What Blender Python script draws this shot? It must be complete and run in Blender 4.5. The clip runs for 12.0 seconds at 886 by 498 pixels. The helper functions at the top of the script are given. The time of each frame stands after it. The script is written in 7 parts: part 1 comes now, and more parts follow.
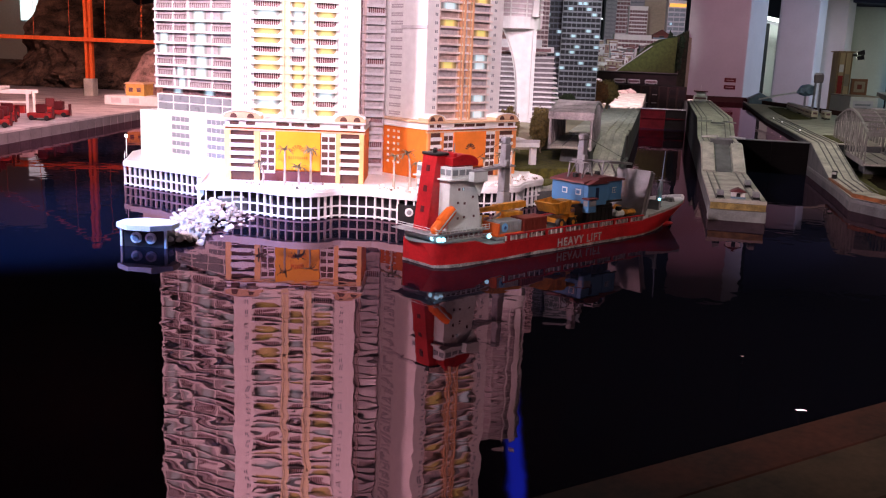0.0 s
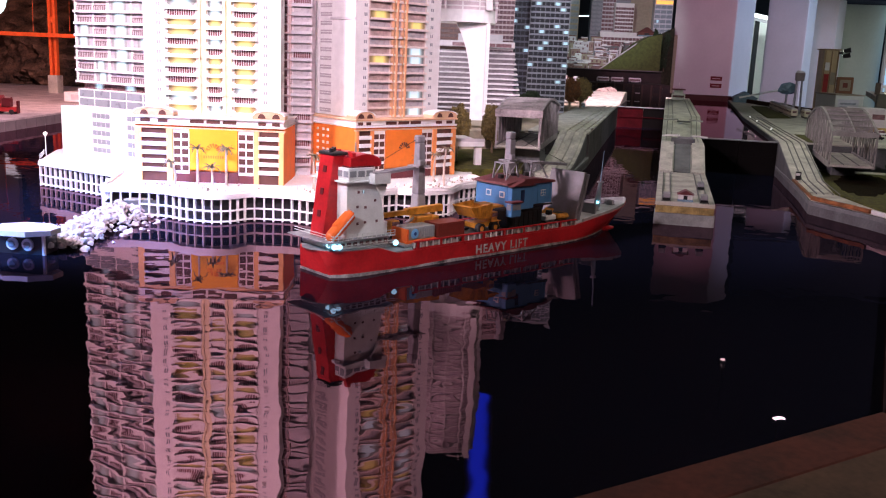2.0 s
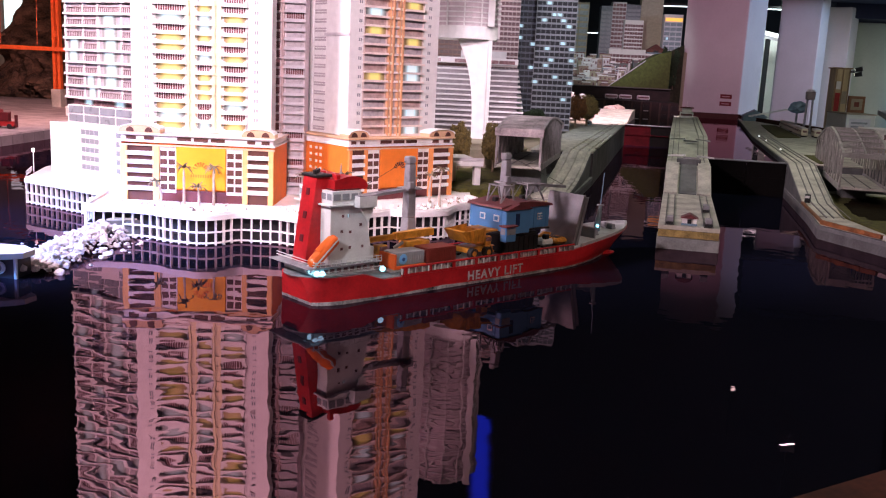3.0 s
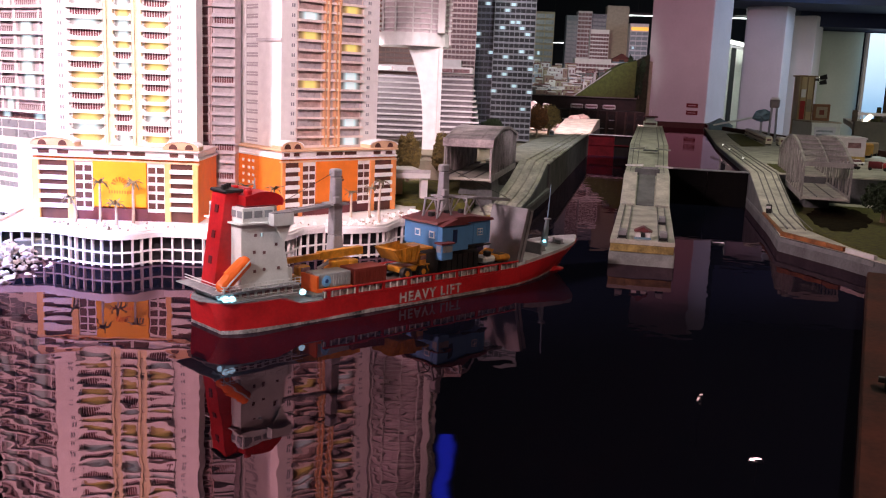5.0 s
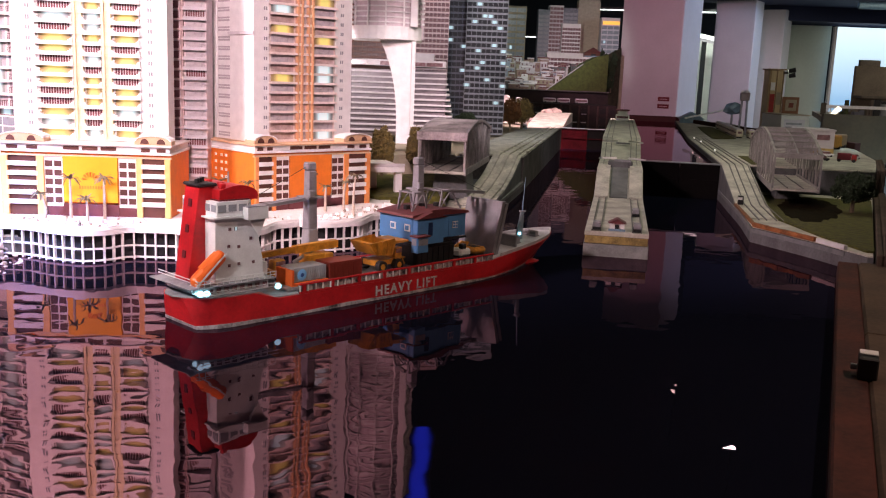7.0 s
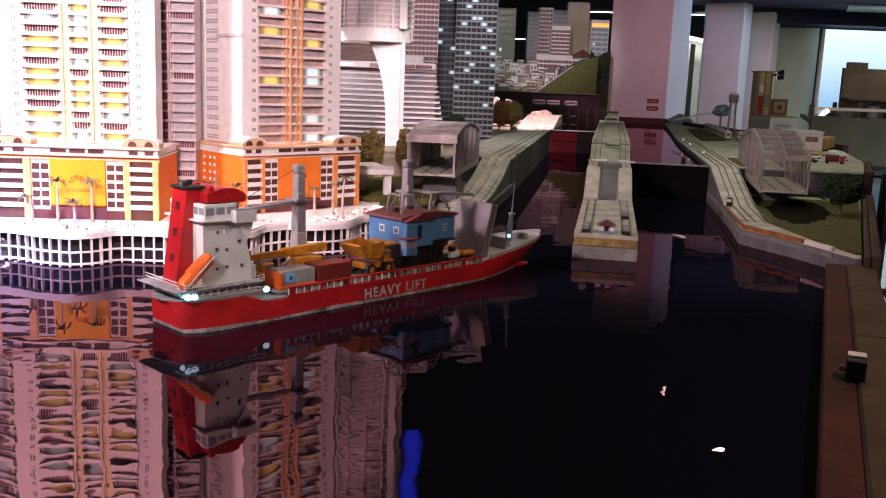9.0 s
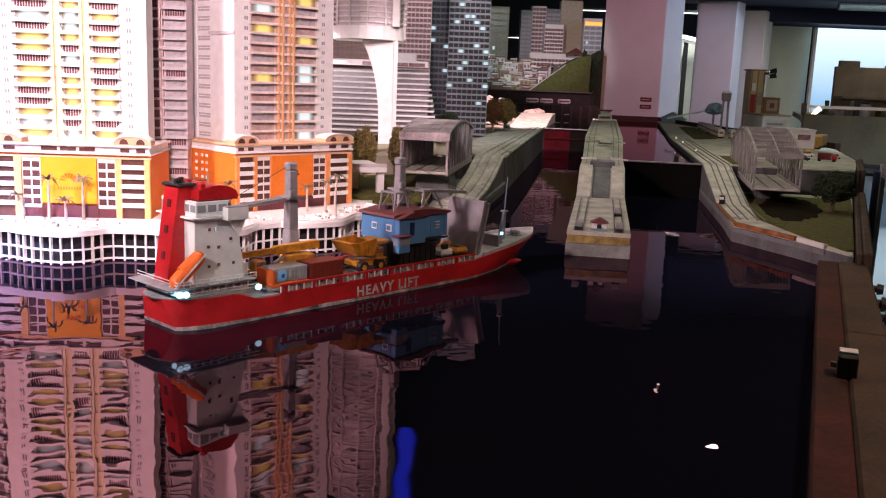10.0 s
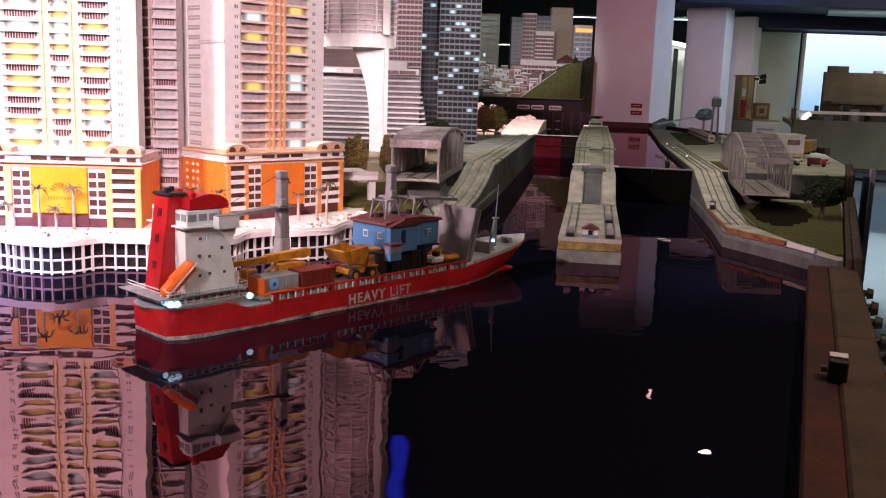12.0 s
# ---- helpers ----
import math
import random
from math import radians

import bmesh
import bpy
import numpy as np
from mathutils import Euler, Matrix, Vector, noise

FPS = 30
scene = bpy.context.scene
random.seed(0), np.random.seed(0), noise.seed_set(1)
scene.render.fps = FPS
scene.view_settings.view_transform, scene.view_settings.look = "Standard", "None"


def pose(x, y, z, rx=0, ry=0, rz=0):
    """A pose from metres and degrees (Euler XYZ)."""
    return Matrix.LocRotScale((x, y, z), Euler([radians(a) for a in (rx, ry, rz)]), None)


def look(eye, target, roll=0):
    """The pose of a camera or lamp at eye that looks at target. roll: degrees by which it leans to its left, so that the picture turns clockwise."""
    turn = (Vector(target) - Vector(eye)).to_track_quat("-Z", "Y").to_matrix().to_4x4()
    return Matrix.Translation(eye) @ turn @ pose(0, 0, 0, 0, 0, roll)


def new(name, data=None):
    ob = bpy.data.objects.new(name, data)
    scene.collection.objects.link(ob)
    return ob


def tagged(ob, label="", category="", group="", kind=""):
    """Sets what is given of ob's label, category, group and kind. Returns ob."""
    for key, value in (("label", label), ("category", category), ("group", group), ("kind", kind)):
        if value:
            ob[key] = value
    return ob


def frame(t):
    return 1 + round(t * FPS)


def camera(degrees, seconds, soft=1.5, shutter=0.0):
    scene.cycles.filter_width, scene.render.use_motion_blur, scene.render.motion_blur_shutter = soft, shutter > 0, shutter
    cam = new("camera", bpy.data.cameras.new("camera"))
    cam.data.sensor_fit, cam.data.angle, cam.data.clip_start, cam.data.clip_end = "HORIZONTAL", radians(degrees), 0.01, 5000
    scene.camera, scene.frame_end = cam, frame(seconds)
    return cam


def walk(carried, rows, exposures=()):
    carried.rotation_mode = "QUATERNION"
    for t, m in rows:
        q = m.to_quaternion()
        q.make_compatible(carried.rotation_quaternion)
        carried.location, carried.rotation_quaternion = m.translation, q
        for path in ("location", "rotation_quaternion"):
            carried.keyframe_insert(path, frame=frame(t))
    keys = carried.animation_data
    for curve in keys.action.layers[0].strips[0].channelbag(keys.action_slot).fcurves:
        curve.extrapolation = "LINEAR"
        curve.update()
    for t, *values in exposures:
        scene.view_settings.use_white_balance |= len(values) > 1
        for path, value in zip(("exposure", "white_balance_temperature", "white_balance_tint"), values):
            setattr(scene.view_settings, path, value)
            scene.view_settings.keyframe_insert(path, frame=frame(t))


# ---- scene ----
cam = camera(51.8, 12.0, 1.15)
PATH = [
    (0, (0.024, -0.249, 0.604), (-0.072, 1.706, 0.192), 2.3),
    (0.5, (0.127, -0.237, 0.598), (0.007, 1.716, 0.185), 2.3),
    (1, (0.196, -0.22, 0.593), (0.076, 1.732, 0.173), 2.3),
    (1.5, (0.258, -0.152, 0.583), (0.153, 1.8, 0.161), 2.3),
    (2, (0.289, -0.013, 0.594), (0.191, 1.941, 0.18), 2.4),
    (2.5, (0.305, 0.051, 0.607), (0.179, 2.009, 0.215), 2.6),
    (4.5, (0.443, 0.301, 0.585), (0.356, 2.265, 0.214), 3.3),
    (5, (0.446, 0.318, 0.592), (0.378, 2.285, 0.236), 2.4),
    (5.5, (0.446, 0.317, 0.588), (0.401, 2.284, 0.226), 2.0),
    (6, (0.445, 0.318, 0.589), (0.414, 2.284, 0.225), 2.1),
    (6.5, (0.438, 0.315, 0.587), (0.417, 2.282, 0.223), 2.2),
    (7, (0.441, 0.319, 0.585), (0.431, 2.285, 0.221), 2.2),
    (9, (0.444, 0.324, 0.586), (0.455, 2.291, 0.227), 2.2),
    (9.5, (0.446, 0.327, 0.585), (0.468, 2.294, 0.223), 2.2),
    (10, (0.447, 0.326, 0.582), (0.472, 2.292, 0.221), 2.2),
    (10.5, (0.446, 0.327, 0.583), (0.473, 2.295, 0.225), 2.2),
    (11, (0.447, 0.327, 0.581), (0.475, 2.296, 0.23), 2.1),
    (11.5, (0.447, 0.326, 0.582), (0.482, 2.296, 0.236), 2.1),
    (12, (0.45, 0.324, 0.584), (0.491, 2.294, 0.238), 1.9),
]
walk(cam, [(t, look(eye, target, roll)) for t, eye, target, roll in PATH],
     [(0, -0.16, 6050, 10), (1.0, -0.06, 5900, 10), (2.0, 0.03, 5800, 10), (2.5, 0.0, 5850, 10), (4.5, -0.08, 6300, 10), (6.0, -0.10, 6400, 10), (7.5, -0.09, 6450, 10), (9.0, -0.03, 6500, 10), (12, 0.0, 6500, 10)])

# ---------------------------------------------------------------- world and lights
world = bpy.data.worlds.new("world")
scene.world = world
world.use_nodes = True
world.node_tree.nodes["Background"].inputs[0].default_value = (0.35, 0.38, 0.55, 1)
world.node_tree.nodes["Background"].inputs[1].default_value = 0.02


def lamp(name, kind, m, energy, color, **kw):
    data = bpy.data.lights.new(name, kind)
    data.energy, data.color = energy, color
    for k, v in kw.items():
        if k == "size":
            if kind == "AREA":
                data.size = v
            else:
                data.shadow_soft_size = v
        elif k == "cone":
            data.spot_size, data.spot_blend = radians(v), 0.55
        elif k == "size_y":
            data.shape, data.size_y = "RECTANGLE", v
    ob = new(name, data)
    ob.matrix_world = m
    return ob


# show spots on the towers, a rosy white
SHOW = (1.0, 0.70, 0.735)
lamp("show_spot", "SPOT", look((-0.12, 0.25, 2.1), (-0.62, 3.6, 0.68)), 800, SHOW, size=0.22, cone=39)
lamp("show_spot", "SPOT", look((-2.3, 1.6, 2.1), (-0.70, 3.7, 0.48)), 680, SHOW, size=0.22, cone=66)
lamp("ship_spot", "SPOT", look((-1.1, 0.1, 2.1), (-0.20, 2.32, 0.05)), 290, (1.0, 0.88, 0.90), size=0.08, cone=17)
lamp("show_spot", "SPOT", look((1.1, 2.4, 2.2), (0.15, 5.2, 0.30)), 380, (1.0, 0.80, 0.83), size=0.06, cone=17)
# added fill, hidden among the towers, lights the terraced building
lamp("show_spot", "SPOT", look((-0.30, 4.80, 0.72), (-0.02, 5.8, 0.42)), 52, (1.0, 0.80, 0.83), size=0.06, cone=78)
lamp("tower_spot", "SPOT", look((1.3, 4.6, 2.25), (0.62, 7.0, 0.6)), 150, (0.88, 0.88, 1.0), size=0.1, cone=36)
# red show light over the far harbour, rose over its quay
lamp("red_spot", "SPOT", look((-2.6, 5.0, 2.2), (-4.2, 9.0, 0.5)), 540, (1.0, 0.44, 0.35), size=0.08, cone=75)
lamp("rose_spot", "SPOT", look((-1.9, 4.3, 2.2), (-2.9, 6.2, 0.1)), 540, (1.0, 0.55, 0.58), size=0.08, cone=72)
# added blue lamp, no fitting known: makes the water's glow before the terrace
lamp("violet_spot", "SPOT", look((-2.9, 0.9, 2.2), (-1.45, 2.75, 0.0)), 1700, (0.14, 0.36, 1.0), size=0.1, cone=27)
# dim house light over the canal
lamp("canal_light", "AREA", look((1.9, 5.6, 2.68), (1.75, 6.2, 0)), 36, (1.0, 0.95, 0.72), size=0.9)
lamp("canal_light", "AREA", look((0.9, 3.6, 2.2), (0.9, 4.0, 0)), 2.5, (0.95, 1.0, 0.85), size=1.2)
lamp("rose_spot", "SPOT", look((1.40, 8.0, 2.35), (1.45, 9.4, 0.25)), 760, (1.0, 0.66, 0.68), size=0.08, cone=44)
# pillars: rose from the show side, blue-white from the hall beyond
lamp("pillar_spot", "SPOT", look((1.5, 8.0, 2.2), (2.95, 13.0, 0.85)), 320, (1.0, 0.50, 0.66), size=0.1, cone=36)
lamp("hall_light", "SPOT", look((6.6, 11.9, 2.2), (4.2, 13.6, 0.8)), 190, (0.42, 0.62, 1.0), size=0.3, cone=72)
lamp("hall_light", "AREA", look((7.2, 11.6, 2.15), (7.2, 13.0, -0.3)), 60, (1.0, 0.96, 0.78), size=2.5)
lamp("hall_light", "AREA", look((4.95, 15.7, 2.2), (4.9, 16.5, 0.8)), 30, (0.95, 1.0, 0.92), size=0.5)
lamp("hall_light", "SPOT", look((4.9, 7.3, 2.4), (4.9, 7.5, -0.7)), 560, (0.76, 0.92, 1.0), size=0.3, cone=84)
# added front fill for the next display's skirt and kiosk
lamp("hall_light", "SPOT", look((5.4, 7.2, 2.45), (5.2, 9.9, 0.35)), 60, (1.0, 0.92, 0.76), size=0.2, cone=76)
# added warm lamp, no fitting known, to bring up the wooden kerb
lamp("aisle_light", "SPOT", look((2.3, 1.5, 2.4), (1.4, 1.95, 0)), 140, (1.0, 0.68, 0.54), size=0.04, cone=64)
# city light far behind
lamp("city_light", "SPOT", look((0.9, 10.0, 2.3), (1.9, 13.8, 0.95)), 210, (0.90, 0.95, 0.88), size=0.1, cone=36)

# ---------------------------------------------------------------- materials
MATS = {}


def mat(name, color, rough=0.6, metal=0.0, vary=0.18, scale=30.0, bump=0.15, spots=0.0, emit=0.0, streak=1.0, spec=0.5):
    """Paint or stone with variation at two scales, a little relief, and uneven gloss."""
    if name in MATS:
        return MATS[name]
    m = bpy.data.materials.new(name)
    m.use_nodes = True
    nt = m.node_tree
    bs = nt.nodes["Principled BSDF"]
    tc = nt.nodes.new("ShaderNodeTexCoord")
    mp = nt.nodes.new("ShaderNodeMapping")
    mp.inputs["Scale"].default_value = (1, 1, 1 / streak)
    nt.links.new(tc.outputs["Object"], mp.inputs[0])
    n1, n2 = nt.nodes.new("ShaderNodeTexNoise"), nt.nodes.new("ShaderNodeTexNoise")
    n1.inputs["Scale"].default_value, n1.inputs["Detail"].default_value = scale, 5
    n2.inputs["Scale"].default_value, n2.inputs["Detail"].default_value = scale * 9, 3
    nt.links.new(mp.outputs[0], n1.inputs["Vector"])
    nt.links.new(tc.outputs["Object"], n2.inputs["Vector"])
    mix = nt.nodes.new("ShaderNodeMath")
    mix.operation = "MULTIPLY_ADD"
    mix.inputs[1].default_value = 0.45
    nt.links.new(n2.outputs[0], mix.inputs[0])
    nt.links.new(n1.outputs[0], mix.inputs[2])
    ramp = nt.nodes.new("ShaderNodeValToRGB")
    lo = [c * (1 - vary * 1.3) for c in color]
    hi = [min(1, c * (1 + vary * 0.7)) for c in color]
    ramp.color_ramp.elements[0].position, ramp.color_ramp.elements[1].position = 0.5, 0.95
    ramp.color_ramp.elements[0].color, ramp.color_ramp.elements[1].color = (*lo, 1), (*hi, 1)
    nt.links.new(mix.outputs[0], ramp.inputs[0])
    out = ramp.outputs[0]
    info = nt.nodes.new("ShaderNodeObjectInfo")
    tone = nt.nodes.new("ShaderNodeHueSaturation")
    mr = nt.nodes.new("ShaderNodeMapRange")
    mr.inputs[3].default_value, mr.inputs[4].default_value = 1 - vary * 0.35, 1 + vary * 0.25
    nt.links.new(info.outputs["Random"], mr.inputs[0])
    nt.links.new(mr.outputs[0], tone.inputs["Value"])
    nt.links.new(out, tone.inputs["Color"])
    out = tone.outputs[0]
    nt.links.new(out, bs.inputs["Base Color"])
    rr = nt.nodes.new("ShaderNodeMapRange")
    rr.inputs[3].default_value, rr.inputs[4].default_value = max(0.03, rough - 0.12), min(1, rough + 0.12)
    nt.links.new(n1.outputs[0], rr.inputs[0])
    nt.links.new(rr.outputs[0], bs.inputs["Roughness"])
    bs.inputs["Metallic"].default_value = metal
    bs.inputs["Specular IOR Level"].default_value = spec
    if bump:
        bp = nt.nodes.new("ShaderNodeBump")
        bp.inputs["Strength"].default_value, bp.inputs["Distance"].default_value = bump, 0.002
        nt.links.new(mix.outputs[0], bp.inputs["Height"])
        nt.links.new(bp.outputs[0], bs.inputs["Normal"])
    if emit:
        nt.links.new(out, bs.inputs["Emission Color"])
        bs.inputs["Emission Strength"].default_value = emit
    MATS[name] = m
    return m


def glow(name, color, strength):
    if name in MATS:
        return MATS[name]
    m = bpy.data.materials.new(name)
    m.use_nodes = True
    bs = m.node_tree.nodes["Principled BSDF"]
    bs.inputs["Base Color"].default_value = (*color, 1)
    bs.inputs["Emission Color"].default_value = (*color, 1)
    bs.inputs["Emission Strength"].default_value = strength
    MATS[name] = m
    return m


def water_material():
    """Black sheet under thin ripples; gloss grows steeply towards grazing angles."""
    m = bpy.data.materials.new("dark_water")
    m.use_nodes = True
    nt = m.node_tree
    nt.nodes.remove(nt.nodes["Principled BSDF"])
    base, gloss, mix = nt.nodes.new("ShaderNodeBsdfDiffuse"), nt.nodes.new("ShaderNodeBsdfGlossy"), nt.nodes.new("ShaderNodeMixShader")
    base.inputs["Color"].default_value = (0.004, 0.005, 0.011, 1)
    gloss.inputs["Roughness"].default_value = 0.012
    # rosy gloss tint paints the reflections pinker than the lamps make them
    gloss.inputs["Color"].default_value = (1.0, 0.61, 0.68, 1)
    fres, power, cap = nt.nodes.new("ShaderNodeFresnel"), nt.nodes.new("ShaderNodeMath"), nt.nodes.new("ShaderNodeMath")
    fres.inputs["IOR"].default_value = 1.34
    power.operation, power.inputs[1].default_value = "POWER", 3.0
    cap.operation, cap.inputs[1].default_value, cap.inputs[2].default_value = "MULTIPLY_ADD", 1.0, 0.150
    nt.links.new(fres.outputs[0], power.inputs[0])
    nt.links.new(power.outputs[0], cap.inputs[0])
    nt.links.new(cap.outputs[0], mix.inputs[0])
    nt.links.new(base.outputs[0], mix.inputs[1])
    nt.links.new(gloss.outputs[0], mix.inputs[2])
    nt.links.new(mix.outputs[0], nt.nodes["Material Output"].inputs["Surface"])
    tc = nt.nodes.new("ShaderNodeTexCoord")
    a, b = nt.nodes.new("ShaderNodeTexNoise"), nt.nodes.new("ShaderNodeTexNoise")
    a.inputs["Scale"].default_value, a.inputs["Detail"].default_value = 11.0, 1.5
    b.inputs["Scale"].default_value, b.inputs["Detail"].default_value = 18, 1
    nt.links.new(tc.outputs["Object"], a.inputs["Vector"])
    nt.links.new(tc.outputs["Object"], b.inputs["Vector"])
    add = nt.nodes.new("ShaderNodeMath")
    add.operation = "MULTIPLY_ADD"
    add.inputs[1].default_value = 0.17
    nt.links.new(b.outputs[0], add.inputs[0])
    nt.links.new(a.outputs[0], add.inputs[2])
    bp = nt.nodes.new("ShaderNodeBump")
    bp.inputs["Strength"].default_value, bp.inputs["Distance"].default_value = 1.0, 0.00048
    nt.links.new(add.outputs[0], bp.inputs["Height"])
    nt.links.new(bp.outputs[0], gloss.inputs["Normal"])
    return m


WATER = water_material()


def light_wall_material():
    """Backlit sheet, white above and cyan-blue below."""
    m = glow("backlit_blue_white", (0.62, 0.85, 1.0), 1.15)
    nt = m.node_tree
    bs = nt.nodes["Principled BSDF"]
    tc = nt.nodes.new("ShaderNodeTexCoord")
    sep = nt.nodes.new("ShaderNodeSeparateXYZ")
    nt.links.new(tc.outputs["Object"], sep.inputs[0])
    ramp = nt.nodes.new("ShaderNodeValToRGB")
    mr = nt.nodes.new("ShaderNodeMapRange")
    mr.inputs[1].default_value, mr.inputs[2].default_value = 0.5, 1.6
    nt.links.new(sep.outputs[2], mr.inputs[0])
    nt.links.new(mr.outputs[0], ramp.inputs[0])
    ramp.color_ramp.elements[0].color, ramp.color_ramp.elements[1].color = (0.14, 0.30, 0.55, 1), (0.75, 0.92, 1.0, 1)
    nt.links.new(ramp.outputs[0], bs.inputs["Emission Color"])
    return m


LIGHTWALL = light_wall_material()
WHITE = mat("white_paint", (0.80, 0.79, 0.78), 0.55, vary=0.07, bump=0.06)
CREAM = mat("cream_paint", (0.82, 0.72, 0.46), 0.55, vary=0.08, bump=0.06)
PALEGREY = mat("pale_grey_paint", (0.58, 0.55, 0.57), 0.6, vary=0.1, bump=0.06)
ROSEGREY = mat("rose_grey_paint", (0.64, 0.55, 0.58), 0.6, vary=0.12, bump=0.06)
ROSE = mat("rose_paint", (0.58, 0.43, 0.42), 0.6, vary=0.1, bump=0.06)
ORANGE = mat("orange_paint", (0.78, 0.20, 0.02), 0.6, vary=0.1, bump=0.06)
PEACH = mat("peach_orange_paint", (0.80, 0.30, 0.09), 0.6, vary=0.1, bump=0.06)
ORANGE_TRIM = mat("pale_orange_trim", (0.70, 0.46, 0.28), 0.6, vary=0.1, bump=0.06)
SALMON = mat("salmon_paint", (0.80, 0.69, 0.65), 0.6, vary=0.12, bump=0.06)
AMBER = mat("amber_paint", (0.84, 0.50, 0.19), 0.6, vary=0.1, bump=0.06)
YELLOW = mat("yellow_panel_paint", (0.82, 0.37, 0.012), 0.5, vary=0.06, bump=0.04)
BROWNDARK = mat("dark_brown_paint", (0.10, 0.035, 0.025), 0.5, vary=0.2)
DARKWIN = mat("dark_window_glass", (0.22, 0.125, 0.135), 0.25, vary=0.3, scale=60, bump=0.0)
GREYWIN = mat("grey_window_glass", (0.26, 0.28, 0.305), 0.3, vary=0.10, scale=30, bump=0.0)
COLUMNSHADE = mat("painted_column_shade", (0.012, 0.010, 0.013), 0.7, vary=0.3)


def lit_window(name, color, strength, pale=0.3):
    """A lamp behind the pane: bright in the middle, pale wall towards the ends."""
    m = glow(name, color, strength)
    nt = m.node_tree
    bs = nt.nodes["Principled BSDF"]
    bs.inputs["Base Color"].default_value = (color[0] * pale, color[1] * pale * 0.9, (color[2] * 0.6 + 0.2) * pale, 1)
    tc = nt.nodes.new("ShaderNodeTexCoord")
    sep = nt.nodes.new("ShaderNodeSeparateXYZ")
    nt.links.new(tc.outputs["Generated"], sep.inputs[0])
    tri = nt.nodes.new("ShaderNodeMath")
    tri.operation = "PINGPONG"
    tri.inputs[1].default_value = 0.5
    nt.links.new(sep.outputs[0], tri.inputs[0])
    mr = nt.nodes.new("ShaderNodeMapRange")
    mr.interpolation_type = "SMOOTHSTEP"
    mr.inputs[1].default_value, mr.inputs[2].default_value, mr.inputs[4].default_value = 0.04, 0.36, strength
    nt.links.new(tri.outputs[0], mr.inputs[0])
    nt.links.new(mr.outputs[0], bs.inputs["Emission Strength"])
    return m


LITWHITE = lit_window("lit_window_white", (0.80, 0.95, 1.0), 0.9, 0.34)
LITYELLOW = lit_window("lit_window_yellow", (1.0, 0.80, 0.22), 0.75, 0.40)
LITCOOL = lit_window("lit_window_cool", (0.66, 0.88, 1.0), 0.85)
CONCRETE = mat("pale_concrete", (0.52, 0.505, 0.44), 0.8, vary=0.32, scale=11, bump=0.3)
# much darker, streaked tone than the decks' concrete
CONCRETE_D = mat("dark_streaked_concrete", (0.125, 0.13, 0.133), 0.8, vary=0.35, scale=14, bump=0.3, streak=3)
RAILSTEEL = mat("dull_rail_steel", (0.16, 0.15, 0.15), 0.5, metal=0.6)
TRUSS = mat("lilac_grey_steel", (0.33, 0.30, 0.305), 0.6, vary=0.35, scale=18)
GRASS = mat("static_grass", (0.088, 0.086, 0.011), 0.95, vary=0.5, scale=40, bump=0.9)
GRASS_D = mat("shaded_turf", (0.05, 0.06, 0.018), 0.95, vary=0.5, scale=40, bump=0.9)
LEAF = mat("olive_foliage", (0.15, 0.105, 0.028), 0.9, vary=0.5, scale=60, bump=0.5)
LEAF_D = mat("deep_green_foliage", (0.03, 0.05, 0.02), 0.9, vary=0.5, scale=60, bump=0.5)
BARK = mat("bark", (0.16, 0.11, 0.07), 0.9, vary=0.3)
RED = mat("ship_red_paint", (0.46, 0.011, 0.016), 0.42, vary=0.28, scale=12, bump=0.1)
DARKRED = mat("dark_red_paint", (0.11, 0.010, 0.014), 0.5, vary=0.2)
SHIPWHITE = mat("ship_white_paint", (0.74, 0.77, 0.765), 0.45, vary=0.1, scale=25, bump=0.08)
DECKGREY = mat("ship_deck_grey", (0.30, 0.31, 0.33), 0.7, vary=0.3, scale=30)
STEELGREY = mat("steel_grey_paint", (0.27, 0.27, 0.29), 0.5, vary=0.2)
MACHYELLOW = mat("machine_yellow", (0.62, 0.27, 0.025), 0.5, vary=0.3, scale=60)
BLUEPAINT = mat("powder_blue_paint", (0.085, 0.25, 0.5), 0.5, vary=0.1)
MAROON = mat("maroon_roof", (0.14, 0.035, 0.04), 0.6, vary=0.2)
RUSTBOX = mat("rust_red_container", (0.20, 0.028, 0.018), 0.5, vary=0.2)
LIFEBOAT = mat("lifeboat_orange", (0.85, 0.15, 0.015), 0.4, vary=0.08)
BLACK = mat("black_plastic", (0.012, 0.012, 0.013), 0.5, vary=0.3)
ROCK = mat("pale_rock", (0.60, 0.54, 0.52), 0.9, vary=0.35, scale=35, bump=0.6)
CLIFF = mat("red_brown_rock", (0.20, 0.125, 0.085), 0.9, vary=0.9, scale=5, bump=1.0)
CRANE_O = mat("signal_orange_steel", (0.80, 0.13, 0.02), 0.5, vary=0.15)
WOOD = mat("dark_varnished_wood", (0.080, 0.053, 0.037), 0.75, vary=0.35, scale=9, bump=0.2, streak=0.2, spec=0.2)
WOOD_R = mat("red_brown_board", (0.075, 0.024, 0.018), 0.75, vary=0.45, scale=9, bump=0.2, spec=0.2)
PILLAR = mat("pillar_plaster", (0.62, 0.58, 0.60), 0.85, vary=0.05, scale=3, bump=0.1)
WALLGREEN = mat("sage_wall_paint", (0.40, 0.44, 0.38), 0.85, vary=0.06, scale=3, bump=0.1)
DARKWALL = mat("black_hall_paint", (0.012, 0.014, 0.022), 0.8, vary=0.2, scale=3)
FLOORMAT = mat("grey_hall_floor", (0.42, 0.46, 0.50), 0.35, vary=0.1, scale=4, bump=0.05)
BLUESTEEL = mat("blue_grey_steel", (0.16, 0.25, 0.33), 0.5, vary=0.2)
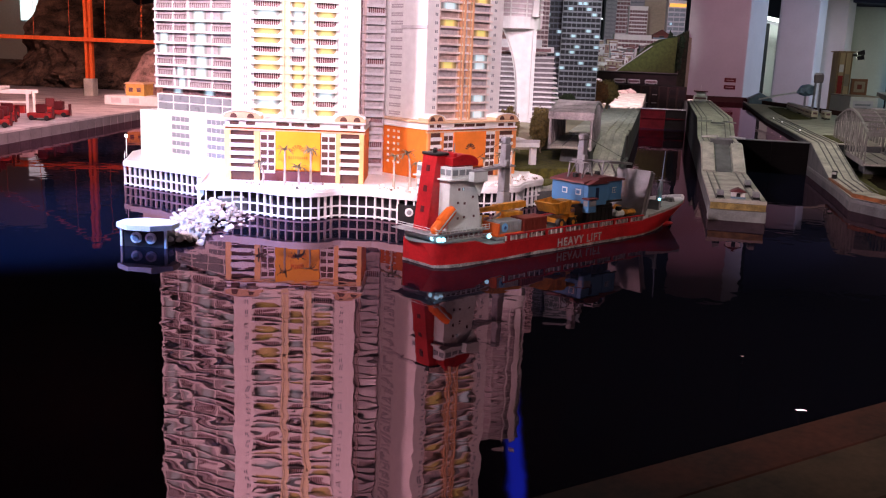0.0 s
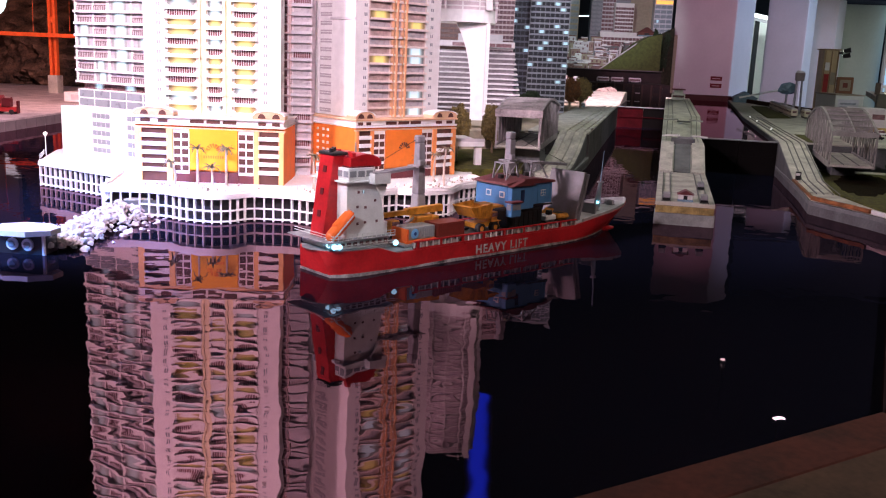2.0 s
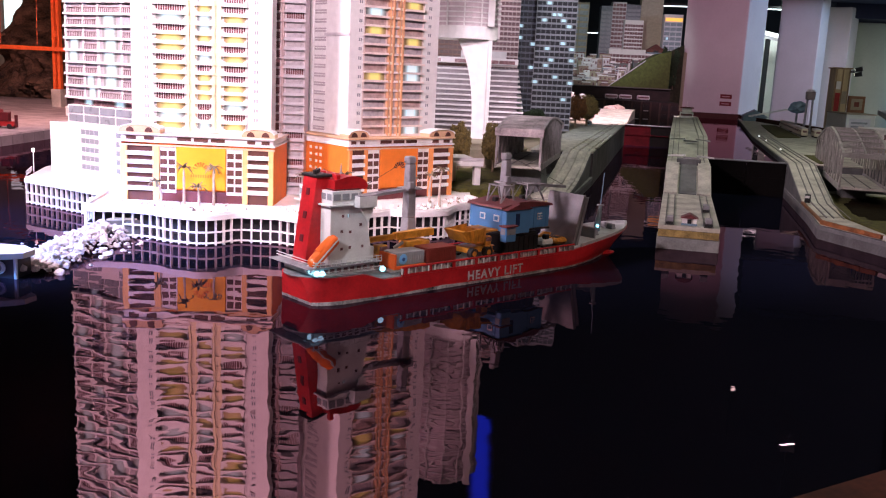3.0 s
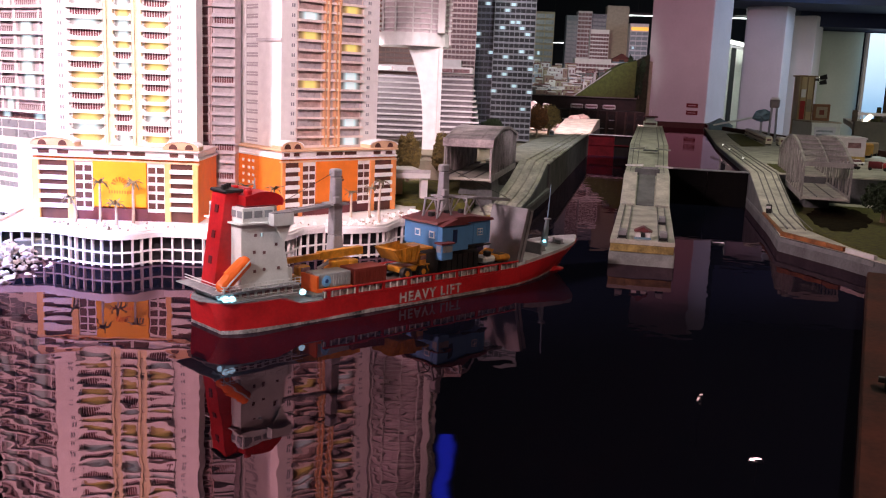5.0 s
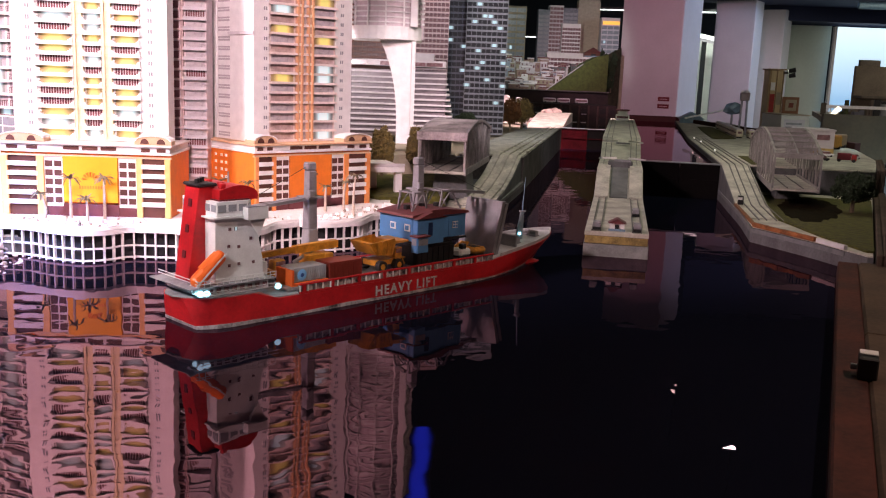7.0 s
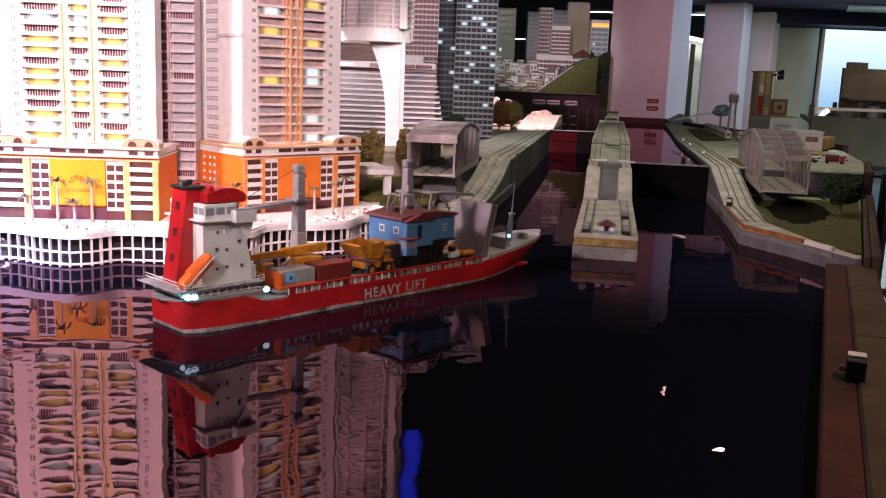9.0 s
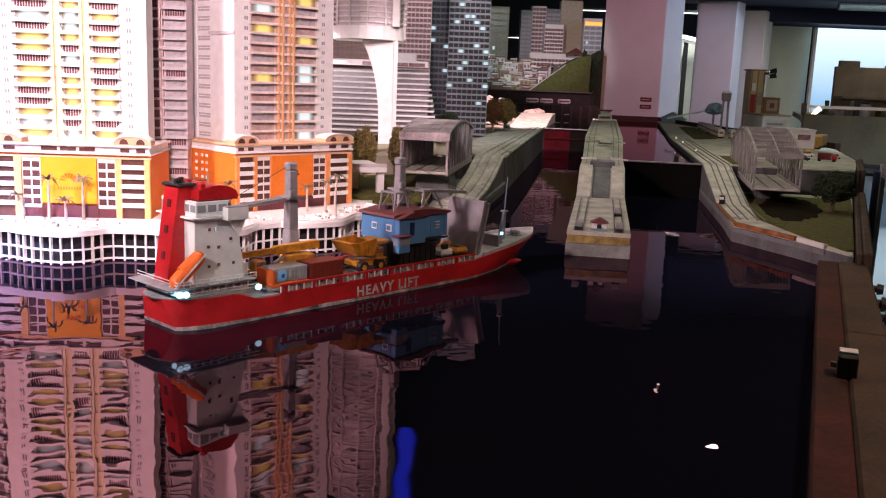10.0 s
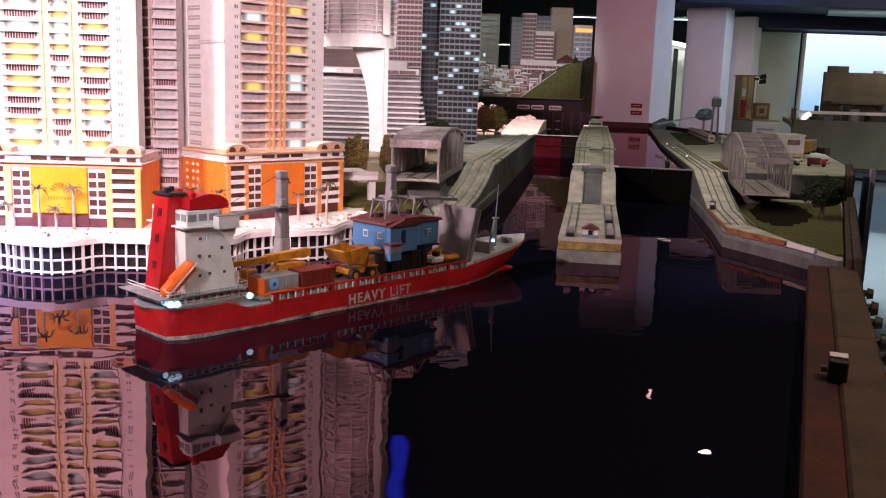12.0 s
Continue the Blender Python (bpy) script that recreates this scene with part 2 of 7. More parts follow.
BACKBROWN = mat("brown_display_board", (0.15, 0.12, 0.09), 0.8, vary=0.3, scale=5)
SMALLRED = mat("model_red", (0.36, 0.02, 0.02), 0.5)
TANWALL = mat("tan_wall", (0.35, 0.30, 0.22), 0.8, vary=0.15)
RIMWOOD = mat("dull_brown_rim", (0.085, 0.06, 0.045), 0.8, vary=0.35, scale=12, bump=0.3, spec=0.2)
DARKTOWER = mat("slate_concrete", (0.13, 0.13, 0.16), 0.7, vary=0.15)
ORANGESTRIP = mat("orange_striped_kerb", (0.30, 0.11, 0.035), 0.7, vary=0.5, scale=25)
YELLOWBAND = mat("worn_yellow_band", (0.42, 0.31, 0.10), 0.7, vary=0.5, scale=25)


# ---------------------------------------------------------------- building kit
class Mesh:
    """A bmesh with a few solid shapes."""

    def __init__(self):
        self.bm = bmesh.new()

    def box(self, x0, x1, y0, y1, z0, z1, bevel=0.0, m=None, taper=1.0):
        cx, cy = (x0 + x1) / 2, (y0 + y1) / 2
        vs = []
        for z, k in ((z0, 1.0), (z1, taper)):
            for x, y in ((x0, y0), (x1, y0), (x1, y1), (x0, y1)):
                vs.append(self.bm.verts.new((cx + (x - cx) * k, cy + (y - cy) * k, z)))
        fs = [self.bm.faces.new([vs[i] for i in q]) for q in ((3, 2, 1, 0), (4, 5, 6, 7), (0, 1, 5, 4), (1, 2, 6, 5), (2, 3, 7, 6), (3, 0, 4, 7))]
        if m is not None:
            bmesh.ops.transform(self.bm, matrix=m, verts=vs)
        if bevel:
            es = {e for f in fs for e in f.edges}
            bmesh.ops.bevel(self.bm, geom=list(es), offset=bevel, segments=1, affect="EDGES")
        return self

    def prism(self, poly, z0, z1):
        """Counter-clockwise outline from z0 to z1."""
        lo = [self.bm.verts.new((*p, z0)) for p in poly]
        hi = [self.bm.verts.new((*p, z1)) for p in poly]
        n = len(poly)
        self.bm.faces.new(lo[::-1])
        self.bm.faces.new(hi)
        for i in range(n):
            j = (i + 1) % n
            self.bm.faces.new((lo[i], lo[j], hi[j], hi[i]))
        return self

    def side(self, poly, y0, y1):
        """An outline in x and z, drawn from y0 to y1."""
        a = [self.bm.verts.new((x, y0, z)) for x, z in poly]
        b = [self.bm.verts.new((x, y1, z)) for x, z in poly]
        n = len(poly)
        self.bm.faces.new(a)
        self.bm.faces.new(b[::-1])
        for i in range(n):
            j = (i + 1) % n
            self.bm.faces.new((a[j], a[i], b[i], b[j]))
        return self

    def tube(self, p, q, r, r2=None, n=8):
        p, q = Vector(p), Vector(q)
        d = q - p
        m = Matrix.Translation((p + q) / 2) @ d.to_track_quat("Z", "Y").to_matrix().to_4x4()
        bmesh.ops.create_cone(self.bm, cap_ends=True, segments=n, radius1=r, radius2=r if r2 is None else r2, depth=d.length, matrix=m)
        return self

    def bar(self, p, q, w, h=None):
        """A square bar from p to q."""
        p, q = Vector(p), Vector(q)
        d = q - p
        h = w if h is None else h
        m = Matrix.Translation(p) @ d.to_track_quat("Z", "Y").to_matrix().to_4x4()
        return self.box(-w / 2, w / 2, -h / 2, h / 2, 0, d.length, m=m)

    def ball(self, c, r, sub=2, squash=(1, 1, 1), jitter=0.0, seed=0):
        rr = random.Random(seed)
        m = Matrix.Translation(c) @ Matrix.Diagonal((*squash, 1))
        out = bmesh.ops.create_icosphere(self.bm, subdivisions=sub, radius=r, matrix=m)
        if jitter:
            for v in out["verts"]:
                v.co += Vector((rr.uniform(-1, 1), rr.uniform(-1, 1), rr.uniform(-1, 1))) * jitter
        return self


def part(name, mesh, material, parent=None, label=""):
    """Links a mesh as one object under a thing or a part."""
    data = mesh
    if isinstance(mesh, Mesh):
        bmesh.ops.recalc_face_normals(mesh.bm, faces=mesh.bm.faces)
        data = bpy.data.meshes.new(name)
        mesh.bm.to_mesh(data)
        mesh.bm.free()
        data.materials.append(material)
    ob = new(name, data)
    if parent is not None:
        ob.parent = parent
    if label:
        ob["label"] = label
    return ob


def thing(name, m, label, category, group="", kind=""):
    ob = new(name)
    ob.empty_display_size = 0.05
    ob.matrix_world = m
    return tagged(ob, label, category, group, kind)


def solid(name, mesh, material, label, category="", group="", kind="", m=None):
    """A thing of one mesh."""
    ob = part(name, mesh, material)
    if m is not None:
        ob.matrix_world = m
    return tagged(ob, label, category, group, kind)


def put(name, data, parent, x=0, y=0, z=0):
    """One more piece on a shared mesh."""
    ob = new(name, data)
    ob.parent = parent
    ob.location = (x, y, z)
    return ob


def shared(mesh, name, material):
    bmesh.ops.recalc_face_normals(mesh.bm, faces=mesh.bm.faces)
    data = bpy.data.meshes.new(name)
    mesh.bm.to_mesh(data)
    mesh.bm.free()
    data.materials.append(material)
    return data


def box_of(*a, **k):
    return Mesh().box(*a, **k)


# the canal's own axes: u along the locks from the island's tip, v across
ORIGIN, ALONG, ACROSS = Vector((1.025, 3.45)), Vector((0.1790, 0.9838)), Vector((0.9838, -0.1790))
CANAL = Matrix(((ACROSS.x, ALONG.x, 0, ORIGIN.x), (ACROSS.y, ALONG.y, 0, ORIGIN.y), (0, 0, 1, 0), (0, 0, 0, 1)))  # local x = v, y = u


def smooth(points, steps=6):
    """A curve through the points."""
    out = []
    n = len(points)
    for i in range(n - 1):
        p0, p1, p2, p3 = points[max(i - 1, 0)], points[i], points[i + 1], points[min(i + 2, n - 1)]
        for k in range(steps):
            t = k / steps
            out.append(tuple(0.5 * (2 * b + (c - a) * t + (2 * a - 5 * b + 4 * c - d) * t * t + (3 * b - a - 3 * c + d) * t ** 3) for a, b, c, d in zip(p0, p1, p2, p3)))
    out.append(points[-1])
    return out

# ---------------------------------------------------------------- hall
def structure(name, mesh, material, label, m=None, category=""):
    return solid(name, mesh, material, label, category or name.split("_")[0], kind="structure", m=m)


structure("floor", box_of(-10, 14, -7, 21, -0.85, -0.75), FLOORMAT, "smooth grey hall floor beside the display table")
structure("ceiling", box_of(-10, 14, -7, 21, 2.75, 2.85), DARKWALL, "black-painted hall ceiling")
structure("wall_north", box_of(-10, 14, 20.8, 21, -0.75, 2.75), DARKWALL, "black hall wall behind the model city")
structure("wall_south", box_of(-10, 14, -7, -6.8, -0.75, 2.75), DARKWALL, "black hall wall")
structure("wall_west", box_of(-10, -9.8, -6.8, 20.8, -0.75, 2.75), DARKWALL, "black hall wall")
structure("wall_east", box_of(13.8, 14, -6.8, 20.8, -0.75, 2.75), DARKWALL, "black hall wall")

TABLE = [(0.975, 1.485), (2.99, 5.945), (3.05, 8.0), (4.2, 20.5), (-9.5, 20.5), (-9.5, -6.43)]
structure("table", Mesh().prism(TABLE, -0.75, -0.02), WOOD_R, "dark boarded base of the display table", category="table base")
structure("water", Mesh().prism([(x, y) for x, y in TABLE], -0.012, 0.0), WATER, "still black model water with faint ripples")

# wooden kerb of the table: near run and right run
def kerb(name, a, b, label, boards, top=0.045, foot=-0.74, ledge=-0.125, inner=0.042, board=None):
    a, b = Vector(a), Vector(b)
    d = b - a
    m = Matrix.Translation((a.x, a.y, 0)) @ Matrix.Rotation(math.atan2(d.y, d.x), 4, "Z")
    k = thing(name, m, label, "table kerb", kind="structure")
    L = d.length
    part("inner_board", box_of(0, L, -inner, 0.0, -0.02, top, bevel=0.004), board or WOOD_R, k, "brown inner board")
    n = boards
    for i in range(n):
        part("ledge_board", box_of(L * i / n + 0.001, L * (i + 1) / n - 0.001, ledge, -inner - 0.001, -0.03, top + 0.004, bevel=0.006), board or WOOD, k)
        part("skirt_board", box_of(L * i / n + 0.001, L * (i + 1) / n - 0.001, ledge + 0.003, ledge + 0.02, foot, -0.032), board or WOOD, k)
    return k


kerb("kerb_south", (-5.0, -2.70), (0.958, 1.462), "dark varnished wooden kerb along the water", 6, inner=0.095, ledge=-0.23)
kerb("kerb_east", (0.972, 1.48), (1.735, 3.30), "dark red-brown wooden kerb with lumpy rim", 2, inner=0.062, ledge=-0.152)
kerb("kerb_bank", (1.822, 3.217), (2.68, 5.13), "dull brown wooden rim along the turf bank", 3, 0.085, -0.74, -0.052, 0.020, RIMWOOD)
kerb("kerb_upper", (2.685, 5.14), (3.05, 5.97), "dull brown wooden rim along the road terrace", 1, 0.204, -0.74, -0.042, 0.018, RIMWOOD)
for d_, r_ in ((0.62, 0.020), (0.80, 0.024), (0.98, 0.018), (1.12, 0.023), (1.34, 0.018), (1.52, 0.022), (1.74, 0.018)):
    knob = thing("bumper_knob", Matrix.Translation((0.972 + 0.3867 * d_, 1.48 + 0.9222 * d_, 0.0)) @ Matrix.Rotation(math.atan2(0.9222, 0.3867), 4, "Z") @ pose(0, -0.152, 0.012), "black rubber bumper knob on the kerb's outer edge", "bumper", "kerb bumpers")
    part("stem", Mesh().tube((0, 0, 0), (0, -0.018, 0), r_ * 0.6, n=12), BLACK, knob)
    part("pad", Mesh().tube((0, -0.0185, 0), (0, -0.036, 0), r_, r_ * 0.8, n=14), BLACK, knob)
box_ = thing("sensor_box", pose(1.268, 2.035, 0.0455, 0, 0, -23), "small black sensor box with a white top on the kerb", "sensor box")
part("case", box_of(-0.018, 0.018, -0.028, 0.028, 0, 0.045, bevel=0.003), BLACK, box_)
part("top", box_of(-0.017, 0.017, -0.005, 0.027, 0.0455, 0.049, bevel=0.001), WHITE, box_, "white top plate")
part("plug", box_of(-0.03, -0.0185, 0.01, 0.02, 0.01, 0.02), WHITE, box_)

# ---------------------------------------------------------------- canal: island, banks, gates
ISLAND_PROFILE = [(0, 0), (0, 0.085), (1.02, 0.085), (1.38, 0.19), (1.98, 0.19), (2.35, 0.29), (5.6, 0.29), (8.0, 0.20), (8.0, 0)]


def long_side(profile, x0, x1):
    """A profile in u and z, between two places across."""
    me = Mesh()
    a = [me.bm.verts.new((x0, u, z)) for u, z in profile]
    b = [me.bm.verts.new((x1, u, z)) for u, z in profile]
    me.bm.faces.new(a)
    me.bm.faces.new(b[::-1])
    for i in range(len(profile)):
        j = (i + 1) % len(profile)
        me.bm.faces.new((a[j], a[i], b[i], b[j]))
    return me


island = thing("lock_island", CANAL, "long pale concrete lock island stepping up between two canal lanes", "lock island", kind="structure")
core = [(u + (0.004 if u == 0 else 0), z - (0.012 if z > 0 else 0)) for u, z in ISLAND_PROFILE]
part("wall", long_side(core, -0.106, 0.106), CONCRETE_D, island, "dark streaked concrete side walls")
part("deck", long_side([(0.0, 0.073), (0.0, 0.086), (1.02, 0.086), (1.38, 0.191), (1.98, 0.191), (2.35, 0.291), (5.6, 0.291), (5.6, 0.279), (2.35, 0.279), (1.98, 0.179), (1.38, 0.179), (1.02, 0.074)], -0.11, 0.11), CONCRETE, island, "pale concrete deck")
part("nose_band", box_of(-0.108, 0.108, -0.006, 0.0, 0.046, 0.072, bevel=0.001), YELLOWBAND, island, "worn yellow band")
part("nose_foot", box_of(-0.112, 0.112, -0.004, 0.1, -0.01, 0.045, bevel=0.002), mat("teal_grey_concrete", (0.24, 0.26, 0.25), 0.7, vary=0.3, scale=20), island)
for v in (-0.085, -0.055, 0.055, 0.085):
    prof = [(0.02, 0.086), (0.02, 0.090), (1.02, 0.090), (1.38, 0.195), (1.98, 0.195), (2.35, 0.295), (5.5, 0.295), (5.5, 0.290), (2.35, 0.290), (1.98, 0.190), (1.38, 0.190), (1.02, 0.085)]
    part("rail", long_side(prof, v - 0.0022, v + 0.0022), RAILSTEEL, island, "thin tow rail")
part("ramp_slab", long_side([(1.02, 0.0865), (1.38, 0.1915), (1.38, 0.196), (1.02, 0.091)], -0.04, 0.04), CONCRETE_D, island, "grey sloping ramp slab")
for x0, x1 in ((-0.105, -0.046), (0.046, 0.105)):
    part("ramp_wing", long_side([(1.0, 0.0862), (1.38, 0.1912), (1.46, 0.1912), (1.46, 0.204), (1.36, 0.204), (1.0, 0.096)], x0, x1), CONCRETE, island, "pale sloping track bed")
part("walkway", box_of(-0.06, 0.06, 1.40, 1.47, 0.19, 0.222, bevel=0.003), CONCRETE_D, island)


def hut(m, w, d, h, roof, wall, label, group=""):
    k = thing("lock_house", m, label, "model house", group)
    part("wall", box_of(-w / 2, w / 2, -d / 2, d / 2, 0, h), wall, k)
    part("roof", Mesh().side([(-w / 2 - 0.006, h + 0.0005), (w / 2 + 0.006, h + 0.0005), (0, h + w * 0.32)], -d / 2 - 0.005, d / 2 + 0.005), roof, k, "low gabled roof")
    part("plinth", box_of(-w / 2 - 0.003, w / 2 + 0.003, -d / 2 - 0.004, -d / 2 - 0.0005, 0, h * 0.3), BLUESTEEL, k)
    part("door", box_of(-w * 0.14, w * 0.14, -d / 2 - 0.004, -d / 2 - 0.0005, h * 0.32, h * 0.86), BLACK, k, "dark doorway")
    return k


hut(CANAL @ pose(0, 0.06, 0.087), 0.052, 0.05, 0.026, MAROON, WHITE, "small white lock house with a red gabled roof")


def mule(m, label):
    """A towing locomotive."""
    k = thing("towing_locomotive", m, label, "locomotive", "towing locomotives")
    part("chassis", box_of(-0.014, 0.014, -0.03, 0.03, 0.003, 0.010, bevel=0.001), BLACK, k)
    part("cab", box_of(-0.013, 0.013, -0.028, -0.008, 0.011, 0.028, bevel=0.002), STEELGREY, k)
    part("cab", box_of(-0.013, 0.013, 0.008, 0.028, 0.011, 0.028, bevel=0.002), STEELGREY, k)
    part("winch", box_of(-0.010, 0.010, -0.007, 0.007, 0.011, 0.021, bevel=0.002), DARKRED, k)
    for y in (-0.02, 0.02):
        part("wheel_set", Mesh().tube((-0.014, y, 0.005), (0.014, y, 0.005), 0.005), RAILSTEEL, k)
    return k


mule(CANAL @ pose(-0.07, 0.05, 0.088), "dark red-grey towing locomotive on the island rails")
mule(CANAL @ pose(0.07, 0.05, 0.088), "dark red-grey towing locomotive on the island rails")
mule(CANAL @ pose(0.07, 0.45, 0.088), "grey towing locomotive parked on the island rails")

ctrl = thing("control_tower", CANAL @ pose(0, 5.2, 0.291), "small white control house with red-white roof at the island's end", "control tower")
part("body", box_of(-0.06, 0.06, -0.05, 0.12, 0, 0.05, bevel=0.002), WHITE, ctrl)
part("window_band", box_of(-0.05, 0.05, -0.053, -0.0505, 0.02, 0.038), DARKWIN, ctrl)
part("upper_floor", box_of(-0.04, 0.04, -0.03, 0.1, 0.051, 0.085, bevel=0.002), WHITE, ctrl)
part("roof", box_of(-0.062, 0.062, -0.052, 0.122, 0.086, 0.095, bevel=0.002), MAROON, ctrl)
part("aerial", Mesh().tube((0, 0.03, 0.095), (0, 0.03, 0.15), 0.002), WHITE, ctrl)
for u, z in ((1.43, 0.223), (2.2, 0.262)):
    arm = thing("arrow_arm", CANAL @ pose(0.0, u, z), "thin white signal arm lying over the lane", "signal arm", "signal arms")
    part("beam", Mesh().bar((-0.105, 0.03, 0.008), (-0.02, -0.006, 0.016), 0.012, 0.008), WHITE, arm)
    part("beam", Mesh().bar((0.04, -0.006, 0.016), (0.122, 0.024, 0.008), 0.012, 0.008), WHITE, arm)
    part("mount", box_of(-0.03, 0.05, -0.01, 0.01, -0.001, 0.008), STEELGREY, arm)

# banks: left and right, stepping up with the locks
left_bank = thing("bank_west", CANAL, "pale concrete lock bank with rail tracks and a turf slope", "lock bank", kind="structure")
LV, RV = -0.515, 0.535
WZ, WU = 0.062, 0.19   # lower and upper level of the west bank
BROWNBLACK = mat("brown_black_concrete", (0.075, 0.068, 0.066), 0.85, vary=0.5, scale=9, bump=0.3)
WEST_FRONT = [(-1.9, -0.75), (-1.02, -0.08), (-0.84, 0.0), (-0.71, 0.165), (-0.545, 0.525)]
part("lower_quay", Mesh().prism(WEST_FRONT + [(LV - 0.012, 1.10), (LV, 1.78), (-1.9, 1.78)], -0.01, WZ - 0.006), CONCRETE_D, left_bank, "dark streaked quay wall")
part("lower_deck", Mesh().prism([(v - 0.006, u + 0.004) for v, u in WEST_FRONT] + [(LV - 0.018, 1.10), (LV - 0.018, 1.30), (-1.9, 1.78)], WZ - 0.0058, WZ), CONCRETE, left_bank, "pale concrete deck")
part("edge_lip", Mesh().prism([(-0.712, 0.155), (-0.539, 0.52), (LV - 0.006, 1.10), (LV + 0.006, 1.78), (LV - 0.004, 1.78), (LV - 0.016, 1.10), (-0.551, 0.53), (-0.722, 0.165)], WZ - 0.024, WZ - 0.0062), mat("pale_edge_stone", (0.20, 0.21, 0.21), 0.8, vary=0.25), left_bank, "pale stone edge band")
for i in range(4):
    a, b = Vector((-0.722, 0.172)).lerp(Vector((-0.549, 0.54)), i / 4), Vector((-0.722, 0.172)).lerp(Vector((-0.549, 0.54)), (i + 0.97) / 4)
    n_ = Vector((-0.0100, 0.0047))
    part("yellow_kerb", Mesh().prism([tuple(a - n_ * 0.4), tuple(b - n_ * 0.4), tuple(b + n_), tuple(a + n_)], WZ + 0.0003, WZ + 0.016 - 0.001 * (i % 2)), YELLOWBAND, left_bank, "worn yellow kerb")
part("turf", Mesh().prism([(-0.80, 0.20), (-0.735, 0.47), (-0.86, 0.70), (-0.88, 1.5), (-1.6, 1.5), (-1.3, 0.05)], WZ + 0.0002, WZ + 0.007), GRASS, left_bank, "olive static turf")
RAMP_W = [(0.62, WZ + 0.002), (1.10, WZ + 0.018), (1.42, 0.118), (1.78, WU)]
part("ramp", long_side([(0.62, 0.0)] + RAMP_W + [(1.78, 0.0)], -0.685, LV - 0.012), CONCRETE_D, left_bank)
part("ramp_deck", long_side(RAMP_W + [(u, z + 0.006) for u, z in RAMP_W[::-1]], -0.685, LV - 0.016), CONCRETE, left_bank, "pale sloping deck")
# upper wall in a darker, browner tone than the lower quay
part("upper_quay", Mesh().prism([(LV, 1.781), (-0.543, 5.40), (-0.53, 7.0), (-0.87, 7.0), (-0.87, 1.781)], -0.01, WU - 0.004), BROWNBLACK, left_bank, "brown-black upper quay wall")
part("upper_deck", Mesh().prism([(LV - 0.005, 1.775), (-0.548, 5.40), (-0.87, 5.40), (-0.87, 1.775)], WU - 0.0038, WU + 0.005), CONCRETE, left_bank, "pale concrete deck")
part("edge_kerb", Mesh().prism([(LV + 0.003, 2.02), (-0.540, 5.40), (-0.556, 5.40), (LV - 0.014, 2.02)], WU + 0.0052, WU + 0.016), CONCRETE, left_bank, "pale raised edge")
part("upper_ramp", long_side([(5.401, WU - 0.003), (5.401, WU + 0.005), (6.45, 0.283), (7.0, 0.283), (7.0, WU - 0.003)], -0.87, -0.535), CONCRETE, left_bank, "pale upper ramp")
part("inland", Mesh().prism([(-2.6, 1.79), (-0.871, 1.79), (-0.871, 7.4), (-2.6, 7.4)], -0.01, 0.19), TANWALL, left_bank)
for v in (-0.558, -0.607, -0.655):
    bed = [(0.68, WZ + 0.009), (1.10, WZ + 0.0243), (1.42, 0.1243), (1.78, WU + 0.0063), (5.35, WU + 0.0063), (5.35, WU + 0.013), (1.78, WU + 0.015), (1.42, 0.134), (1.10, WZ + 0.034), (0.68, WZ + 0.016)]
    part("track_bed", long_side(bed, v - 0.011, v + 0.011), CONCRETE, left_bank, "raised pale track bed")
part("drain_mouth", box_of(-0.716, -0.686, 1.14, 1.22, WZ + 0.001, WZ + 0.028), BLACK, left_bank, "dark culvert mouth")
hut(CANAL @ pose(-0.83, 4.78, 0.1955), 0.045, 0.08, 0.03, STEELGREY, CONCRETE_D, "small grey hut on the lock bank")

right_bank = thing("bank_east", CANAL, "pale concrete lock bank with rail tracks and turf", "lock bank", kind="structure")
ZL = 0.062   # level of the lower deck
part("lower_quay", Mesh().prism([(0.522, 0.55), (0.703, 0.255), (0.775, 0.11), (0.825, 0.015), (0.845, 0.015), (1.186, 1.40), (1.32, 1.95), (RV, 1.95), (RV, 0.95)], -0.01, ZL - 0.005), CONCRETE_D, right_bank, "dark streaked quay wall")
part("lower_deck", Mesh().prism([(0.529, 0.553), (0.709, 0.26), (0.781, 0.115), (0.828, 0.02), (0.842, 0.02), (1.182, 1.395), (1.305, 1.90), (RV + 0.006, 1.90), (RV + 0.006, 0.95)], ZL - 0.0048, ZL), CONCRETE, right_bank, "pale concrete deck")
for i in range(4):
    a, b = Vector((0.528, 0.545)).lerp(Vector((0.704, 0.258)), i / 4), Vector((0.528, 0.545)).lerp(Vector((0.704, 0.258)), (i + 0.97) / 4)
    n_ = Vector((0.0085, 0.0052))
    part("orange_kerb", Mesh().prism([tuple(a - n_ * 0.4), tuple(b - n_ * 0.4), tuple(b + n_), tuple(a + n_)], ZL + 0.0003, ZL + 0.017 - 0.001 * (i % 2)), ORANGESTRIP, right_bank, "orange and brown striped kerb")
part("white_kerb", Mesh().prism([(0.706, 0.252), (0.772, 0.116), (0.784, 0.123), (0.718, 0.260)], ZL + 0.0003, ZL + 0.015), WHITE, right_bank, "dirty white kerb")
part("ramp_kerb", long_side([(0.56, ZL + 0.0003), (1.2, ZL + 0.003), (1.2, ZL + 0.012), (0.56, ZL + 0.010)], 0.531, 0.543), ORANGESTRIP, right_bank, "rusty brown kerb")
part("turf", Mesh().prism([(0.745, 0.38), (0.835, 0.08), (0.861, 0.08), (1.172, 1.37), (1.25, 1.70), (0.70, 1.70), (0.655, 0.80)], ZL + 0.0002, ZL + 0.008), GRASS, right_bank, "olive static turf")
rs = random.Random(77)
patch = []
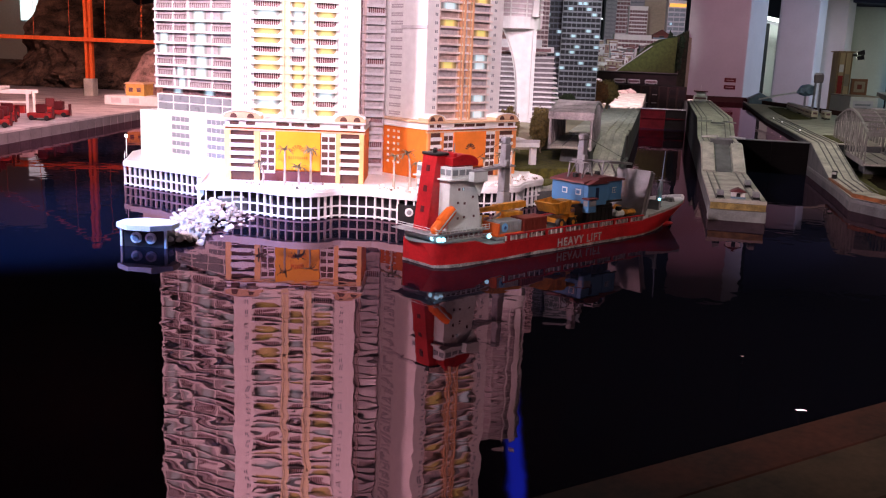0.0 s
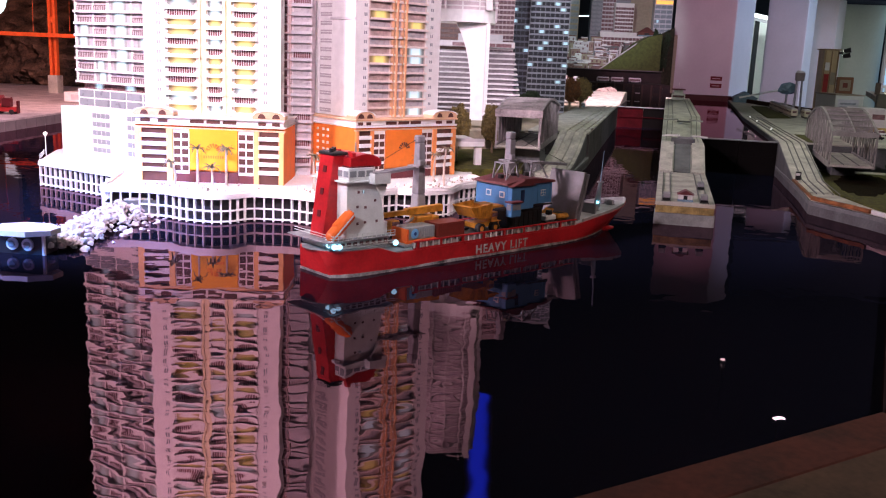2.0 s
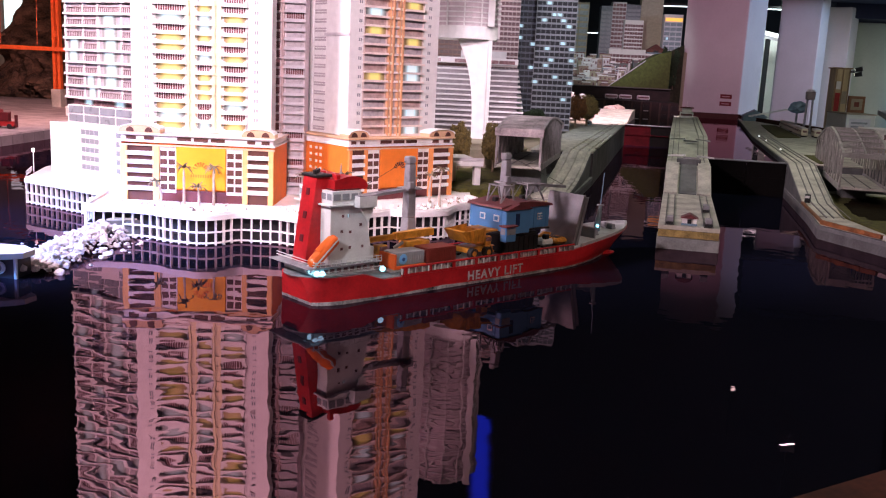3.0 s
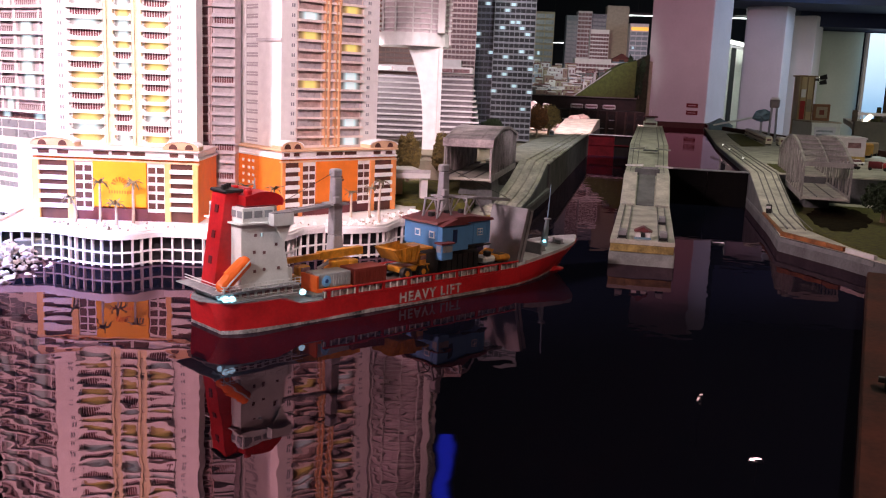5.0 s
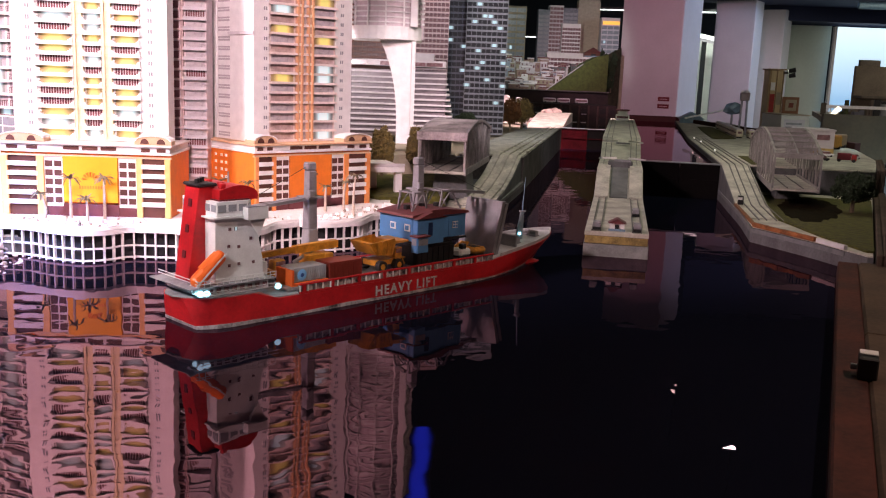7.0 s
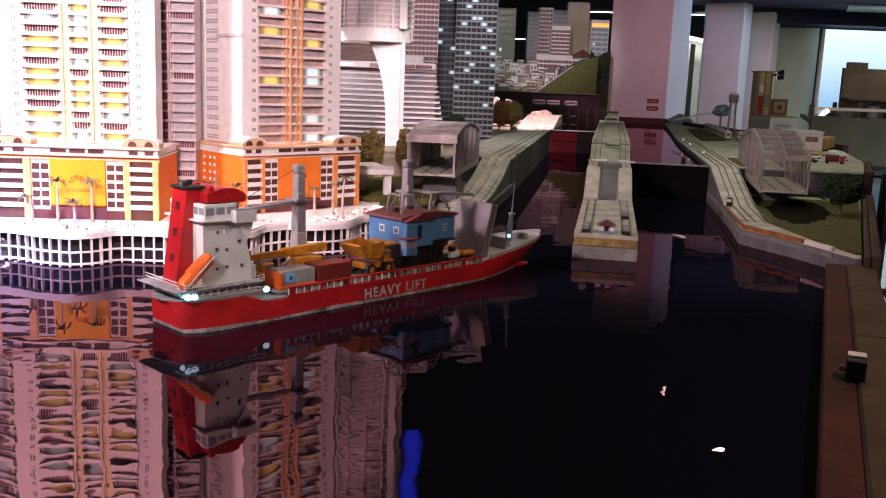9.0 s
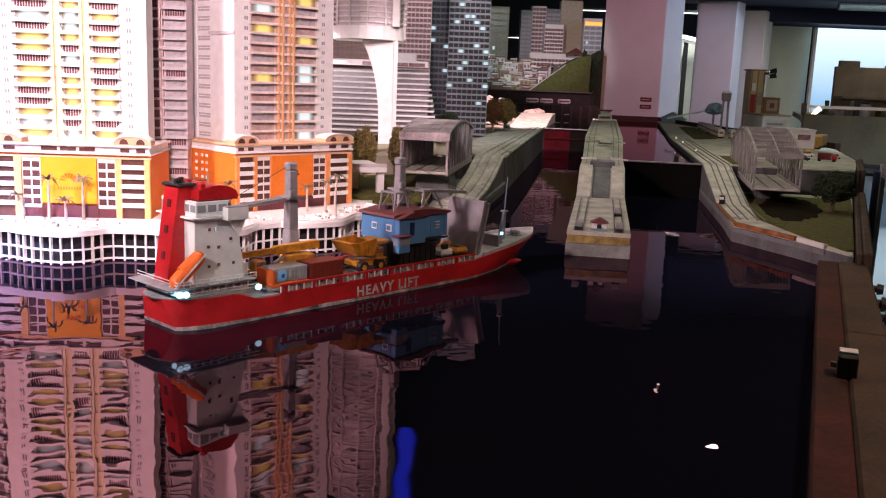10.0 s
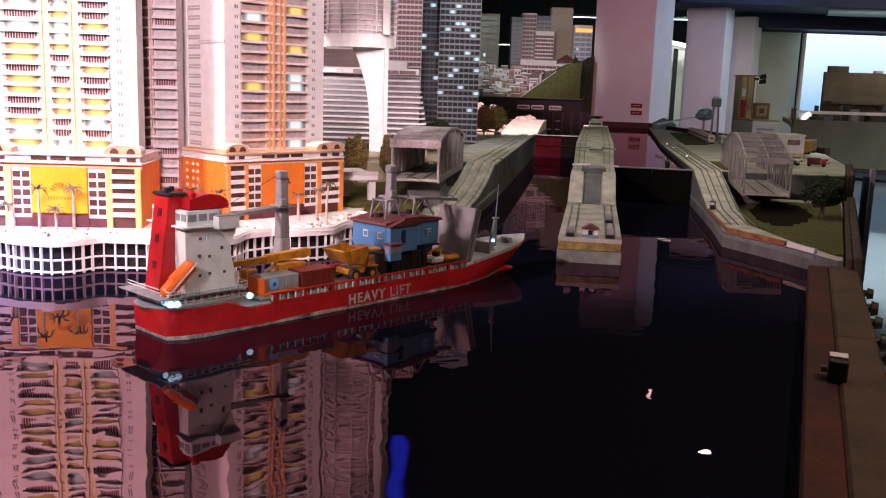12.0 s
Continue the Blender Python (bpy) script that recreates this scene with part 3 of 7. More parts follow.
for i in range(44):   # ragged patch of soil darkened as the bridge's shade, leaning with it
    a = 2 * math.pi * i / 44
    q = 1 + rs.uniform(-0.10, 0.10)
    patch.append((0.86 + 0.135 * q * math.cos(a) + 0.075 * q * math.sin(a), 1.20 + 0.44 * q * math.sin(a)))
part("soil", Mesh().prism(patch, ZL + 0.0082, ZL + 0.0095), mat("peat_with_shade", (0.020, 0.015, 0.007), 0.95, vary=0.6, scale=30, bump=0.9, spec=0.05), right_bank, "bare soil painted dark as the shade under the bridge")
part("ramp", long_side([(1.2, 0.0), (1.2, ZL + 0.002), (1.94, 0.19), (1.94, 0.0)], RV, 0.68), CONCRETE_D, right_bank)
part("ramp_deck", long_side([(0.78, ZL + 0.0004), (1.2, ZL + 0.0024), (1.94, 0.1905), (1.94, 0.197), (1.2, ZL + 0.009), (0.78, ZL + 0.004)], RV + 0.003, 0.68), CONCRETE, right_bank, "pale sloping deck")
part("upper_quay", Mesh().prism([(RV, 1.951), (1.32, 1.951), (1.54, 2.77), (1.70, 4.0), (1.3, 8.6), (0.65, 8.6), (RV, 4.6)], -0.01, 0.19), CONCRETE_D, right_bank, "dark streaked quay wall")
part("upper_deck", Mesh().prism([(RV + 0.006, 1.94), (1.315, 1.94), (1.533, 2.77), (1.69, 4.0), (1.29, 8.59), (0.656, 8.59), (RV + 0.006, 4.6)], 0.1902, 0.197), CONCRETE, right_bank, "pale concrete deck")
part("turf", Mesh().prism([(0.725, 4.50), (0.93, 4.70), (0.945, 6.9), (0.79, 6.9), (0.745, 5.6)], 0.1975, 0.203), GRASS, right_bank, "olive static turf")
part("turf", Mesh().prism([(0.70, 2.0), (0.78, 2.0), (0.80, 2.6), (0.70, 2.6)], 0.1975, 0.202), GRASS, right_bank, "olive static turf")
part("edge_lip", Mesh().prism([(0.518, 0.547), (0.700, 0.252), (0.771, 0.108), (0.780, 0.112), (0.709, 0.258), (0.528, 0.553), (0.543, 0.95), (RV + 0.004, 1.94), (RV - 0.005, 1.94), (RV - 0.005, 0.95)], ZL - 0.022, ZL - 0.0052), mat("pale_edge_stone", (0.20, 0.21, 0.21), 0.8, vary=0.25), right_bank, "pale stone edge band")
for v in (0.575, 0.605, 0.645, 0.672):
    part("rail", long_side([(0.72, ZL + 0.004), (1.2, ZL + 0.0092), (1.94, 0.1975), (4.6, 0.1975), (4.6, 0.202), (1.94, 0.2020), (1.2, ZL + 0.0135), (0.72, ZL + 0.009)], v - 0.0022, v + 0.0022), RAILSTEEL, right_bank, "thin tow rail")

structure("upper_water", Mesh().prism([(0.1065, 1.99), (RV - 0.0005, 1.99), (RV - 0.0005, 4.6), (0.635, 8.0), (0.70, 8.9), (0.0, 8.9), (0.0, 8.001), (0.1065, 8.001)], 0.0, 0.165), WATER, "still black water in the raised lock chamber", m=CANAL)


def gate(m, w, h, material, label, other=None, split=0.0):
    k = thing("lock_gate", m, label, "lock gate", "lock gates", kind="structure")
    part("leaf", box_of(-w / 2, split * w - 0.001, 0, 0.02, -0.01, h, bevel=0.002), material, k)
    part("leaf", box_of(split * w + 0.001, w / 2, 0, 0.02, -0.01, h, bevel=0.002), other or material, k)
    part("waling", box_of(-w / 2 + 0.004, w / 2 - 0.004, -0.004, -0.0005, h * 0.52, h * 0.55), material, k)
    part("cap", box_of(-w / 2, w / 2, -0.006, 0.026, h + 0.0005, h + 0.007, bevel=0.001), STEELGREY, k, "pale walkway cap")
    return k


gate(CANAL @ pose((0.11 + RV) / 2, 1.965, 0), RV - 0.112, 0.186, mat("black_gate_steel", (0.006, 0.005, 0.005), 0.9, vary=0.3, spec=0.1), "black steel lock gate holding back the chamber")
gate(CANAL @ pose((-0.543 - 0.111) / 2, 5.36, 0), 0.543 - 0.113, 0.188, mat("red_gate_steel", (0.055, 0.004, 0.007), 0.9, vary=0.4, scale=12, spec=0.08), "dark red steel lock gate with a black leaf", mat("black_gate_steel", (0.006, 0.005, 0.005)), 0.05)


def bollard_box(m, label):
    k = thing("signal_box", m, label, "signal box", "signal boxes")
    part("case", box_of(-0.012, 0.012, -0.012, 0.012, 0, 0.04, bevel=0.002), BLACK, k)
    part("lamp", box_of(-0.014, 0.006, -0.0145, -0.0122, 0.022, 0.034), WHITE, k, "white lamp face")


bollard_box(CANAL @ pose(0.556, 1.19, ZL + 0.0095), "black signal box with white lamp at the quay edge")
for u, v in ((2.7, 0.57), (3.6, 0.56), (4.1, 0.55)):
    k = thing("quay_lamp", CANAL @ pose(v, u, 0.1975), "tiny lit quay lamp on a stub post", "quay lamp", "quay lamps")
    part("post", Mesh().tube((0, 0, 0), (0, 0, 0.02), 0.002), STEELGREY, k)
    part("globe", Mesh().ball((0, 0, 0.024), 0.005, 1), glow("quay_lamp_glow", (1, 0.95, 0.9), 3), k)


# ---------------------------------------------------------------- swing bridges
DULLSTEEL = TRUSS
PLATE = mat("weathered_bridge_plate", (0.42, 0.36, 0.37), 0.7, vary=0.5, scale=14)


def truss_bridge(m, L, w, h, bays, label, roofed=0.0, steel=None, ends=0.62):
    """Curved-chord truss: sides along y, deck at z 0."""
    TRUSS = steel or DULLSTEEL
    k = thing("truss_bridge", m, label, "bridge", "swing bridges")
    part("deck", box_of(-w / 2, w / 2, 0, L, -0.012, 0.0, bevel=0.002), CONCRETE, k, "pale plank deck")
    for x in (-w / 6, w / 6):
        part("track_rail", box_of(x - 0.002, x + 0.002, 0.0, L, 0.0005, 0.004), RAILSTEEL, k)
    def top(y):
        return h * (ends + (1 - ends) * math.sin(math.pi * min(1, max(0, y / L))))
    for sx in (-1, 1):
        x = sx * (w / 2 - 0.004)
        part("bottom_chord", box_of(x - 0.005, x + 0.005, 0, L, -0.016, 0.010), TRUSS, k)
        for i in range(bays + 1):
            y = L * i / bays
            part("post", Mesh().bar((x, y, 0), (x, y, top(y)), 0.007), TRUSS, k)
            if i < bays:
                y2 = L * (i + 1) / bays
                part("top_chord", Mesh().bar((x, y, top(y)), (x, y2, top(y2)), 0.011), TRUSS, k)
                a, b = ((y, 0), (y2, top(y2))) if i % 2 else ((y, top(y)), (y2, 0))
                part("diagonal", Mesh().bar((x, a[0], a[1]), (x, b[0], b[1]), 0.006), TRUSS, k)
    for i in range(bays + 1):
        y = L * i / bays
        part("cross_beam", Mesh().bar((-w / 2, y, top(y)), (w / 2, y, top(y)), 0.008), TRUSS, k)
        if i < bays:
            y2 = L * (i + 1) / bays
            part("sway_brace", Mesh().bar((-w / 2, y, top(y)), (w / 2, y2, top(y2)), 0.0025), TRUSS, k)
    if roofed:   # plated roof between the top chords
        for i in range(bays):
            y, y2 = L * i / bays, L * (i + 1) / bays
            me = Mesh()
            for q in range(4):
                x0 = -w / 2 * roofed + w * roofed * q / 4
                vs = [(x0, y + 0.001, top(y)), (x0 + w * roofed / 4 - 0.002, y + 0.001, top(y)), (x0 + w * roofed / 4 - 0.002, y2 - 0.001, top(y2)), (x0, y2 - 0.001, top(y2))]
                lo = [me.bm.verts.new(v) for v in vs]
                hi = [me.bm.verts.new((v[0], v[1], v[2] + 0.004)) for v in vs]
                me.bm.faces.new(lo[::-1])
                me.bm.faces.new(hi)
                for a in range(4):
                    me.bm.faces.new((lo[a], lo[(a + 1) % 4], hi[(a + 1) % 4], hi[a]))
            part("roof_plate", me, PLATE, k)
    if roofed:   # ribbed plates on the sides, deep fascia at the portals
        for i in range(bays):
            y, y2 = L * i / bays, L * (i + 1) / bays
            for sx in (-1, 1):
                x = sx * (w / 2 - 0.011)
                part("side_plate", Mesh().bar((x, y + 0.011, top(y) * 0.5), (x, y2 - 0.011, top(y2) * 0.5), 0.003, top(y) * 0.92), PLATE, k)
        for y in (-0.006, L - 0.002):
            part("fascia", box_of(-w / 2 - 0.006, w / 2 + 0.006, y, y + 0.008, top(0) - 0.028, top(0) + 0.008, bevel=0.002), PLATE, k, "deep plated fascia")
    else:
        part("portal", box_of(-w / 2, w / 2, -0.004, 0.004, top(0) - 0.016, top(0) - 0.004), TRUSS, k)
    if not roofed:   # one lengthwise rib between the chords
        for x in (0.0,):
            for i in range(bays):
                y, y2 = L * i / bays, L * (i + 1) / bays
                part("rib", Mesh().bar((x, y, top(y)), (x, y2, top(y2)), 0.006), TRUSS, k)
        for i in range(bays * 5):   # slatted roof between the chords
            y = L * (i + 0.5) / (bays * 5)
            part("roof_slat", Mesh().bar((-w / 2 + 0.01, y, top(y) - 0.005), (w / 2 - 0.01, y, top(y) - 0.005), 0.010, 0.003), DULLSTEEL, k)
    return k


def pier_under(m, w, d, h, label):
    return solid("bridge_pier", box_of(-w / 2, w / 2, -d / 2, d / 2, 0, h, bevel=0.004, taper=0.85), CONCRETE_D, label, "bridge pier", m=m)


truss_bridge(CANAL @ pose(0.795, 1.22, 0.155, 0, 0, -2.5), 1.25, 0.21, 0.25, 12, "lilac-grey steel truss swing bridge beside the lock", 0.0, mat("pale_lilac_steel", (0.31, 0.30, 0.28), 0.6, vary=0.3, scale=18))
pier_under(CANAL @ pose(0.82, 1.62, ZL + 0.0075), 0.12, 0.16, 0.072, "concrete pier under the swing bridge")
truss_bridge(CANAL @ pose(-0.755, 0.66, 0.20, 0, 0, 1), 0.82, 0.21, 0.203, 10, "lilac-grey steel truss swing bridge over the turf bank", 0.98, ends=0.78)
pier_under(CANAL @ pose(-0.735, 0.86, 0.0695), 0.165, 0.20, 0.114, "concrete pier under the swing bridge")

# ---------------------------------------------------------------- hotel terrace on its columned quay
SIDE = [(-1.575, 3.635), (-1.37, 3.522), (-1.134, 3.387)]
SCALLOPS = (
    [(-1.062, 3.055), (-0.92, 3.072), (-0.832, 3.058), (-0.764, 3.022), (-0.671, 2.998), (-0.625, 3.006), (-0.585, 3.034), (-0.556, 3.078), (-0.527, 3.096)],
    [(-0.41, 3.098), (-0.322, 3.060), (-0.25, 3.045), (-0.191, 3.083), (-0.143, 3.145), (-0.129, 3.230)],
    [(-0.118, 3.262), (-0.056, 3.326)],
    [(-0.043, 3.316), (0.016, 3.318), (0.087, 3.355), (0.139, 3.403), (0.158, 3.490)],
    [(0.172, 3.534), (0.221, 3.599), (0.247, 3.66), (0.245, 3.76), (0.20, 3.84)],
)
EDGE = SIDE + [p for run in SCALLOPS for p in smooth(run, 5)]


def inset(edge, d):
    out = []
    for i, p in enumerate(edge):
        a, b = Vector(edge[max(i - 1, 0)]), Vector(edge[min(i + 1, len(edge) - 1)])
        t = (b - a).normalized()
        out.append((p[0] - t.y * d, p[1] + t.x * d))
    return out


terrace = thing("terrace_quay", Matrix(), "white curved terrace on a columned quay over the water", "quay", kind="structure")
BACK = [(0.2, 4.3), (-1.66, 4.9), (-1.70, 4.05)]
# black colour stands in for the deep shade behind the columns
part("backing", Mesh().prism(inset(EDGE, 0.03) + BACK, -0.01, 0.084), COLUMNSHADE, terrace, "black sheet painted as the shade behind the columns")
part("deck", Mesh().prism(inset(EDGE, -0.004) + BACK, 0.085, 0.102), WHITE, terrace, "white terrace deck")
part("edge_lip", Mesh().prism(inset(EDGE, 0.002) + inset(EDGE, 0.014)[::-1], 0.1022, 0.110), WHITE, terrace)


def resample(edge, step):
    out, acc = [], 0.0
    for a, b in zip(edge, edge[1:]):
        a, b = Vector(a), Vector(b)
        d = (b - a).length
        while acc <= d:
            p = a.lerp(b, acc / d)
            out.append((p.x, p.y, math.atan2(b.y - a.y, b.x - a.x)))
            acc += step
        acc -= d
    return out


col = shared(box_of(-0.0024, 0.0024, 0.0, 0.010, -0.01, 0.0845), "column", WHITE)
for x, y, a in resample(inset(EDGE, 0.002), 0.0325):
    ob = put("column", col, terrace, x, y, 0)
    ob.rotation_euler = (0, 0, a)
for z in (0.044, 0.008):
    part("rail_beam", Mesh().prism(inset(EDGE, 0.003) + inset(EDGE, 0.010)[::-1], z - 0.0026, z + 0.0026), WHITE, terrace)


def porthole_hut(m, roof, label, h=0.066):
    zp = h - 0.024
    k = thing("porthole_hut", m, label, "floating hut", "porthole huts")
    part("wall", box_of(-0.062, 0.062, 0.0, 0.07, -0.01, h, bevel=0.003), BLACK, k)
    for x in (-0.020, 0.022):
        ring = Mesh()
        ring.tube((x, -0.006, zp), (x, -0.0002, zp), 0.0155, n=20)
        p = part("porthole", ring, WHITE, k, "white round porthole rim")
        part("glass", Mesh().tube((x, -0.0085, zp), (x, -0.0062, zp), 0.009, n=16), STEELGREY, p)
    part("corner_post", box_of(-0.067, -0.061, -0.004, 0.004, -0.01, h), WHITE, k)
    part("corner_post", box_of(0.061, 0.067, -0.004, 0.004, -0.01, h), WHITE, k)
    if roof:
        poly = [(0.088 * math.cos(a) , 0.03 + 0.066 * math.sin(a)) for a in [math.pi / 8 + i * math.pi / 4 for i in range(8)]]
        part("roof", Mesh().prism(poly, h + 0.001, h + 0.015), WHITE, k, "white eight-sided roof slab")
    return k


porthole_hut(pose(-0.248, 3.043, 0.0, 0, 0, 10), False, "black hut front with two white portholes in the quay")
porthole_hut(pose(-1.022, 2.425, 0.0, 0, 0, -4) @ Matrix.Scale(1.1, 4), True, "black floating hut with two white portholes and white octagonal roof", 0.050)

rocks = Mesh()
rr = random.Random(5)
for i in range(800):
    t = rr.random()
    x = -0.965 - t * 0.02 + rr.gauss(0, 0.042 + 0.022 * t)
    y = 2.50 + t * 0.56 + rr.gauss(0, 0.03)
    side = min(1.0, abs(x + 0.965 + t * 0.02) / 0.11)
    h = (0.022 + 0.034 * t) * (1 - side * side) * rr.uniform(0.6, 1.0)
    s = rr.choice((rr.uniform(0.004, 0.008), rr.uniform(0.005, 0.010), rr.uniform(0.008, 0.018)))
    rocks.ball((x, y, h), s, 1, (1, rr.uniform(0.7, 1.2), 0.75), s * 0.28, i)
solid("rock_pile", rocks, ROCK, "pale broken rock breakwater in front of the quay", "rocks", kind="stuff")


# ---------------------------------------------------------------- hotel: orange palace blocks
def arch_cap(parent, x0, x1, z):
    """Curved parapet with two round openings."""
    c, w = (x0 + x1) / 2, x1 - x0
    pts = [(x0 - 0.004, z), (x1 + 0.004, z), (x1 + 0.004, z + 0.012)]
    pts += [(c + w * 0.5 * math.cos(a), z + 0.012 + 0.016 * math.sin(a)) for a in [math.pi * i / 10 for i in range(1, 10)]]
    pts += [(x0 - 0.004, z + 0.012)]
    cap = part("arch_parapet", Mesh().side(pts, -0.010, 0.05), ORANGE_TRIM, parent, "curved parapet with two arches")
    for k in (-0.24, 0.24):
        part("arch_opening", Mesh().side([(c + k * w + 0.014 * math.cos(a), z + 0.003 + 0.017 * math.sin(a)) for a in [math.pi * i / 8 for i in range(9)]], -0.0115, -0.0102), BROWNDARK, cap)
    part("coping", Mesh().side([(c + w * 0.54 * math.cos(a), z + 0.013 + 0.018 * math.sin(a)) for a in [math.pi * i / 10 for i in range(11)]] + [(c + w * 0.5 * math.cos(a), z + 0.012 + 0.016 * math.sin(a)) for a in [math.pi * i / 10 for i in range(10, -1, -1)]], -0.014, 0.052), WHITE, cap)


def palace(m, x0, pav0, pan0, pan1, pav1, depth, panel_mat, label, side_windows):
    """Block with corner pavilions, window bays and a sign panel; x along the front."""
    k = thing("hotel_block", m, label, "hotel", "hotel blocks")
    H = 0.205
    part("body", box_of(x0, pav1, 0.0, depth, 0, H), ORANGE, k)
    part("roof_slab", box_of(x0 - 0.004, pav1 + 0.004, -0.012, depth + 0.004, H + 0.0005, H + 0.008, bevel=0.001), WHITE, k)
    part("attic", box_of(x0 + 0.002, pav1 - 0.002, -0.004, depth, H + 0.009, H + 0.026), WHITE, k)
    part("cornice", box_of(x0 - 0.006, pav1 + 0.006, -0.014, depth + 0.006, H + 0.0265, H + 0.033, bevel=0.001), SALMON if panel_mat is YELLOW else ORANGE_TRIM, k)
    part("string_course", box_of(x0 - 0.004, pav1 + 0.004, -0.010, 0.0, H - 0.012, H - 0.006), ORANGE_TRIM, k)
    pavs = ((x0, pav0), (pan1 + (pan0 - pav0), pav1))
    for a, b in pavs:
        w = b - a
        part("pilaster", box_of(a, a + w * 0.17, -0.012, -0.0005, 0, H - 0.012, bevel=0.001), AMBER if panel_mat is YELLOW else PEACH, k)
        part("pilaster", box_of(b - w * 0.17, b, -0.012, -0.0005, 0, H - 0.012, bevel=0.001), AMBER if panel_mat is YELLOW else PEACH, k)
        # plain dark brown plate behind the balconies
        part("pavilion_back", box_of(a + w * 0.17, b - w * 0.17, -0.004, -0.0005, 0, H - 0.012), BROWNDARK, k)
        for i in range(5):
            z = 0.036 + i * 0.031
            part("balcony", box_of(a + w * 0.15, b - w * 0.15, -0.013, -0.004, z, z + 0.015, bevel=0.001), WHITE, k, "white balcony front")
        part("upper_opening", box_of(a + w * 0.14, a + w * 0.40, -0.0055, -0.0042, H + 0.010, H + 0.022), BROWNDARK, k)
        part("upper_opening", box_of(b - w * 0.40, b - w * 0.14, -0.0055, -0.0042, H + 0.010, H + 0.022), BROWNDARK, k)
        arch_cap(k, a, b, H + 0.034)
    for a, b in ((pav0, pan0), (pan1, pan1 + (pan0 - pav0))):
        part("bay_wall", box_of(a, b, -0.005, -0.0005, 0.03, H - 0.012), WHITE, k)
        part("shopfront", box_of(a, b, -0.004, -0.0005, 0, 0.0295), MAROON, k)
        w = b - a
        for i in range(5):
            for j in (0.06, 0.55):
                z = 0.042 + i * 0.0295
                part("window", box_of(a + w * j, a + w * (j + 0.39), -0.0065, -0.0052, z, z + 0.019), BROWNDARK, k)
    sign = part("sign_panel", box_of(pan0 + 0.002, pan1 - 0.002, -0.011, -0.0005, 0.046, H - 0.010, bevel=0.001), panel_mat, k, "plain painted sign panel with a palm fan emblem")
    c, zc = (pan0 + pan1) / 2, 0.118
    for i in range(7):
        a = math.pi * (0.08 + 0.84 * i / 6)
        fan = Mesh()
        d, n = Vector((math.cos(a), 0, math.sin(a))), Vector((-math.sin(a), 0, math.cos(a)))
        p = Vector((c, -0.0112, zc))
        fan.tube(p + d * 0.011 + Vector((0, -0.0006, 0)), p + d * 0.027 + Vector((0, -0.0006, 0)), 0.0012, 0.0042, n=6)
        part("fan_leaf", fan, ORANGE if panel_mat is YELLOW else BROWNDARK, sign)
    if panel_mat is YELLOW:
        for i in range(9):
            part("letter_bar", box_of(c - 0.036 + i * 0.0085, c - 0.031 + i * 0.0085, -0.0122, -0.0112, zc - 0.028, zc - 0.018), ORANGE, sign)
    part("shopfront", box_of(pan0, pan1, -0.008, -0.0005, 0, 0.040), MAROON, k, "dark ground floor")
    for i in range(3):
        a = pan0 + (pan1 - pan0) * i / 3 + 0.004
        part("attic_window", box_of(a, a + (pan1 - pan0) / 3 - 0.010, -0.0055, -0.0042, H + 0.011, H + 0.023), BROWNDARK, k)
    if side_windows:
        for i in range(6):
            for j in (0.165, 0.205, 0.235):
                z = 0.05 + i * 0.026
                part("side_window", box_of(x0 - 0.003, x0 - 0.0005, depth - j - 0.012, depth - j, z, z + 0.010, ), WHITE, k)
    return k


def frame_at(x, y, deg, z=0.1025):
    return pose(x, y, z, 0, 0, deg)


HOTEL_A, HOTEL_B = frame_at(-0.818, 3.268, 4), frame_at(-0.144, 3.598, 45)
palace(HOTEL_A, -0.195, -0.058, 0.0, 0.178, 0.345, 0.27, YELLOW, "orange hotel wing with yellow sign panel and arched parapets", False)
palace(HOTEL_B, -0.145, -0.058, 0.0, 0.19, 0.375, 0.42, ORANGE, "deep orange hotel wing with palm emblem panel", True)


# ---------------------------------------------------------------- towers
LILAC = mat("lilac_grey_paint", (0.50, 0.475, 0.505), 0.6, vary=0.12, bump=0.06)
WINE = mat("wine_red_glass", (0.20, 0.075, 0.085), 0.3, vary=0.25, scale=40, bump=0.0)
BRICKGLASS = mat("brick_rose_glass", (0.52, 0.39, 0.36), 0.35, vary=0.25, scale=40, bump=0.0)
RIBORANGE = mat("orange_brown_rib", (0.74, 0.41, 0.22), 0.6, vary=0.12, bump=0.06)
PALECREAM = mat("pale_cream_paint", (0.82, 0.74, 0.56), 0.55, vary=0.08, bump=0.06)
ROSETAN = mat("rose_tan_paint", (0.62, 0.40, 0.29), 0.6, vary=0.12, bump=0.06)
GREYROSE = mat("rose_grey_glass", (0.46, 0.42, 0.44), 0.3, vary=0.12, scale=60, bump=0.0)
STOREY = 0.0345


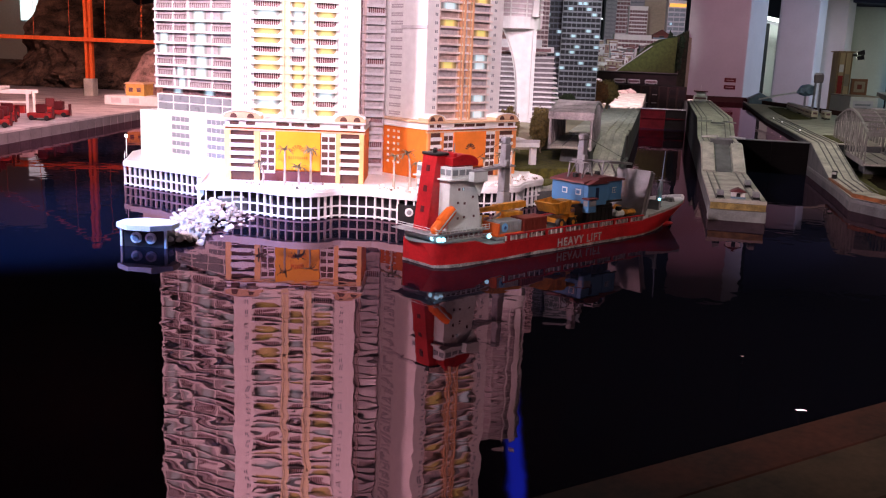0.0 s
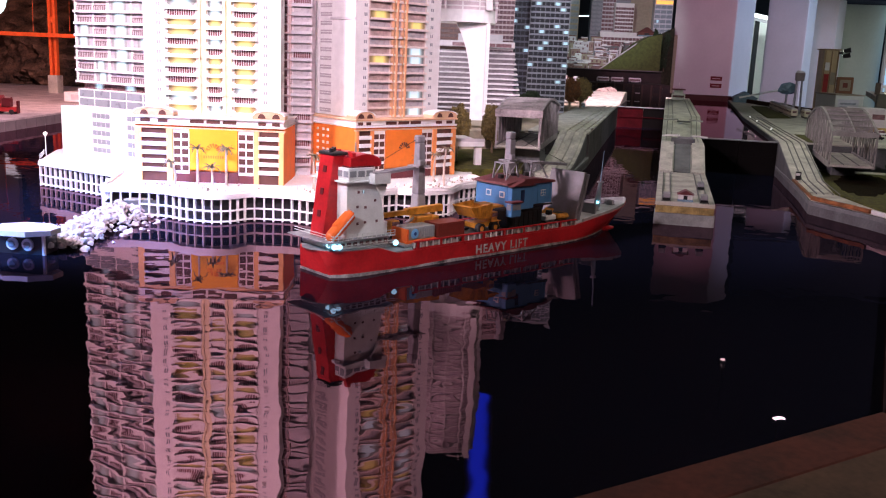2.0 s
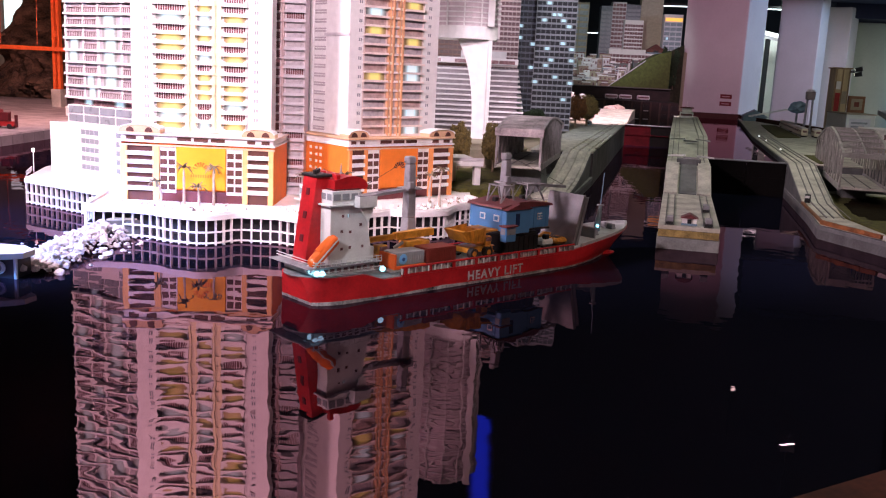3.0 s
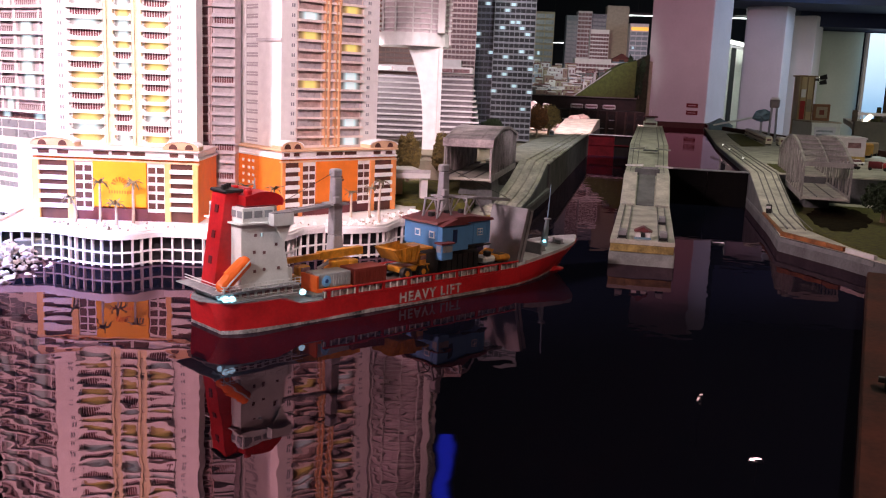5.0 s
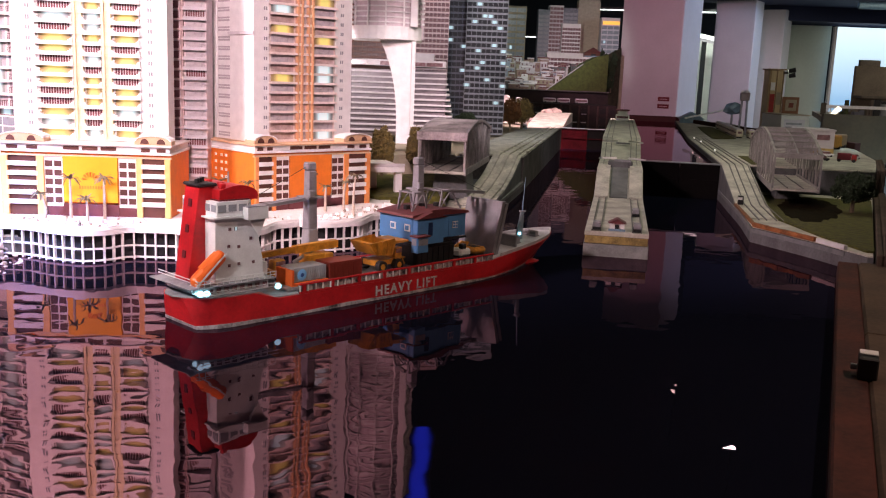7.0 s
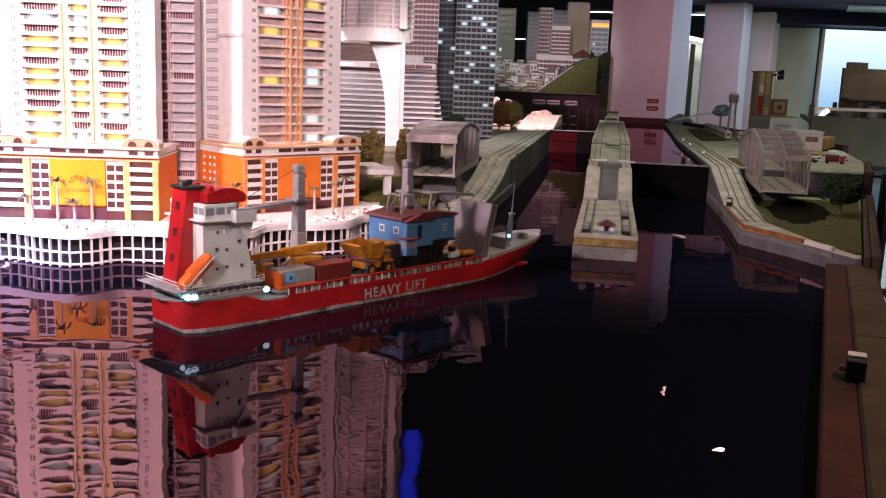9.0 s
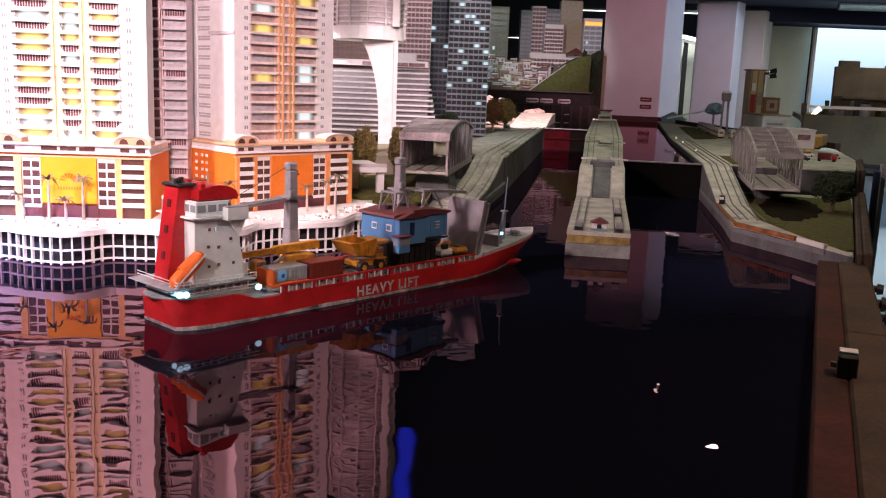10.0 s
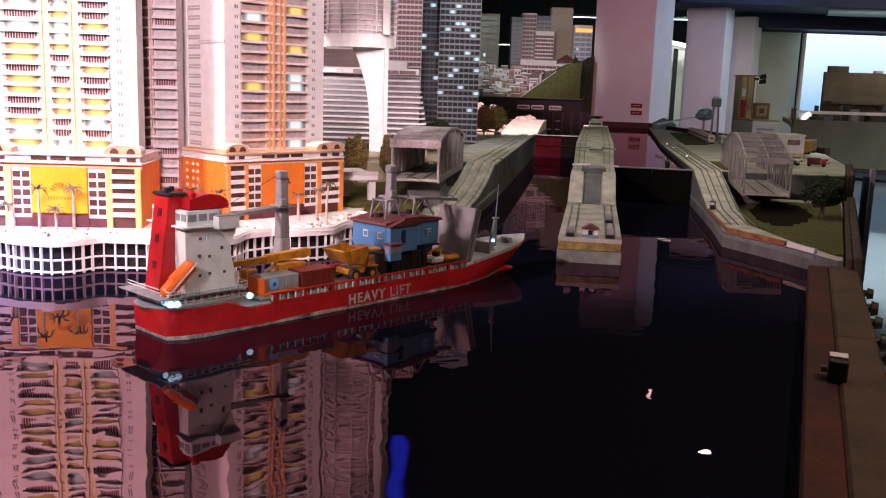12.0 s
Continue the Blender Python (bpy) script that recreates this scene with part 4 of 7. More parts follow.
def balcony_tower(name, m, x0, x1, depth, z0, floors, bays, label, wall, core, seed, left_bays=(), yellow=0.0, storey=STOREY, front=None, stepped=True):
    """bays: (from, to, kind); kinds: wall (small windows), deep (balcony), glazed, cream or orange (painted strip)."""
    k = thing(name, m, label, "tower", "hotel towers")
    rr = random.Random(seed)
    H = floors * storey
    front = front or wall
    part("core", box_of(x0 + 0.004, x1 - 0.004, 0.0065, depth, z0, z0 + H), core, k)
    part("roof", box_of(x0, x1, 0.0, depth + 0.004, z0 + H + 0.0005, z0 + H + 0.03, bevel=0.003), wall, k)
    for a, b, kind in bays:
        w, c = b - a, (a + b) / 2
        if kind == "wall":
            part("wall_strip", box_of(a, b, 0.0, 0.0064, z0, z0 + H, bevel=0.001), wall, k)
            win = shared(box_of(-0.0024, 0.0024, -0.0012, 0.0006, 0, 0.012), "small_window", GREYWIN)
            sill = shared(box_of(-0.009, 0.009, -0.0025, 0.0004, -0.0022, -0.0003), "sill", wall)
            if w > 0.03:
                q = a + w * (0.70 if a < 0 else 0.36)
                for f in range(floors):
                    z = z0 + f * storey + 0.012
                    put("small_window", win, k, q - 0.0042, -0.0002, z)
                    put("small_window", win, k, q + 0.0042, -0.0002, z)
                    put("sill", sill, k, q, -0.0002, z)
        elif kind in ("cream", "orange", "rose"):
            part("pier", box_of(a, b, 0.0, 0.0064, z0, z0 + H, bevel=0.001), {"cream": PALECREAM, "orange": ROSETAN, "rose": ROSE}[kind], k, kind + " vertical strip")
            for q in (a + w * 0.16, b - w * 0.16):
                part("rib", box_of(q - w * 0.15, q + w * 0.15, -0.009, -0.0003, z0, z0 + H, bevel=0.001), {"cream": CREAM, "orange": RIBORANGE, "rose": ROSE}[kind], k)
            band = shared(box_of(-w * 0.20, w * 0.20, -0.0045, -0.0003, 0, 0.010), "spandrel", {"cream": CREAM, "orange": PALECREAM, "rose": ROSE}[kind])
            for f in range(floors):
                put("spandrel", band, k, c, 0, z0 + f * storey)
        elif kind == "glazed":
            slab = Mesh().box(-w / 2 - 0.006, w / 2 + 0.006, -0.014, 0.0063, 0, 0.0060)
            slab.box(-w / 2 - 0.006, w / 2 + 0.006, -0.014, -0.0125, 0.0060, 0.0095)
            slab = shared(slab, "balcony", wall)
            frames = Mesh()
            n = max(4, int(w / 0.011))
            for i in range(n + 1):
                x = -w / 2 + w * i / n
                frames.box(x - 0.0010, x + 0.0010, 0.0005, 0.0024, 0.0061, storey * 0.62)
            frames.box(-w / 2, w / 2, 0.0005, 0.0024, storey * 0.60, storey * 0.64)
            frames = shared(frames, "window_frame", DARKWIN)
            pane = shared(box_of(-w / 2 + 0.001, w / 2 - 0.001, 0.0030, 0.0060, 0.0061, storey - 0.0005), "window", GREYROSE)
            lit = shared(box_of(-w * 0.34, w * 0.34, 0.0022, 0.0029, 0.010, storey - 0.003), "lit_window", LITWHITE)
            for f in range(floors):
                z = z0 + f * storey
                put("balcony", slab, k, c, 0, z)
                put("window", pane, k, c, 0, z)
                if rr.random() < 0.38:
                    put("lit_window", lit, k, c + rr.uniform(-0.12, 0.12) * w, 0, z)
                else:
                    put("window_frame", frames, k, c, 0, z)
        elif kind == "frames":
            pane = shared(box_of(-w * 0.36, w * 0.36, 0.0030, 0.0060, 0.006, storey - 0.003), "window", WINE)
            bar = Mesh().box(-w / 2, w / 2, -0.006, 0.0063, 0, 0.0055)
            bar.box(-0.001, 0.001, 0.0005, 0.0028, 0.0055, storey - 0.0005)
            bar = shared(bar, "window_frame", ROSE)
            for f in range(floors):
                put("window_frame", bar, k, c, 0, z0 + f * storey)
                put("window", pane, k, c, 0, z0 + f * storey)
        elif kind in ("deep", "lilac"):
            slab = Mesh()
            slab.box(-w / 2 - 0.003, w / 2 + 0.003, -0.011, 0.0063, 0, 0.0035)
            slab.box(-w / 2, w / 2, -0.011, -0.0095, 0.0035, 0.0125 if stepped else 0.0085)
            if stepped and kind == "deep" and w > 0.05:   # stepped ends of the parapet
                for s_ in (-1, 1):
                    slab.box(s_ * w * 0.46 - w * 0.04, s_ * w * 0.46 + w * 0.04, -0.0115, 0.0063, 0.0035, 0.0215)
                    slab.box(s_ * w * 0.395 - w * 0.025, s_ * w * 0.395 + w * 0.025, -0.0112, 0.0063, 0.0035, 0.0165)
            slab = shared(slab, "balcony", front if kind == "deep" else LILAC)
            bars = Mesh()
            n = max(4, int(w / 0.010))
            for i in range(n + 1):
                x = -w * 0.42 + w * 0.84 * i / n
                bars.box(x - 0.0008, x + 0.0008, 0.0005, 0.0025, 0.0036, storey - 0.0005)
            bars = shared(bars, "mullions", front if kind == "deep" else LILAC)
            glass = {}
            for nm, mt in (("dark", WINE if stepped else BRICKGLASS), ("white", LITWHITE), ("yellow", LITYELLOW), ("grey", GREYROSE)):
                glass[nm] = shared(box_of(-w * 0.42, w * 0.42, 0.0030, 0.0060, 0.004, storey - 0.0005), "window", mt)
            lit = shared(box_of(-w * 0.2, w * 0.2, 0.0020, 0.0029, 0.006, storey - 0.004), "lit_window", LITWHITE)
            for f in range(floors):
                z = z0 + f * storey
                put("balcony", slab, k, c, 0, z)
                p = rr.random()
                tone = "yellow" if p < yellow else "white" if p < yellow + 0.22 else "dark" if p < yellow + 0.62 else "grey"
                if kind == "lilac" or w < 0.045:
                    tone = "grey" if p < 0.7 else "dark"
                put("window", glass[tone], k, c, 0, z)
                if tone == "dark" and stepped:
                    put("mullions", bars, k, c, 0, z)
    for a, b, kind in left_bays:   # on the left flank, places along y
        if kind == "slab":
            part("flank_slab", box_of(x0 - 0.010, x0 + 0.003, a, b, z0, z0 + H, bevel=0.001), WHITE, k, "plain white flank")
            part("flank_ledge", box_of(x0 - 0.016, x0 - 0.0102, a - 0.005, b + 0.01, z0 + 0.375, z0 + 0.385), PALEGREY, k)
        elif kind == "windows":
            part("flank_wall", box_of(x0 - 0.002, x0 + 0.003, a, b, z0, z0 + H), WHITE, k)
            win = shared(box_of(-0.0012, 0.0, -(b - a) * 0.34, (b - a) * 0.40, 0, 0.016), "flank_window", GREYROSE)
            bar = shared(box_of(-0.0012, 0.0, -(b - a) * 0.44, (b - a) * 0.44, 0, 0.0024), "flank_bar", WHITE)
            for f in range(floors):
                put("flank_window", win, k, x0 - 0.0022, (a + b) / 2, z0 + f * storey + 0.009)
                put("flank_bar", bar, k, x0 - 0.0036, (a + b) / 2, z0 + f * storey + 0.016)
        else:
            part("flank_wall", box_of(x0 - 0.004, x0 + 0.003, a, b, z0, z0 + H, bevel=0.001), WHITE, k)
    return k


Z_A = 0.2395
balcony_tower("hotel_tower", HOTEL_A @ pose(0, 0.115, 0), -0.193, 0.313, 0.105, Z_A, 34,
              [(-0.193, -0.114, "wall"), (-0.114, 0.008, "deep"), (0.008, 0.040, "cream"), (0.040, 0.10, "deep"), (0.10, 0.133, "cream"), (0.133, 0.225, "deep"), (0.225, 0.313, "wall")],
              "white hotel tower with cream strips and lit balconies", WHITE, WHITE, 3, yellow=0.38)
balcony_tower("hotel_tower", HOTEL_A @ pose(0, 0.32, 0), 0.245, 0.404, 0.12, 0.0, 41,
              [(0.245, 0.257, "rose"), (0.257, 0.312, "frames"), (0.312, 0.322, "rose"), (0.322, 0.402, "lilac")],
              "rose-grey hotel tower set back between the white ones", ROSEGREY, ROSEGREY, 8)
balcony_tower("hotel_tower", HOTEL_B @ pose(0, 0.067, 0), -0.093, 0.335, 0.34, Z_A, 34,
              [(-0.093, -0.037, "wall"), (-0.037, 0.077, "deep"), (0.077, 0.106, "orange"), (0.106, 0.124, "deep"), (0.124, 0.153, "orange"), (0.153, 0.258, "deep"), (0.258, 0.335, "wall")],
              "white hotel tower with orange strips and lit balconies", WHITE, mat("warm_white_paint", (0.74, 0.62, 0.58), 0.6, vary=0.08), 5,
              [(0.0, 0.150, "slab"), (0.151, 0.255, "windows"), (0.256, 0.34, "plain")], yellow=0.14, front=SALMON, stepped=False)

# west wing: white podium and its balcony tower
WEST = frame_at(-1.60, 3.90, -28)
podium = thing("podium_building", WEST, "white podium building with grids of grey windows", "building")
part("body", box_of(0, 0.60, 0, 0.4, 0, 0.213, bevel=0.002), WHITE, podium)
pw = shared(box_of(-0.012, 0.012, -0.0015, 0.0005, 0, 0.020), "window", GREYWIN)
for gx in (0.222, 0.440):
    for i in range(4):
        for j in range(5):
            put("window", pw, podium, gx + i * 0.028, -0.0006, 0.030 + j * 0.036)
part("loggia_frame", box_of(0.085, 0.62, 0.03, 0.38, 0.2135, 0.290), WHITE, podium)
for i in range(5):
    for j in range(2):
        part("loggia_window", box_of(0.097 + i * 0.10, 0.187 + i * 0.10, 0.026, 0.0298, 0.221 + j * 0.036, 0.250 + j * 0.036), GREYWIN, podium)
part("glass_storey", box_of(0.10, 0.61, 0.05, 0.38, 0.2905, 0.316), DARKWIN, podium, "dark recessed glass storey")
for x, w in ((0.17, 0.06), (0.36, 0.07)):
    part("lit_glass", box_of(x, x + w, 0.0475, 0.0495, 0.294, 0.313), LITCOOL, podium)
balcony_tower("hotel_tower", WEST @ pose(0, 0.035, 0), 0.07, 0.60, 0.32, 0.317, 24,
              [(0.07, 0.085, "wall"), (0.085, 0.185, "glazed"), (0.185, 0.195, "wall"), (0.195, 0.275, "glazed"), (0.275, 0.29, "wall"), (0.29, 0.42, "glazed"), (0.42, 0.43, "wall"), (0.43, 0.60, "glazed")],
              "white balcony tower with grey railings on the podium", WHITE, ROSEGREY, 12, storey=0.0485)

# ---------------------------------------------------------------- the ship
SHIP = pose(-0.128, 2.298, 0.0, 0, 0, 45.8)   # at the starboard stern waterline; x forward, y to port
B = 0.20
ship = thing("cargo_ship", SHIP, "red cargo ship with white bridge, grey cranes and machinery aboard", "ship")


def half_breadth(x, z):
    """Half width of the hull at x; fuller higher up at the bow."""
    end = 1.295 + 0.122 * max(0, min(1, z / 0.09))
    stern = 0.24 + 0.76 * (1 - (1 - min(1, max(0, (x - 0.008) / 0.115))) ** 2) ** 0.5
    t = max(0.0, (x - 0.92) / (end - 0.92))
    return B / 2 * stern * max(0.0, 1 - t ** (1.9 + 3.0 * max(0, min(1, z / 0.09))))


def sheer(x):
    if x < 0.17:
        return 0.071
    if x < 0.24:
        return 0.071 - 0.021 * (x - 0.17) / 0.07
    if x < 0.98:
        return 0.050
    t = min(1, (x - 0.98) / 0.43)
    return 0.050 + 0.048 * t ** 0.8


def hull_mesh(levels, lo, hi):
    me = Mesh()
    xs = [0.008, 0.011, 0.016, 0.023, 0.032, 0.042, 0.054, 0.068, 0.085, 0.105, 0.125, 0.17, 0.205, 0.24, 0.3, 0.45, 0.6, 0.75, 0.9, 0.98, 1.04, 1.10, 1.16, 1.21, 1.25, 1.285, 1.32, 1.35, 1.38, 1.40, 1.417]
    rings = []
    for x in xs:
        ring = []
        top = hi(x)
        zs = [lo + (top - lo) * i / levels for i in range(levels + 1)]
        for sgn in (-1, 1):
            for z in (zs if sgn < 0 else zs[::-1]):
                xx = x + 0.022 * (1 - z / 0.08) * max(0.0, (0.085 - x) / 0.077)
                end = 1.295 + 0.122 * max(0, min(1, z / 0.09))
                ring.append(me.bm.verts.new((min(xx, end), B / 2 + sgn * max(0.0006, half_breadth(min(xx, end), z)), z)))
        rings.append(ring)
    n = len(rings[0])
    for a, b in zip(rings, rings[1:]):
        for i in range(n):
            j = (i + 1) % n
            f = me.bm.faces.new((a[i], a[j], b[j], b[i]))
            f.smooth = i not in (levels, n - 1)
            if not f.smooth:
                for e in f.edges:
                    e.smooth = False
    me.bm.faces.new(rings[0])
    me.bm.faces.new(rings[-1][::-1])
    return me


part("hull", hull_mesh(5, -0.02, sheer), RED, ship, "glossy red hull with upswept bow")
part("waterline_stripe", hull_mesh(2, -0.006, lambda x: 0.0075 + 0.002 * math.sin(x * 17)), mat("scuffed_white", (0.34, 0.33, 0.33), 0.7, vary=0.95, scale=26), ship, "scuffed white waterline")
ship.children[-1].location = (-0.0012, -0.0016, 0)
stripe = ship.children[-1]
stripe.scale = (1.002, 1.016, 1.0)


def deck_outline(x0, x1, z, inset_by):
    xs = [x0 + (x1 - x0) * i / 16 for i in range(17)]
    lo = [(x, B / 2 - max(0.002, half_breadth(x, z) - inset_by)) for x in xs]
    hi = [(x, B / 2 + max(0.002, half_breadth(x, z) - inset_by)) for x in xs[::-1]]
    return lo + hi


part("main_deck", Mesh().prism(deck_outline(0.2, 1.02, 0.05, 0.005), 0.0505, 0.0535), DECKGREY, ship, "grey steel deck")
def fore_deck():
    me = Mesh()
    prev = None
    for i in range(25):
        x = 1.02 + 0.385 * i / 24
        z = sheer(x) + 0.0012
        hb = max(0.002, half_breadth(x, z) - 0.006)
        cur = [me.bm.verts.new((x, B / 2 - hb, z)), me.bm.verts.new((x, B / 2 + hb, z)), me.bm.verts.new((x, B / 2 + hb, z - 0.004)), me.bm.verts.new((x, B / 2 - hb, z - 0.004))]
        if prev:
            for a in range(4):
                c = (a + 1) % 4
                me.bm.faces.new((prev[a], prev[c], cur[c], cur[a]))
        else:
            me.bm.faces.new(cur)
        prev = cur
    me.bm.faces.new(prev[::-1])
    return me


part("fore_deck", fore_deck(), mat("pale_fore_deck", (0.42, 0.43, 0.45), 0.6), ship, "pale grey foredeck")
part("stern_deck", Mesh().prism(deck_outline(0.0, 0.2, 0.06, 0.006), 0.0715, 0.074), DECKGREY, ship)


part("bulbous_bow", Mesh().ball((1.305, B / 2, -0.004), 0.020, 2, (3.0, 0.8, 0.75)), RED, ship, "red bulb at the bow waterline")


# pale bulwark lining at the bow
def bow_lining():
    me = Mesh()
    xs = [1.06 + 0.357 * (i / 20) ** 0.8 for i in range(21)]
    for sgn in (-1, 1):
        prev = None
        for x in xs:
            z = sheer(x)
            x_ = min(x, 1.413)
            y = B / 2 + sgn * max(0.001, half_breadth(x_, z) - 0.003)
            cur = [me.bm.verts.new((x_ - 0.002, y, z - 0.004)), me.bm.verts.new((x_, y + sgn * 0.002, z + 0.011)), me.bm.verts.new((x_ - 0.004, y - sgn * 0.003, z + 0.011)), me.bm.verts.new((x_ - 0.005, y - sgn * 0.005, z - 0.004))]
            if prev:
                for i in range(4):
                    j = (i + 1) % 4
                    me.bm.faces.new((prev[i], prev[j], cur[j], cur[i]))
            else:
                me.bm.faces.new(cur)
            prev = cur
        me.bm.faces.new(prev[::-1])
    return me


part("bow_bulwark", bow_lining(), mat("pale_bulwark", (0.5, 0.51, 0.53), 0.5), ship, "pale bow bulwark")
# side rail: red cap on posts with pale gaps
for y in (0.003, B - 0.003):
    part("rail_cap", box_of(0.30, 1.02, y - 0.003, y + 0.003, 0.072, 0.077, bevel=0.001), RED, ship)
    part("bulwark_foot", box_of(0.30, 1.02, y - 0.0022, y + 0.0022, 0.0505, 0.056), RED, ship)
    post = shared(box_of(-0.0014, 0.0014, -0.0018, 0.0018, 0.0505, 0.072), "rail_post", SHIPWHITE)
    part("bulwark_lining", box_of(0.30, 1.02, y + (0.005 if y < 0.1 else -0.007), y + (0.007 if y < 0.1 else -0.005), 0.0536, 0.071), mat("cluttered_lining", (0.36, 0.34, 0.34), 0.7, vary=0.95, scale=70), ship, "pale cluttered bulwark lining")
    n = 30
    for i in range(n + 1):
        put("rail_post", post, ship, 0.302 + i * 0.0238, y, 0)
    for i in range(8):
        a = 0.31 + i * 0.089
        part("bulwark_plate", box_of(a, a + 0.009, y - 0.0021, y + 0.0021, 0.056, 0.072), RED, ship)
    stow = shared(box_of(-0.010, 0.010, -0.004, 0.004, 0.0536, 0.066), "deck_locker", SHIPWHITE)
    for i in range(22):
        if i % 3 != 2:
            put("deck_locker", stow, ship, 0.33 + i * 0.031, y + (0.011 if y < 0.1 else -0.011), 0)


def lettering(text, size, m, parent, material):
    cu = bpy.data.curves.new("lettering", "FONT")
    cu.body, cu.size, cu.extrude, cu.offset = text, size, 0.0006, size * 0.022
    cu.space_character, cu.space_word = 1.22, 1.7
    tmp = bpy.data.objects.new("lettering_text", cu)
    data = bpy.data.meshes.new_from_object(tmp)
    bpy.data.objects.remove(tmp)
    bpy.data.curves.remove(cu)
    data.name = "lettering"
    data.materials.clear()
    data.materials.append(material)
    ob = new("lettering", data)
    ob.parent = parent
    ob.matrix_local = m
    return ob


LETTERS = mat("worn_white_letters", (0.5, 0.5, 0.5), 0.6, vary=0.4, scale=60)
word = lettering("HEAVY", 0.0375, pose(0.545, -0.0012, 0.012, 90, 0, 0), ship, LETTERS)
word["label"] = "white painted lettering"
reach = max(v.co.x for v in word.data.vertices)
lettering("LIFT", 0.0375, pose(0.545 + reach + 0.0165, -0.0012, 0.012, 90, 0, 0), ship, LETTERS)["label"] = "white painted lettering"

# stern house
part("stern_house", box_of(0.036, 0.225, 0.026, 0.174, 0.0745, 0.098, bevel=0.002), SHIPWHITE, ship)
for i in range(9):
    part("stern_port", box_of(0.035 + i * 0.021, 0.047 + i * 0.021, 0.0182, 0.0198, 0.082, 0.092), DARKWIN, ship)
part("boat_deck", box_of(0.0, 0.235, 0.008, 0.192, 0.0985, 0.1015, bevel=0.001), DECKGREY, ship)
for z in (0.108, 0.115):
    part("deck_rail", box_of(0.022, 0.235, 0.008, 0.0095, z, z + 0.0014), SHIPWHITE, ship)
    part("deck_rail", box_of(0.022, 0.0235, 0.0097, 0.19, z, z + 0.0014), SHIPWHITE, ship)
for i in range(14):
    part("rail_stanchion", box_of(0.024 + i * 0.0162, 0.0255 + i * 0.0162, 0.0102, 0.0115, 0.1016, 0.1165), SHIPWHITE, ship)
for z in (0.080, 0.0875):
    part("deck_rail", box_of(0.024, 0.24, 0.0045, 0.006, z, z + 0.0014), SHIPWHITE, ship)
house = part("bridge_house", Mesh().side([(0.080, 0.102), (0.212, 0.102), (0.208, 0.15), (0.186, 0.252), (0.080, 0.252)], 0.028, 0.172), SHIPWHITE, ship, "white tapered deckhouse")
for x, z in ((0.118, 0.226), (0.115, 0.186), (0.142, 0.183), (0.116, 0.140), (0.142, 0.142), (0.182, 0.142), (0.175, 0.20), (0.10, 0.165)):
    part("cabin_window", box_of(x - 0.0035, x + 0.0035, 0.0265, 0.0278, z - 0.0035, z + 0.0035), DARKWIN, house)
part("lit_window", box_of(0.130, 0.138, 0.0262, 0.0276, 0.222, 0.230), LITCOOL, house)
for z in (0.13, 0.16, 0.19, 0.22):
    for y in (0.145, 0.160):
        part("aft_window", box_of(0.0782, 0.0797, y, y + 0.009, z, z + 0.008), LITCOOL if z > 0.18 and y > 0.15 else DARKWIN, house)
part("side_step", box_of(0.205, 0.232, 0.04, 0.16, 0.102, 0.135, bevel=0.002), SHIPWHITE, house)
part("brow", Mesh().prism([(0.070, 0.018), (0.182, 0.018), (0.214, 0.040), (0.214, 0.160), (0.182, 0.182), (0.070, 0.182)], 0.2525, 0.2565), SHIPWHITE, ship, "thin overhanging deck edge")
WH = [(0.082, 0.024), (0.165, 0.024), (0.190, 0.050), (0.190, 0.150), (0.165, 0.176), (0.082, 0.176)]
bridge = part("wheelhouse", Mesh().prism(WH, 0.257, 0.291), SHIPWHITE, ship, "white six-sided wheelhouse")
for (xa, ya), (xb, yb) in zip(WH, WH[1:] + WH[:1]):
    run = math.hypot(xb - xa, yb - ya)
    n = max(1, int(run / 0.022))
    for i in range(n):
        pane = box_of(0.003, run / n - 0.004, -0.0016, -0.0002, 0.268, 0.284)
        bmesh.ops.transform(pane.bm, matrix=Matrix.Translation((xa + (xb - xa) * i / n, ya + (yb - ya) * i / n, 0)) @ Matrix.Rotation(math.atan2(yb - ya, xb - xa), 4, "Z"), verts=pane.bm.verts)
        part("wheelhouse_window", pane, GREYWIN, bridge)
for y0, y1 in ((0.0, 0.0235), (0.1765, 0.20)):
    wing = part("bridge_wing", Mesh().side([(0.150, 0.248), (0.206, 0.248), (0.206, 0.277), (0.150, 0.277)], y0, y1), SHIPWHITE, ship, "white boxed bridge wing")
    part("wing_rail", box_of(0.150, 0.206, y0 + 0.001, y1 - 0.001, 0.2773, 0.2795), STEELGREY, wing)
    part("wing_bracket", Mesh().side([(0.186, 0.205), (0.204, 0.2478), (0.160, 0.2478)], (y0 + y1) / 2 - 0.003, (y0 + y1) / 2 + 0.003), SHIPWHITE, wing)
dome = [(0.098, 0.2913), (0.200, 0.2913), (0.203, 0.300)] + [(0.150 + 0.053 * math.cos(q), 0.300 + 0.026 * math.sin(q)) for q in [math.pi * i / 10 for i in range(1, 8)]] + [(0.098, 0.316)]
top = part("monkey_deck", Mesh().side(dome, 0.038, 0.162), RED, ship, "red rounded top housing")
part("top_rim", box_of(0.094, 0.176, 0.034, 0.166, 0.2912, 0.2945, bevel=0.001), DARKRED, top)
for x, y in ((0.112, 0.05), (0.125, 0.075), (0.13, 0.14)):
    part("top_locker", box_of(x - 0.007, x + 0.007, y - 0.008, y + 0.008, 0.318, 0.331, bevel=0.002), RED, top)
part("mast", Mesh().tube((0.16, 0.10, 0.323), (0.16, 0.10, 0.352), 0.003, 0.0015), STEELGREY, top)
